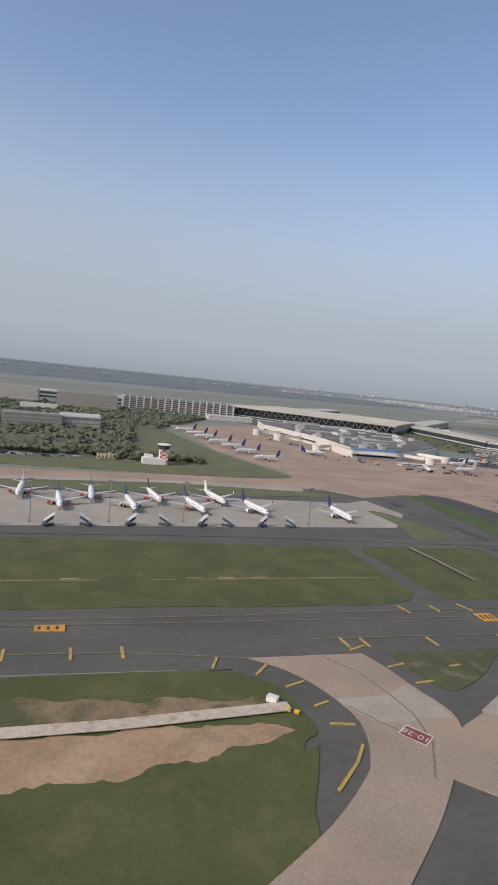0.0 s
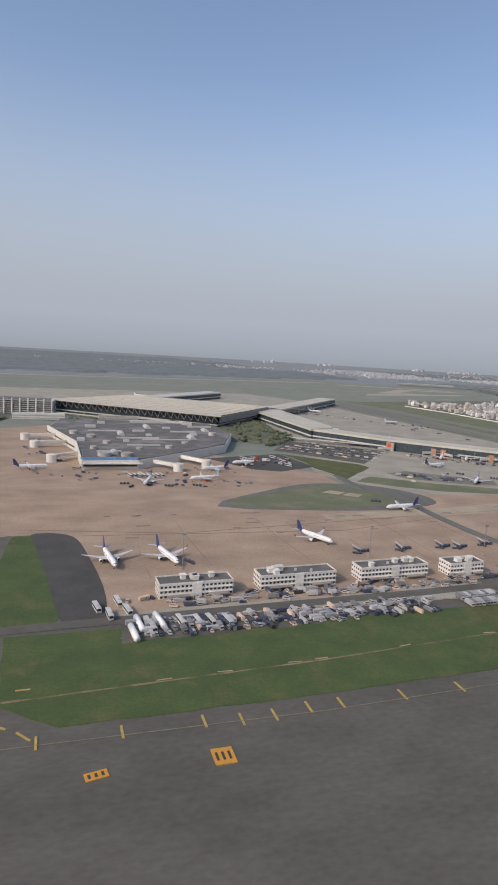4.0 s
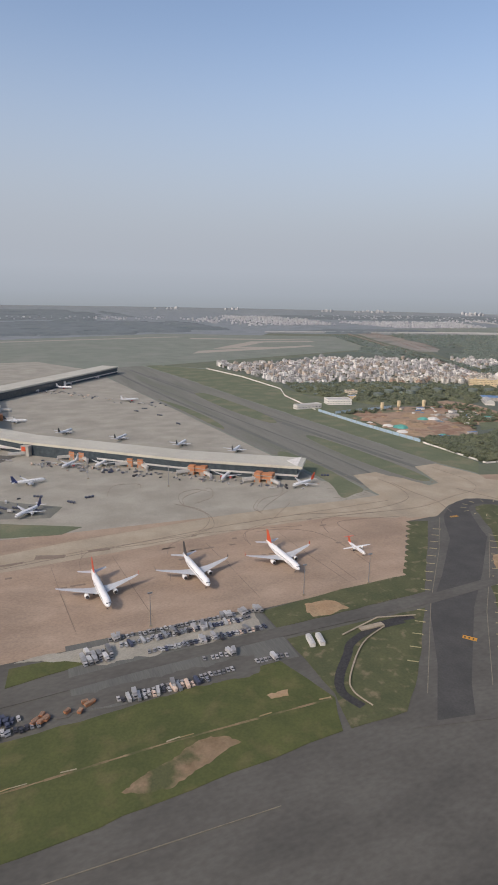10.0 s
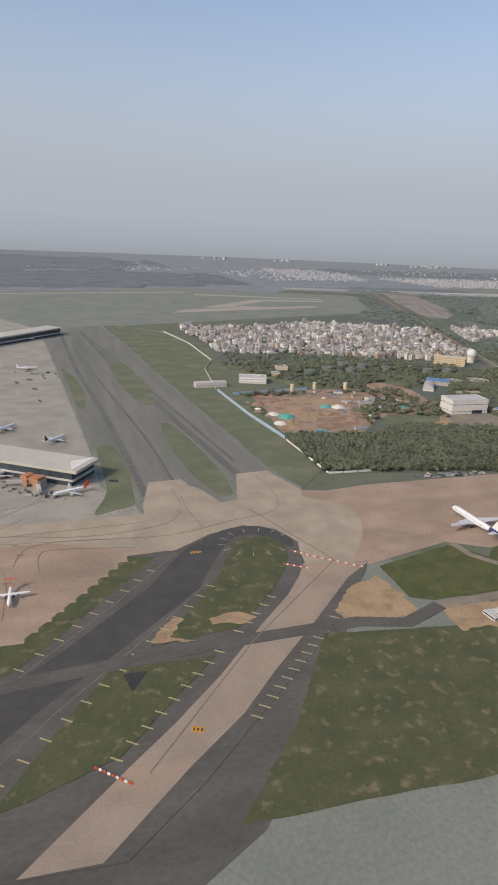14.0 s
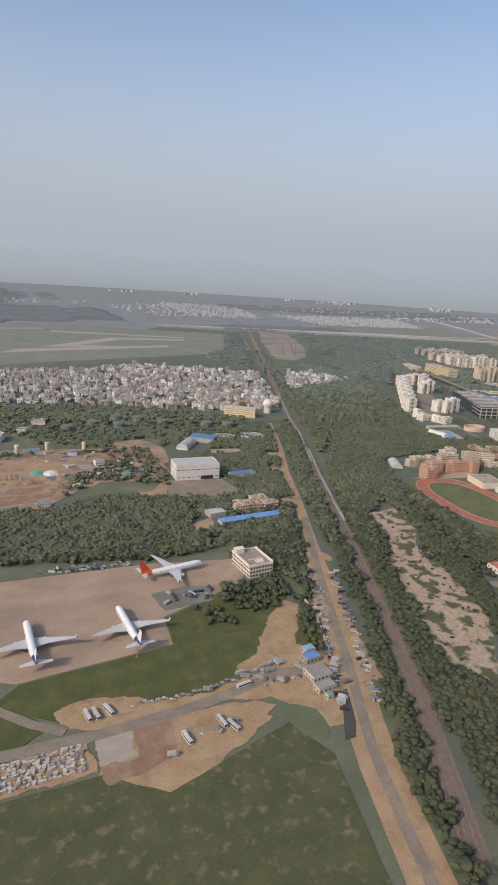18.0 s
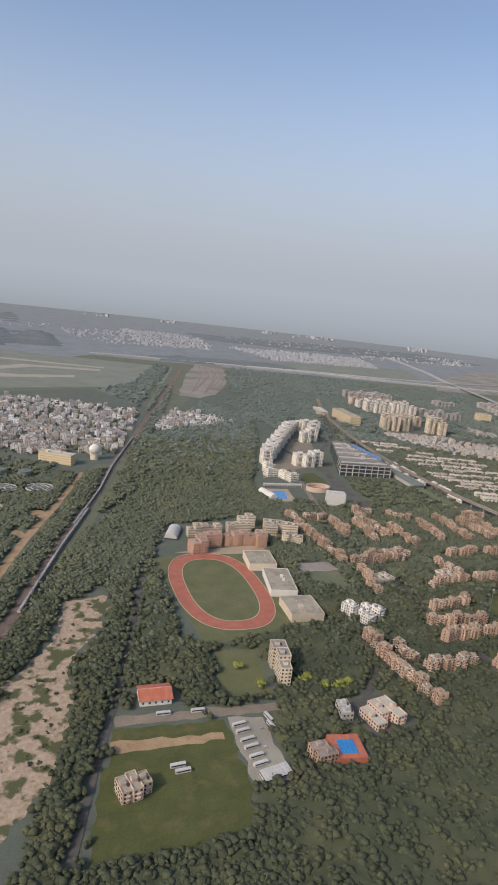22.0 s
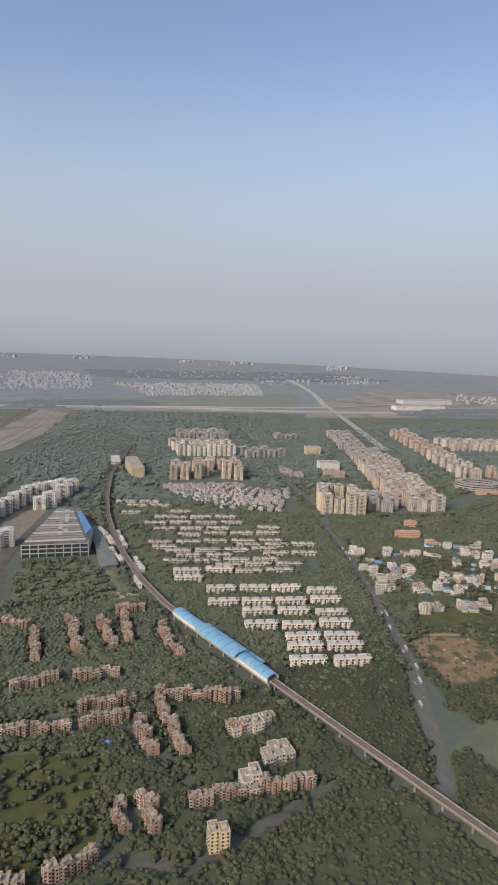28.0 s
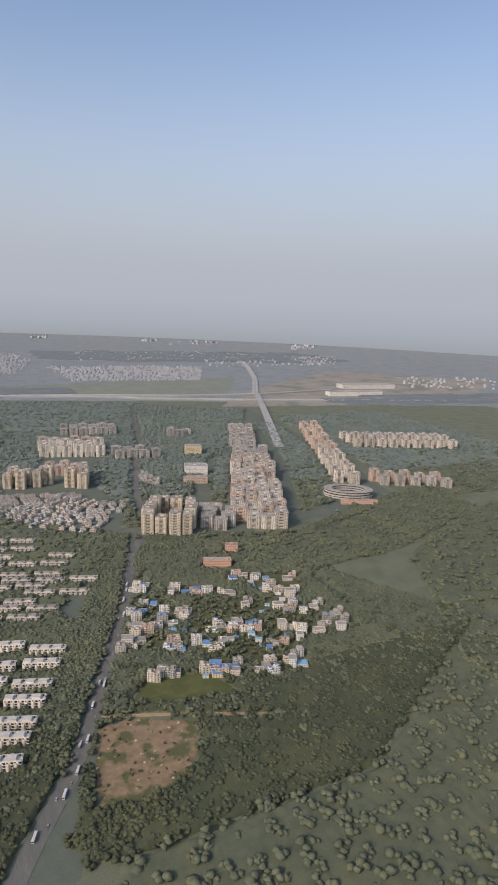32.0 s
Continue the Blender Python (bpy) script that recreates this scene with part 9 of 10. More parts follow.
def truck_proto():
    c = thing("truck", Matrix(), "service truck with a box body", "truck", "service trucks")
    part("cab", Build().box(-1.1, -3.6, 0.5, 1.1, -1.9, 2.5).pane((-0.95, -3.66), (0.95, -3.66), 1.5, 2.3, 1), [CAR_PAINT, GLASS], c)
    part("box_body", Build().box(-1.2, -1.7, 0.8, 1.2, 3.6, 3.0), TRUCK_PAINT, c)
    wheels(c, (-1.0, 1.0), (-2.7, 2.2), 0.45)
    return c


def stair_proto():
    c = thing("boarding_stairs", Matrix(), "blue mobile boarding stairs on wheels", "stairs", "boarding stairs")
    part("chassis", Build().box(-1.2, -3.5, 0.5, 1.2, 3.5, 1.1), STEEL_BLUE, c)
    part("flight", Build().loft([[(-1, -3.2, 1.0), (1, -3.2, 1.0), (1, -3.2, 1.6), (-1, -3.2, 1.6)], [(-1, 3.2, 4.0), (1, 3.2, 4.0), (1, 3.2, 4.6), (-1, 3.2, 4.6)]]), STEEL_BLUE, c)
    part("canopy", Build().loft([[(-1.2, -2.4, 3.4), (1.2, -2.4, 3.4), (1.2, -2.4, 3.6), (-1.2, -2.4, 3.6)], [(-1.2, 4.2, 6.4), (1.2, 4.2, 6.4), (1.2, 4.2, 6.6), (-1.2, 4.2, 6.6)]]), BUS_PAINT, c, "white canopy")
    posts = Build()
    for x in (-1.1, 1.1):
        for y, h in ((-2.2, 3.5), (3.0, 5.9)):
            posts.box(x - 0.06, y - 0.06, 1, x + 0.06, y + 0.06, h)
    part("canopy_frame", posts, METAL, c)
    wheels(c, (-1.1, 1.1), (-2.4, 2.4), 0.4)
    return c


def cart_proto():
    c = thing("baggage_cart", Matrix(), "blue baggage carts and loaders standing on the apron", "cart", "ground equipment")
    for k in range(3):
        part("cart", Build().box(-1, -5 + k * 3.6, 0.5, 1, -2.2 + k * 3.6, 1.0).box(-1, -5 + k * 3.6, 2.0, 1, -2.2 + k * 3.6, 2.15).box(-0.95, -4.9 + k * 3.6, 0.9, -0.8, -2.3 + k * 3.6, 2.0), STEEL_BLUE, c)
    wheels(c, (-0.9, 0.9), (-4, 0, 3.6), 0.3)
    return c


CAR, BUS, TRUCK, STAIR, CART = car_proto(), bus_proto(), truck_proto(), stair_proto(), cart_proto()
placed = set()


def put(proto, x, y, a, z=0.3):
    m = pose(x, y, z, 0, 0, a)
    if proto in placed:
        return copy_thing(proto, m)
    placed.add(proto)
    proto.matrix_basis = m
    return proto


r40 = random.Random(40)
for k, (x, y) in enumerate(((-10, 342), (10, 345), (35, 348), (55, 351), (78, 352), (94, 354), (117, 356), (136, 357), (-40, 340), (-70, 338))):
    put(STAIR, x, y - 2, 60 if k % 2 else -50)
for x, y, a in ((690, 412, 60), (430, 706, 20), (470, 640, 60), (440, 640, 80), (395, 652, 90), (350, 690, 30), (330, 780, 60), (312, 830, 50), (840, 690, 60), (870, 660, 40), (790, 650, 80), (770, 660, 30), (760, 680, 70), (890, 670, 100), (278, 312, 40), (412, 412, 30), (660, 540, 80), (640, 560, 70), (1050, 1130, 30), (1080, 1080, 50), (1090, 1000, 20), (1070, 1150, 60), (1170, 655, 70)):
    put(CART, x, y, a)
for k, (x, y) in enumerate(((1612, 520), (1620, 524), (1628, 518), (1636, 526), (1603, 514), (1640, 514), (1648, 528), (1608, 530))):
    put((CART, TRUCK, STAIR)[k % 3], x, y, 30 * k, 0.5)
for k in range(8):
    put(BUS, 405 + k * 5, 690, 12)
for k in range(5):
    put(BUS, 372 + 17 * (k % 2) + k * 8, 318 + 2 * (k % 3), 8)
for x, y, a in ((346, 346, 10), (358, 352, 8), (362, 340, 10), (352, 336, 5), (634, 325, 4), (638.5, 325, 4), (643, 326, 6), (648, 326, 4), (666, 319, 82), (679, 321, 84), (692, 322, 70), (690, 329, 80), (690, 326, 30), (694, 330, 30), (1515, 391, 12), (1520.5, 391, 12), (1529, 392, 20)):
    put(BUS, x, y, a, 0.45)
for k in range(9):
    put(BUS, 1404 + k * 3.6, 349, 8, 0.45)
for k in range(20):
    put(TRUCK, 566 + (k % 10) * 2.75, 314 + 8.2 * (k // 10) + 0.1 * k, r40.uniform(-3, 3), 0.45)
for i in range(64):
    x = r40.uniform(362, 520)
    put(r40.choice((CAR, TRUCK, CAR, CART)), x, r40.uniform(311, 325), r40.choice((5, 8, 95)), 0.45)
for i in range(46):
    put(r40.choice((CAR, TRUCK, CAR)), r40.uniform(385, 590), r40.uniform(343, 351), r40.uniform(60, 100), 0.45)
for y, n, x0, slope in ((388, 38, 857, 0), (381, 26, 880, 0), (366, 27, 877, 0.05), (346, 8, 905, 0), (329, 25, 850, 0.06), (332, 10, 928, -0.05)):
    for k in range(n):
        if r40.random() < 0.88:
            put(r40.choice((CAR, CAR, CAR, CAR, CAR, CAR, TRUCK)), x0 + k * 2.8 + r40.uniform(-0.4, 0.4), y + slope * k + r40.uniform(-0.8, 0.8), r40.uniform(-14, 14), 0.45)
for k in range(24):
    put(r40.choice((CAR, CART, TRUCK)), 716 + (k % 12) * 7, 322 + 9 * (k // 12), r40.uniform(0, 30), 0.45)
for k in range(18):
    put(r40.choice((CAR, TRUCK)), 838 + (k % 6) * 3.2, 368 + 4.4 * (k // 6), 10, 0.45)
for x, y, a, p in ((1571, 351, 10, BUS), (1597, 358, 10, BUS), (1603, 352, 20, BUS), (1625, 388, 100, BUS), (1628, 402, 95, TRUCK), (1559, 341, 80, TRUCK), (1582, 352, 70, CAR), (1592, 352, 30, TRUCK), (1608, 356, 20, CAR), (1700, 368, 95, TRUCK)):
    put(p, x, y, a, 0.53)
for i in range(26):
    f = i / 25
    put(r40.choice((CAR, CAR, CAR, TRUCK)), 1546 + 110 * f, 391 + 4 * f + 20 * max(0, f - 0.5) + r40.uniform(-2, 3), 70 + r40.uniform(-20, 20), 0.53)
for i in range(22):
    put(r40.choice((CAR, CAR, TRUCK)), r40.uniform(1640, 1676), r40.uniform(374, 406), r40.uniform(0, 90), 0.53)
for i in range(64):
    f = (i // 2) / 31
    side = -1 if i % 2 else 1
    x, y = 1698 + 70 * f, 350 + 178 * f
    put(r40.choice((CAR, CAR, CAR, TRUCK)), x + side * (10 + 3 * (i % 3)) * (1 if side > 0 else 0.8), y - side * 4, r40.uniform(40, 90), 0.36)
for i in range(12):
    put(CAR, r40.uniform(1741, 1752), r40.uniform(486, 515), r40.uniform(0, 40), 0.36)
for k in range(8):
    put(BUS, 2016 + 2.9 * k, 371 + 0.4 * k, 4, 0.33)
for k, y in enumerate((384, 392, 402, 410, 420, 428)):
    put(BUS, 2019, y, 96, 0.33)
for x, y, a, p in ((2031, 400, 80, CAR), (2036, 420, 80, CAR), (1964, 455, 85, BUS), (1992, 452, 85, BUS), (1960, 398, 90, BUS), (1962, 392, 90, BUS), (2044, 420, 10, BUS), (2046, 430, 10, BUS)):
    put(p, x, y, a, 0.33)
for i in range(34):
    f = r40.random()
    way = [(2870, 488), (2919, 560), (2960, 650), (3022, 794), (3080, 930), (3127, 1074)]
    k, g = int(f * 5), f * 5 % 1
    x, y = way[k][0] + (way[k + 1][0] - way[k][0]) * g, way[k][1] + (way[k + 1][1] - way[k][1]) * g
    put(r40.choice((CAR, CAR, CAR, CAR, BUS, TRUCK)), x + r40.choice((-3.5, 3.5)), y, -24, 0.5)
for k in range(14):
    put(r40.choice((CAR, TRUCK, BUS)), 560 + r40.uniform(0, 70), 745 + r40.uniform(0, 60), r40.uniform(0, 90), 0.44)
for x, y in ((581, 414), (618, 415), (632, 412), (659, 416), (727, 421), (544, 413)):
    put(STAIR, x - 3, y, r40.uniform(30, 70), 0.4)
    put(CART, x + 4, y + 3, r40.uniform(60, 100), 0.4)
for k in range(16):
    put(r40.choice((CART, TRUCK, CART, CAR)), r40.uniform(742, 842), 0, 0, 0.48).matrix_basis = pose(745 + 6 * k, 690 - 3.2 * k + r40.uniform(-8, 8), 0.48, 0, 0, r40.uniform(20, 80))
# past some hundreds, the cars of the full lots stand in one piece
crowd = Build()
rc = random.Random(77)


def car_into(x, y, a, z):
    t, k = pose(x, y, z, 0, 0, a), rc.choice((0, 0, 0, 1, 1, 2, 3, 4))
    long, tall = rc.choice(((2.1, 0.95), (2.1, 0.95), (2.4, 1.3), (3.4, 2.2)))
    crowd.box(-0.88, -long, 0.3, 0.88, long, tall, k, turn=t)
    if tall < 2:
        crowd.box(-0.75, -long * 0.5, tall, 0.75, long * 0.7, tall + 0.5, 5, k, turn=t)
    crowd.box(-0.8, -long * 0.7, 0, 0.8, long * 0.7, 0.3, 5, turn=t)


for k in range(170):
    x = rc.uniform(360, 545)
    car_into(x, rc.choice((310, 315, 320, 325)) + rc.uniform(-1.2, 1.2) + (0 if x < 500 else 2), rc.choice((4, 8, 12, 92)), 0.5)
for k in range(60):
    car_into(rc.uniform(385, 600), rc.uniform(341, 351), rc.uniform(60, 110), 0.5)
for k in range(110):
    u, v = (k % 22) / 21, (k // 22) / 4
    if rc.random() < 0.85:
        car_into(658 + 100 * u + 62 * v, 880 - 98 * u + 66 * v, 44 + rc.uniform(-4, 4), 0.42)
for y, x0, n in ((379, 862, 30), (365, 884, 26), (326, 852, 18), (322, 716, 34), (331, 718, 30)):
    for k in range(n):
        car_into(x0 + k * 2.8 + rc.uniform(-0.4, 0.4), y + 0.03 * k + rc.uniform(-1, 1), rc.uniform(-14, 14), 0.5)
for k in range(70):
    f = rc.random()
    side = rc.choice((-1, 1))
    car_into(1692 + 74 * f + side * (9 + rc.uniform(0, 6)), 336 + 190 * f - side * 3, rc.uniform(40, 100), 0.36)
for k in range(36):
    car_into(rc.uniform(1500, 1590), rc.uniform(595, 606), rc.uniform(0, 90), 0.4)
for k in range(90):
    a = rc.choice(((430, 690, 60, 24), (330, 700, 40, 40), (470, 650, 70, 20), (300, 860, 14, 90), (530, 730, 50, 26), (790, 668, 50, 26), (600, 770, 34, 30)))
    car_into(a[0] + rc.uniform(-1, 1) * a[2], a[1] + rc.uniform(-1, 1) * a[3], rc.uniform(0, 180), 0.42)
for k in range(120):
    f = rc.random()
    car_into(862 + 262 * f + rc.uniform(-26, 2), 838 - 200 * f + rc.uniform(-26, 2), rc.uniform(0, 180), 0.42)
for k in range(60):
    f = rc.random()
    car_into(900 + 180 * f + rc.uniform(0, 46), 1420 - 240 * f + rc.uniform(-40, 20), rc.uniform(0, 180), 0.42)
for k in range(40):
    car_into(-60 + 130 * rc.random(), 583 + rc.uniform(-3, 4), rc.uniform(70, 110), 0.5)
for k in range(70):
    car_into(rc.uniform(360, 640), rc.uniform(352, 357), rc.uniform(0, 180), 0.5)
solid("parked_cars", crowd, [CAR_WHITE, CAR_SILVER, CAR_DARK, STEEL_BLUE, WALL_PINK, GLASS], "tightly parked cars and vans filling the lots", "cars", kind="stuff")
# scrap lot: crates and containers packed close
lot = Build()
for i in range(26):
    for j in range(9):
        if r40.random() < 0.16:
            continue
        x, y = 1438 + i * 2.75 + r40.uniform(-0.7, 0.7), 343.5 + j * 2.45 + i * 0.14 + r40.uniform(-0.5, 0.5)
        w, d = r40.uniform(0.8, 1.5), r40.uniform(0.5, 1.0)
        lot.box(-w, -d, 0.4, w, d, 0.4 + r40.uniform(0.6, 2.4), r40.choice((0, 0, 1, 1, 2, 3)), turn=pose(x, y, 0, 0, 0, r40.uniform(-25, 25)))
solid("cargo_crates", lot, [BUS_PAINT, WALL_BEIGE, ROOF_BROWN, WALL_GREY], "closely packed pale cargo crates in a yard", "crates", kind="stuff")
tanker = thing("storage_tube", pose(366, 322, 0.5, 0, 0, 5), "long white cylinder lying in the vehicle yard", "tank", "white cylinders")
part("shell", Build().loft([[(1.6 * math.cos(math.tau * i / 12), y, 1.8 + 1.6 * math.sin(math.tau * i / 12)) for i in range(12)] for y in (-8, 8)]), WHITE_PAINT, tanker, smooth=True)
part("cradle", Build().box(-1.4, -6, 0, 1.4, -5, 1).box(-1.4, 5, 0, 1.4, 6, 1), METAL, tanker)
for x, y, a in ((362, 312, 5), (377, 324, 8), (609, 328, 4)):
    copy_thing(tanker, pose(x, y, 0.5, 0, 0, a))
container = thing("container", pose(679, 306, 0.5, 0, 0, 8), "bright blue site container on the verge", "container")
part("shell", Build().box(-3.2, -2, 0.2, 3.2, 2, 3.4), ROOF_BLUE, container)
part("roof_sheet", Build().box(-3.4, -2.2, 3.4, 3.4, 2.2, 3.6), STATION_BLUE, container)
part("doorway", Build().box(-0.6, -2.06, 0.3, 0.6, -1.9, 2.4), BLACK_PAINT, container)

# orange scrap beside the service road
rs = random.Random(31)
for k in range(12):
    x, y = rs.uniform(806, 838), rs.uniform(324, 332)
    heap = thing("scrap_skip", pose(x, y, 0.5, 0, 0, rs.uniform(0, 90)), "rusty orange skip beside the service road", "skip", "orange skips")
    part("tub", Build().loft([[(-1.4, -0.9, 0.1), (1.4, -0.9, 0.1), (1.4, 0.9, 0.1), (-1.4, 0.9, 0.1)], [(-1.9, -1.1, 1.5), (1.9, -1.1, 1.5), (1.9, 1.1, 1.5), (-1.9, 1.1, 1.5)]]), SAFETY_ORANGE, heap)
    part("load", Build().box(-1.6, -0.9, 1.2, 1.6, 0.9, rs.uniform(1.6, 2.2)), RED_EARTH, heap)

# plastic barriers at the works on the concrete taxiway
for (ax, ay), (bx, by), n in (((1130, 287), (1145, 274), 9), ((1301, 471), (1313, 460), 7), ((1313, 460), (1347, 434), 14), ((1287, 452), (1303, 442), 8)):
    for k in range(n):
        f = k / (n - 1)
        block = thing("road_barrier", pose(ax + (bx - ax) * f, ay + (by - ay) * f, 0.56, 0, 0, math.degrees(math.atan2(by - ay, bx - ax))), "red and white plastic barrier block on the taxiway", "barrier", "plastic barriers")
        part("block", Build().loft([[(u, -0.5, 0), (u, 0.5, 0), (u, 0.2, 1.0), (u, -0.2, 1.0)] for u in (-0.8, 0.8)]), RED_PAINT if k % 2 == 0 else WALL_WHITE, block)
end_block = thing("concrete_block", pose(60, 155, 0.5, 0, 0, -40), "pale concrete end block of the drain wall", "block")
part("block", Build().box(-1.6, -1.1, 0, 1.6, 1.1, 1.8), WALL_WHITE, end_block)
plate = thing("marker_board", pose(64, 149, 0.5, 0, 0, -35), "low yellow marker board beside the drain", "marker")
part("board", Build().box(-2.0, -0.5, 0.2, 2.0, 0.5, 1.0), YELLOW_PAINT, plate)
part("stripe", Build().box(-0.5, -0.54, 0.25, 0.5, 0.54, 1.04), BLACK_PAINT, plate)

# flood light masts
mast = thing("light_mast", pose(-20, 347, 0.3), "tall slim grey flood light mast on the apron", "light mast", "flood light masts")
part("pole", Build().drum(0, 0, 0, 24, 0.3, 0.16, n=8), METAL, mast)
part("lamp_head", Build().box(-1.6, -0.3, 23.6, 1.6, 0.3, 24.6), METAL, mast)
part("base", Build().box(-0.8, -0.8, 0, 0.8, 0.8, 1), CONCRETE, mast)
for x, y in ((23, 353), (68, 360), (151, 362), (405, 400), (545, 402), (640, 394), (780, 392), (885, 395), (1000, 396), (355, 720), (500, 705), (1056, 395), (1560, 445), (900, 740), (980, 680)):
    copy_thing(mast, pose(x, y, 0.3))

# ---- trees ----


def clump(r, jitter, rng):
    """Twenty-faced uneven clump of leaves."""
    t = (1 + 5 ** 0.5) / 2
    base = [(-1, t, 0), (1, t, 0), (-1, -t, 0), (1, -t, 0), (0, -1, t), (0, 1, t), (0, -1, -t), (0, 1, -t), (t, 0, -1), (t, 0, 1), (-t, 0, -1), (-t, 0, 1)]
    v = np.array(base) / 1.902
    return v * r * (1 + jitter * (rng.rand(12, 1) * 2 - 1))


ICO = np.array([(0, 11, 5), (0, 5, 1), (0, 1, 7), (0, 7, 10), (0, 10, 11), (1, 5, 9), (5, 11, 4), (11, 10, 2), (10, 7, 6), (7, 1, 8), (3, 9, 4), (3, 4, 2), (3, 2, 6), (3, 6, 8), (3, 8, 9), (4, 9, 5), (2, 4, 11), (6, 2, 10), (8, 6, 7), (9, 8, 1)])


def crown_arrays(n, r, h, z0, seed, leaves=0):
    rng = np.random.RandomState(seed)
    vs, fs, o = [], [], 0
    for k in range(n):
        a, rad = math.tau * (k * 0.382 + rng.rand() * 0.15), r * math.sqrt((k + 0.3) / n) * 0.72
        c = np.array([rad * math.cos(a), rad * math.sin(a), z0 + h * (0.35 + 0.5 * rng.rand()) * (1 - 0.35 * (rad / r) ** 2)])
        v = clump(r * (0.42 + 0.18 * rng.rand()), 0.36, rng) * np.array([1, 1, 0.66]) + c
        vs.append(v)
        fs.append(ICO + o)
        o += 12
    for k in range(leaves):
        d = rng.randn(3)
        d /= np.linalg.norm(d)
        c = np.array([0, 0, z0 + h * 0.55]) + d * np.array([r, r, h * 0.5]) * (0.85 + 0.25 * rng.rand())
        u, w = rng.randn(3) * r * 0.12, rng.randn(3) * r * 0.12
        vs.append(np.array([c - u, c + w, c + u]))
        fs.append(np.array([(0, 1, 2)]) + o)
        o += 3
    return np.concatenate(vs), np.concatenate(fs)


def joined(name, arrays, spots, material, label):
    """One mesh of many crowns; spots hold x, y, size, turn and which crown."""
    V, F, o = [], [], 0
    for x, y, s, a, k in spots:
        v, f = arrays[k % len(arrays)]
        c, n = math.cos(a), math.sin(a)
        V.append(np.stack([x + s * (v[:, 0] * c - v[:, 1] * n), y + s * (v[:, 0] * n + v[:, 1] * c), s * v[:, 2]], 1))
        F.append(f + o)
        o += len(v)
    V, F = np.concatenate(V), np.concatenate(F)
    me = bpy.data.meshes.new(name)
    me.vertices.add(len(V))
    me.vertices.foreach_set("co", V.ravel())
    me.loops.add(F.size)
    me.loops.foreach_set("vertex_index", F.ravel().astype(np.int32))
    me.polygons.add(len(F))
    me.polygons.foreach_set("loop_start", np.arange(0, F.size, 3, dtype=np.int32))
    me.update(calc_edges=True)
    me.validate()
    me.polygons.foreach_set("use_smooth", [True] * len(me.polygons))
    me.materials.append(material)
    return tagged(new(name, me), label, "trees", kind="stuff")


NEAR_CROWNS = [crown_arrays(3, 4.8, 5.4, 0.4, 60 + i, 3) for i in range(6)]
FAR_CROWNS = [crown_arrays(3, 5.4, 6.4, 0.4, 80 + i, 3) for i in range(6)]
rng = np.random.RandomState(7)


def scatter(pts, pitch, drop=0.1, clear=True):
    xs, ys = [p[0] for p in pts], [p[1] for p in pts]
    gx, gy = np.meshgrid(np.arange(min(xs), max(xs), pitch), np.arange(min(ys), max(ys), pitch), indexing="ij")
    x, y = gx.ravel() + pitch * (rng.rand(gx.size) - 0.5) * 1.1, gy.ravel() + pitch * (rng.rand(gx.size) - 0.5) * 1.1
    ok = inside(pts, x, y) & (rng.rand(x.size) > drop)
    if clear:
        i, j = ((x - X0) / CELL).astype(int), ((y - Y0) / CELL).astype(int)
        good = (i >= 0) & (i < NX) & (j >= 0) & (j < NY)
        ok &= good
        ok[ok] &= ~FULL[i[ok], j[ok]]
    x, y = x[ok], y[ok]
    return [(x[k], y[k], 0.82 + 0.62 * rng.rand(), rng.rand() * 6.28, rng.randint(0, 6)) for k in range(len(x))]


near_spots, far_spots = [], []
WOODED = np.zeros((2, NX, NY), bool)


def wood(kind, pts, pitch, drop):
    got = scatter(pts, pitch * (1 if kind == "far" else 0.72), drop, kind != "park")
    if kind != "park":
        xs, ys = [p[0] for p in pts], [p[1] for p in pts]
        i0, i1 = max(0, int((min(xs) - X0) / CELL)), min(NX, int((max(xs) - X0) / CELL) + 1)
        j0, j1 = max(0, int((min(ys) - Y0) / CELL)), min(NY, int((max(ys) - Y0) / CELL) + 1)
        WOODED[int(kind == "far"), i0:i1, j0:j1] |= inside(pts, GX[i0:i1, j0:j1], GY[i0:i1, j0:j1])
    if kind != "far":
        near_spots.extend(got)
    else:
        far_spots.extend((x, y, s * (1.0 if pitch < 13 else 1.2), a, k) for x, y, s, a, k in got)


wood("near", [(1650, 180), (1684, 215), (1730, 330), (1776, 440), (1850, 630), (1915, 810), (2000, 1030), (2040, 1160), (2000, 1140), (1935, 950), (1850, 720), (1796, 540), (1760, 440), (1720, 350), (1690, 290)], 8.0, 0.12)
wood("park", [(1660, 530), (1680, 530), (1719, 534), (1718, 501), (1691, 477), (1664, 480), (1653, 507)], 7.5, 0.42)
wood("park", [(1612, 500), (1655, 505), (1664, 480), (1640, 460), (1612, 470)], 11, 0.7)
wood("park", [(1712, 469), (1717, 440), (1705, 410), (1692, 424)], 8, 0.4)
wood("near", [(1640, 430), (1660, 440), (1712, 500), (1722, 490), (1720, 460), (1704, 410), (1694, 425), (1712, 470), (1690, 460)], 8, 0.3)
wood("near", [(1700, 200), (1740, 200), (1800, 320), (1786, 365), (1770, 380), (1758, 340)], 8, 0.15)
wood("near", [(2000, 230), (2900, 230), (2860, 420), (2740, 400), (2560, 340), (2180, 380), (2010, 345), (1930, 330)], 10.5, 0.12)
wood("near", [(1730, 210), (1840, 210), (1850, 330), (1790, 340), (1760, 300)], 10, 0.2)
wood("near", [(1402, 640), (1606, 602), (1680, 604), (1690, 700), (1700, 760), (1600, 790), (1519, 758), (1404, 778)], 8.2, 0.10)
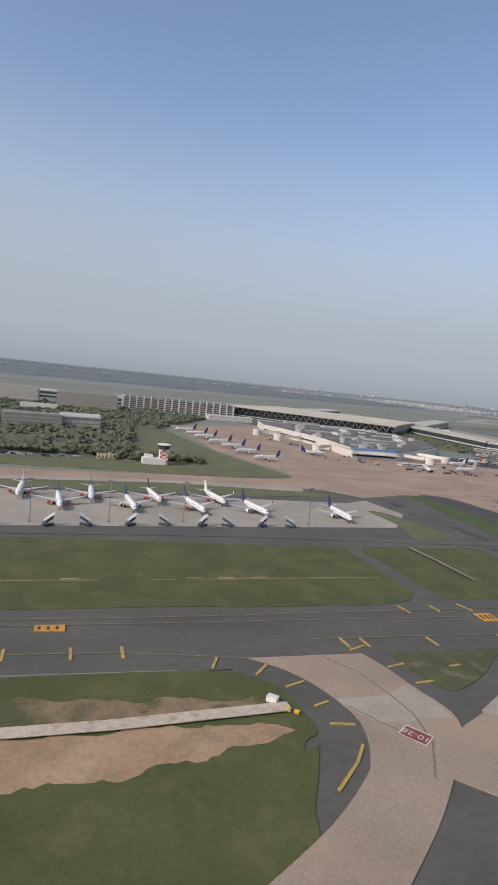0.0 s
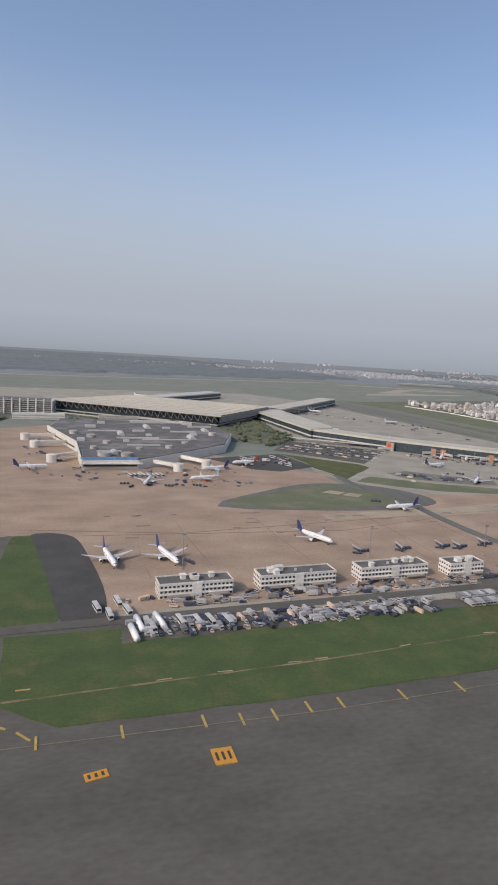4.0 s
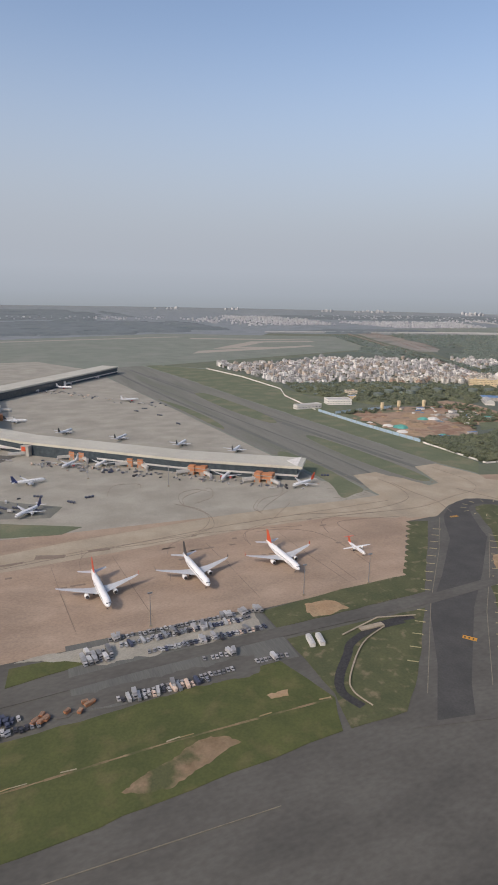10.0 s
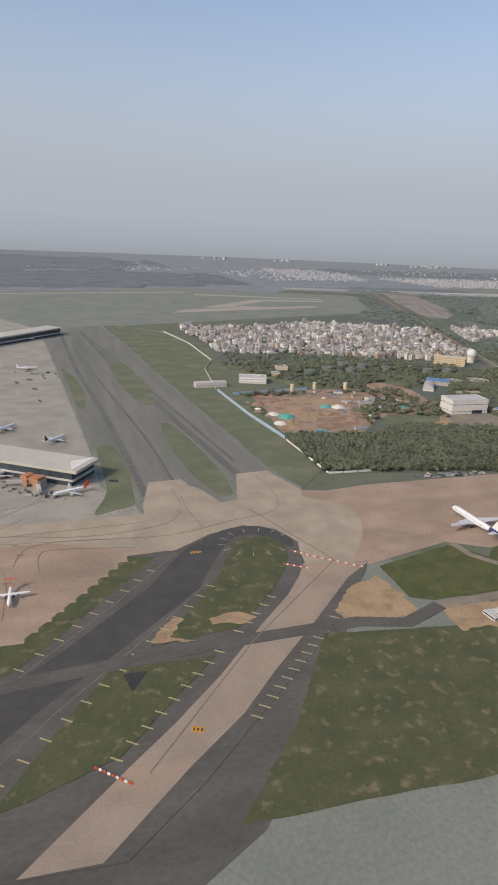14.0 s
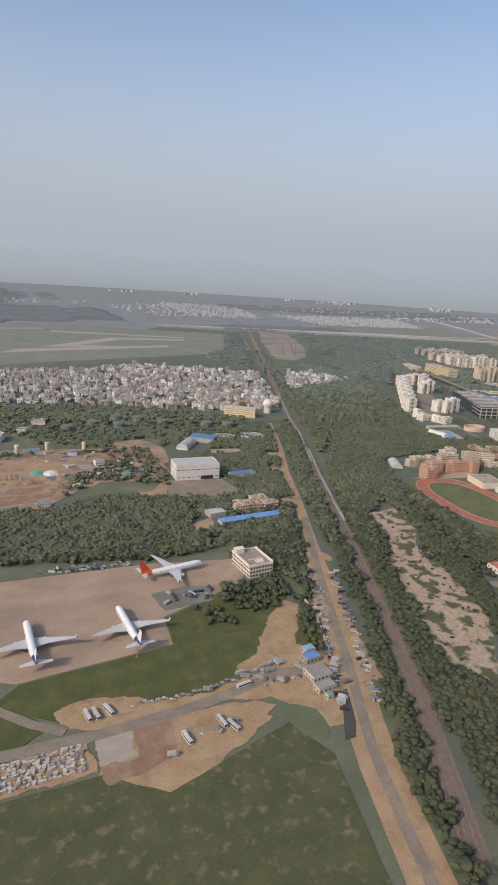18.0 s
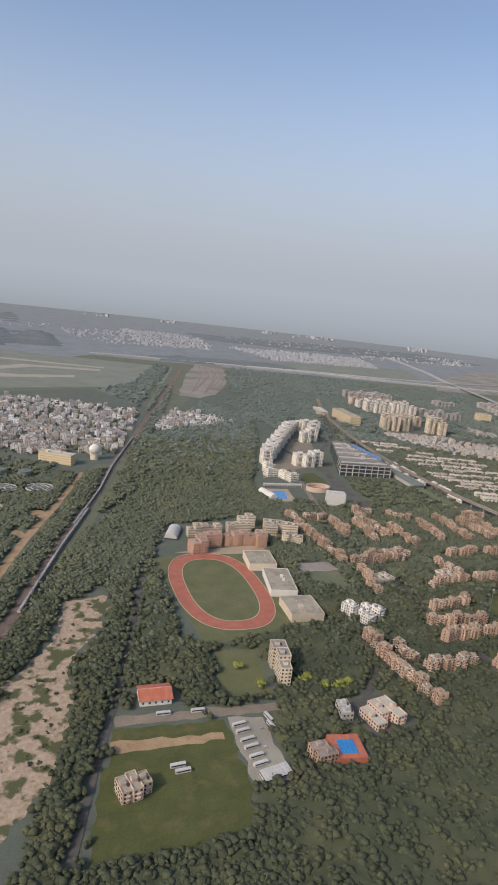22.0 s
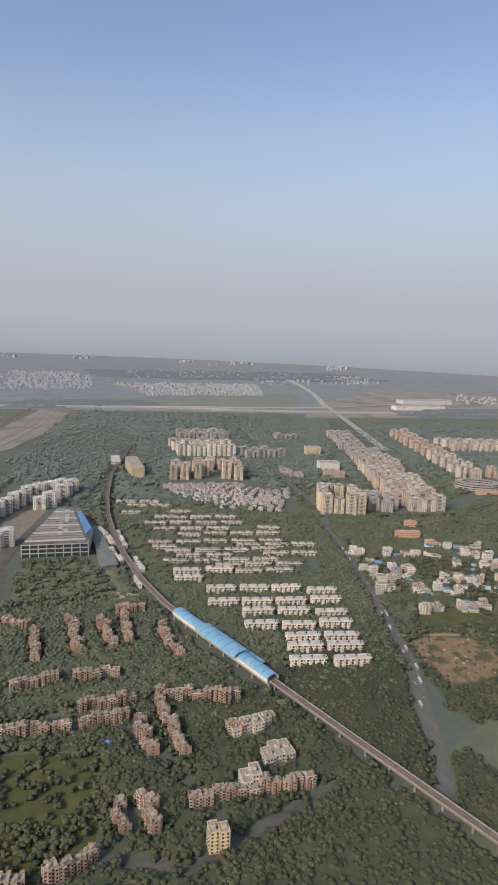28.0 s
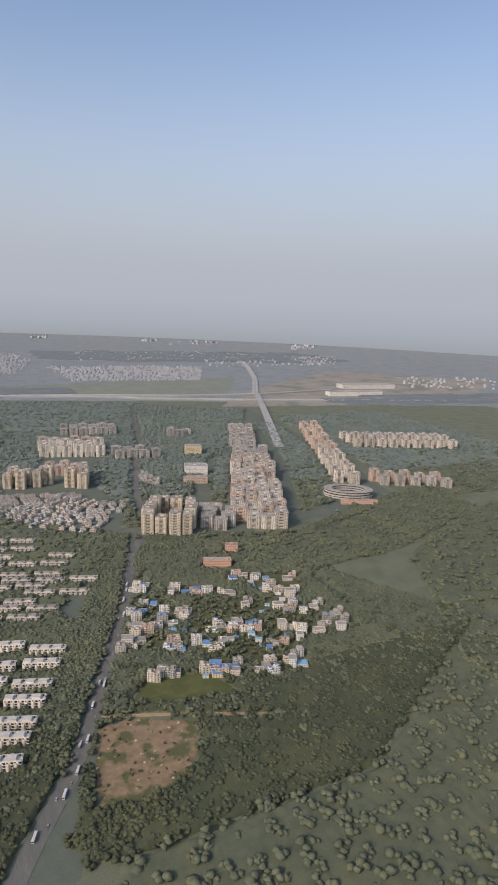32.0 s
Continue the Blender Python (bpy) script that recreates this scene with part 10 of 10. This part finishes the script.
wood("near", [(1690, 590), (1735, 520), (1722, 450), (1735, 440), (1830, 690), (1890, 860), (1980, 1120), (1900, 1170), (1790, 960), (1700, 900), (1700, 760)], 9.0, 0.22)
wood("near", [(1735, 300), (1770, 290), (1800, 380), (1845, 500), (1890, 620), (1950, 690), (1990, 640), (1930, 540), (1880, 420), (1840, 270), (1920, 270), (1925, 470), (2010, 560), (2030, 760), (2070, 860), (2200, 880), (2280, 940), (2290, 1040), (2100, 1080), (1960, 850), (1880, 640)], 8.4, 0.12)
wood("far", [(2100, 1080), (2290, 1040), (2360, 1200), (2460, 1420), (2560, 1700), (2480, 1960), (2250, 1480), (2170, 1420), (2020, 1030), (1980, 900)], 9.5, 0.12)
wood("near", [(2000, 340), (2180, 340), (2190, 560), (2010, 545), (1990, 470), (1930, 400)], 9.0, 0.25)
wood("near", [(2180, 380), (2560, 340), (2720, 420), (2740, 560), (2680, 800), (2660, 900), (2480, 930), (2290, 960), (2180, 850), (2180, 560)], 8.8, 0.2)
wood("near", [(2720, 420), (2830, 400), (2900, 540), (2930, 580), (2990, 830), (2960, 900), (2720, 950), (2700, 850), (2745, 620)], 9.4, 0.2)
wood("far", [(2480, 930), (2700, 900), (2960, 900), (3080, 1060), (3140, 1180), (2960, 1320), (2930, 1480), (2700, 1600), (2640, 1420), (2690, 1200), (2640, 1000)], 11.5, 0.28)
wood("far", [(2560, 1500), (2700, 1600), (2920, 1500), (3060, 1760), (3160, 2150), (2900, 2400), (2700, 2080), (2560, 1960)], 13, 0.15)
wood("near", [(2890, 480), (2930, 440), (3200, 440), (3560, 640), (3420, 900), (3390, 720), (3160, 600), (3060, 610), (3000, 560), (2920, 500)], 11, 0.15)
wood("near", [(2940, 580), (3040, 560), (3160, 600), (3390, 720), (3400, 900), (3280, 1000), (3160, 1090), (3100, 930), (3010, 760)], 10.5, 0.15)
wood("far", [(3160, 1080), (3400, 880), (3640, 900), (4000, 1050), (4040, 1250), (3700, 1160), (3480, 1060), (3290, 1120)], 11, 0.15)
wood("far", [(3180, 1260), (3320, 1260), (3420, 1500), (3640, 1960), (3720, 2400), (3300, 2420), (3280, 1900), (3160, 1600)], 14, 0.25)
wood("far", [(3560, 1160), (3780, 1240), (3960, 1750), (4050, 2150), (3960, 2200), (3780, 1640)], 14, 0.2)
wood("far", [(3960, 1150), (4400, 1100), (4700, 1500), (4700, 2300), (4120, 2300), (4020, 1750)], 17, 0.3)
wood("far", [(1440, 1240), (1520, 1060), (1580, 1030), (1700, 990), (1860, 1060), (1950, 1180), (1700, 1320), (1480, 1370)], 11, 0.15)
wood("far", [(-700, 590), (-64, 600), (60, 616), (130, 940), (250, 1180), (190, 1240), (-700, 1330)], 12, 0.2)
wood("far", [(430, 1080), (640, 930), (720, 1000), (732, 1220), (640, 1190), (330, 1160)], 12, 0.3)
wood("far", [(640, 900), (690, 925), (730, 960), (735, 1010), (660, 960)], 10, 0.2)
wood("far", [(3400, 500), (3640, 880), (3960, 1040), (4400, 1090), (4300, 700), (3700, 400)], 17, 0.15)
wood("far", [(2880, 230), (3700, 230), (3900, 420), (3500, 600), (3200, 440), (2930, 440)], 15, 0.2)
wood("park", [(2412, 536), (2444, 574), (2484, 584), (2549, 564), (2538, 519), (2486, 491), (2433, 485), (2400, 500)], 11, 0.62)
wood("park", [(2480, 900), (2630, 890), (2632, 985), (2615, 1068), (2518, 1088), (2490, 1010)], 13, 0.35)
wood("park", [(2390, 480), (2450, 440), (2520, 480), (2540, 520), (2500, 500), (2430, 490)], 10, 0.2)
wood("near", [(1846, 330), (1880, 330), (1915, 425), (1940, 490), (1975, 600), (2000, 690), (1960, 700), (1952, 640), (1940, 600), (1900, 530), (1886, 451)], 8, 0.1)
wood("near", [(1740, 300), (1800, 330), (1790, 372), (1824, 451), (1842, 516), (1880, 575), (1906, 655), (1960, 700), (1960, 860), (1850, 600), (1790, 440)], 8, 0.1)
wood("park", [(38, 590), (64, 584), (70, 600), (96, 596), (128, 590), (134, 612), (100, 622), (40, 622)], 10, 0.1)
wood("park", [(-300, 596), (38, 602), (60, 618), (60, 640), (-300, 620)], 11, 0.1)
wood("near", [(2882, 592), (2912, 570), (2950, 640), (3012, 780), (3068, 920), (3118, 1070), (3150, 1170), (3108, 1190), (3058, 1060), (2990, 870), (2930, 730)], 8.5, 0.1)
wood("near", [(2935, 580), (2972, 640), (3030, 760), (3060, 850), (3090, 920), (3160, 1080), (3240, 1060), (3280, 1100), (3190, 1150), (3160, 1160), (3110, 1000), (3060, 870), (3000, 740)], 8.5, 0.1)
wood("near", [(1888, 400), (1905, 440), (1925, 468), (2010, 468), (2022, 520), (2020, 560), (1960, 560), (1915, 470)], 8, 0.12)
wood("park", village, 26, 0.3)
wood("park", [(1545, 800), (1600, 860), (1690, 815), (1700, 900), (1640, 925), (1570, 880)], 11, 0.35)
wood("park", [(1640, 930), (1700, 905), (1704, 1000), (1620, 1010)], 14, 0.4)
wood("park", [(1404, 985), (1470, 985), (1530, 1000), (1470, 1005), (1404, 1002)], 12, 0.4)
wood("far", [(2060, 1260), (2130, 1350), (2260, 1780), (2420, 2260), (2480, 2300), (2240, 1560), (2110, 1240)], 11, 0.1)
wood("far", [(2660, 2100), (2900, 2420), (3180, 2200), (3500, 2450), (3700, 2750), (3000, 3000), (2800, 2700)], 20, 0.2)
wood("far", [(2240, 1800), (2420, 2300), (2620, 2850), (2560, 2950), (2330, 2300), (2160, 2100)], 18, 0.2)
wood("far", [(3445, 2114), (3560, 2720), (4085, 2514), (3732, 1868), (3318, 1470), (3407, 1719)], 14, 0.15)
wood("far", [(3141, 1213), (3191, 1199), (3330, 1456), (3272, 1469)], 11, 0.1)
wood("far", [(3340, 1300), (3400, 1440), (3470, 1540), (3560, 1720), (3620, 1800), (3480, 1800), (3420, 1600), (3330, 1450)], 13, 0.1)
wood("near", [(2905, 490), (2925, 500), (2945, 560), (2968, 622), (2952, 625), (2928, 565)], 7.5, 0.15)
wood("park", [(3168, 851), (3250, 835), (3318, 800), (3330, 740), (3270, 690), (3200, 655), (3130, 672), (3122, 760)], 13, 0.3)
wood("far", [(3380, 1290), (3420, 1290), (3660, 1740), (3630, 1780), (3500, 1560)], 12, 0.1)
wood("near", [(2900, 440), (2985, 470), (3040, 520), (2975, 495), (2932, 500), (2908, 474)], 8, 0.12)
wood("near", [(2530, 330), (2740, 380), (2765, 430), (2700, 432), (2600, 405), (2530, 370)], 8.5, 0.12)
wood("near", [(1840, 200), (2020, 220), (2012, 350), (1960, 338), (1890, 332), (1850, 270)], 8.5, 0.12)
wood("park", [(3040, 752), (3072, 742), (3120, 880), (3085, 900), (3052, 830)], 12, 0.35)
# the trees nearest to the flight line stand as single things
near_spots.sort(key=lambda q: q[1])
single, near_spots = near_spots[:110], near_spots[110:]
kinds = []
for i in range(6):
    t = thing("tree", Matrix(), "leafy dark green broad-crowned tree", "tree", "single trees")
    tr = Build().drum(0, 0, 0, 3.6, 0.32, 0.2, n=7)
    for k in range(4):
        a = k * 1.6 + i
        tr.bar((0, 0, 2.6), (2.2 * math.cos(a), 2.2 * math.sin(a), 5.2), 0.16)
    part("trunk", tr, BARK, t)
    v, f = crown_arrays(12, 4.0, 7.4, 1.6, 120 + i, 40)
    c = Build()
    c.add([tuple(p) for p in v], [tuple(int(j) for j in q) for q in f])
    part("crown", c, LEAF, t)
    kinds.append(t)
done = set()
for i, (x, y, s, a, k) in enumerate(single):
    m = pose(x, y, 0, 0, 0, math.degrees(a)) @ Matrix.Scale(s, 4)
    if kinds[k] in done:
        ob = copy_thing(kinds[k], m)
        ob.matrix_basis = m
    else:
        done.add(kinds[k])
        kinds[k].matrix_basis = m
for x, y in ((2096, 466), (2102, 470), (2112, 455), (2120, 450), (2128, 452), (2136, 454), (2056, 470), (2046, 500)):
    t = thing("tree", pose(x, y, 0, 0, 0, x * 7), "bright yellow-green flowering tree", "tree", "yellow-green trees")
    part("trunk", Build().drum(0, 0, 0, 3, 0.25, 0.15, n=6), BARK, t)
    v, f = crown_arrays(9, 4.6, 7.0, 1.4, int(x), 30)
    part("crown", Build().add([tuple(p) for p in v], [tuple(int(j) for j in q) for q in f]), LEAF_LIGHT, t)


def understorey(mask, step, low, high, material, label):
    """The closed leaf layer between the crowns: an uneven sheet that falls to the ground at its edges."""
    rnd = np.random.RandomState(5)
    ok = (mask & ~FULL)[::step, ::step]
    core = ok.copy()
    core[1:] &= ok[:-1]
    core[:-1] &= ok[1:]
    core[:, 1:] &= ok[:, :-1]
    core[:, :-1] &= ok[:, 1:]
    z = np.where(core, low + (high - low) * rnd.rand(*ok.shape), -0.3)
    x = GX[::step, ::step] + CELL * step * 0.4 * (rnd.rand(*ok.shape) - 0.5)
    y = GY[::step, ::step] + CELL * step * 0.4 * (rnd.rand(*ok.shape) - 0.5)
    quad = core[:-1, :-1] | core[1:, :-1] | core[1:, 1:] | core[:-1, 1:]
    n = np.arange(ok.size).reshape(ok.shape)
    f = np.stack([n[:-1, :-1][quad], n[1:, :-1][quad], n[1:, 1:][quad], n[:-1, 1:][quad]], 1)
    keep, back = np.unique(f, return_inverse=True)
    v = np.stack([x.ravel()[keep], y.ravel()[keep], z.ravel()[keep]], 1)
    me = bpy.data.meshes.new("understorey")
    me.from_pydata(v.tolist(), [], back.reshape(-1, 4).tolist())
    me.polygons.foreach_set("use_smooth", [True] * len(me.polygons))
    me.materials.append(material)
    return tagged(new("understorey", me), label, "trees", kind="stuff")


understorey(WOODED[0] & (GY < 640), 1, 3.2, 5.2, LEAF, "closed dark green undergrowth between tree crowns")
understorey((WOODED[0] & (GY > 625)) | (WOODED[1] & ~WOODED[0] & (GY < 1400)), 1, 3.2, 5.4, LEAF_MID, "closed green undergrowth between tree crowns, faintly haze-tinted")
understorey(WOODED[1] & ~WOODED[0] & (GY > 1370), 2, 3.4, 5.8, LEAF_FAR, "closed green undergrowth of far woodland, dulled by painted haze")
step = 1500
# the haze-tinted leaf bands run into one another
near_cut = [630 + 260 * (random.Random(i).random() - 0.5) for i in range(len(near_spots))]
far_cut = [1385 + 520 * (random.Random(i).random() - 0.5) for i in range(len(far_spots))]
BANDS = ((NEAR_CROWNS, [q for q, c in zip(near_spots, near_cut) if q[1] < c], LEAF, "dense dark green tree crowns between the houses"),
         (NEAR_CROWNS, [q for q, c in zip(near_spots, near_cut) if q[1] >= c], LEAF_MID, "dense green tree crowns with faint painted haze"),
         (FAR_CROWNS, [q for q, c in zip(far_spots, far_cut) if q[1] < c], LEAF_MID, "dense green woodland with faint painted haze"),
         (FAR_CROWNS, [q for q, c in zip(far_spots, far_cut) if q[1] >= c], LEAF_FAR, "far dense green woodland, dulled by painted haze"))
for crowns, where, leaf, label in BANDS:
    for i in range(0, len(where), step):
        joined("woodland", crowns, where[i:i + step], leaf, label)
for x, y in ((974, 339), (980.5, 338)):
    cabin = thing("portable_cabin", pose(x, y, 0.45, 0, 0, -12), "white portable cabin on dry grass beside a drain", "cabin", "white cabins")
    part("body", Build().box(-1.6, -5.5, 0, 1.6, 5.5, 2.6), WALL_WHITE, cabin)
    part("roof", Build().loft([[(u, v, 2.55 + z) for u, z in ((-1.75, 0), (0, 0.45), (1.75, 0))] for v in (-5.7, 5.7)]), ROOF_PALE, cabin)
    part("door", Build().box(1.55, -0.5, 0.1, 1.66, 0.5, 2.1), GREY_PAINT, cabin)
# two standing passenger trains on the line
def along(path, run):
    for a, c in zip(path, path[1:]):
        a, c = Vector(a), Vector(c)
        if run <= (c - a).length:
            d = (c - a).normalized()
            return a + d * run, d
        run -= (c - a).length
    return Vector(path[-1]), d


def coach_proto(paint, label, group):
    c = thing("train_coach", Matrix(), label, "train coach", group)
    part("body", Build().box(-1.6, -10.8, 1.1, 1.6, 10.8, 3.6), paint, c)
    part("roof", Build().loft([[(x, y, 3.55 + z) for x, z in ((-1.6, 0), (-1.1, 0.55), (1.1, 0.55), (1.6, 0))] for y in (-10.8, 10.8)]), ROOF_GREY, c, "grey rounded roof")
    part("undercarriage", Build().box(-1.2, -9, 0.45, 1.2, -5.5, 1.15).box(-1.2, 5.5, 0.45, 1.2, 9, 1.15), RUBBER, c)
    strip = Build()
    for side in (-1, 1):
        for k in range(9):
            ends = [(side * 1.65, -9.6 + k * 2.2 + e) for e in ((0, 1.5) if side > 0 else (1.5, 0))]
            strip.pane(ends[0], ends[1], 2.1, 3.0)
    part("glazing", strip, GLASS, c, kind="stuff")
    return c


COACH_GREY = mat("grey_blue_coach_paint", (0.20, 0.225, 0.25), (0.26, 0.285, 0.31), 0.3, 2, 0.5)
COACH_PALE = mat("pale_grey_coach_paint", (0.36, 0.375, 0.385), (0.43, 0.44, 0.45), 0.3, 2, 0.5)
for paint, label, group, start, count, shift in ((COACH_PALE, "pale grey passenger coach of a standing train", "coaches of the pale train", 459, 14, 3.7), (COACH_GREY, "grey blue passenger coach of a standing train", "coaches of the grey train", 709, 25, -0.27)):
    coach = coach_proto(paint, label, group)
    for k in range(count):
        p, d = along(RAIL, start + 11 + k * 22.6)
        m = pose(p.x + d.y * shift, p.y - d.x * shift, 0.27, 0, 0, math.degrees(math.atan2(d.y, d.x)) - 90)
        if k:
            copy_thing(coach, m)
        else:
            coach.matrix_basis = m
# stones and shrubs on the open rubble
shrubs, stones = [], Build()
for pts in ([(1790, 350), (1858, 392), (1872, 420), (1885, 470), (1899, 530), (1940, 607), (1950, 655), (1907, 650), (1874, 559), (1841, 514), (1824, 451), (1805, 400)], SCRUB, [(1550, 895), (1600, 850), (1690, 860), (1700, 1000), (1600, 900)]):
    for x, y, s, a, k in scatter(pts, 9, 0.45, False):
        if (x * 7.3 + y) % 1 < 0.45:
            shrubs.append((x, y, 0.18 + 0.22 * s, a, k))
        else:
            stones.loft([[(x + f * s * 1.5 * math.cos(a + j * 1.25) * (1 + 0.3 * ((j * 3) % 2)), y + f * s * 1.5 * math.sin(a + j * 1.25), z * s) for j in range(5)] for f, z in ((1, 0.1), (0.8, 0.9), (0.3, 1.3))])
joined("shrub", NEAR_CROWNS, shrubs, LEAF, "low green shrubs on bare rubble")
solid("stone", stones, RUBBLE, "scattered stones and debris on bare ground", "stones", kind="stuff")

for ob in list(scene.objects):
    if ob.parent is None and ob.type not in ("CAMERA", "LIGHT"):
        ob.matrix_basis = Matrix.Scale(SCALE, 4) @ ob.matrix_basis
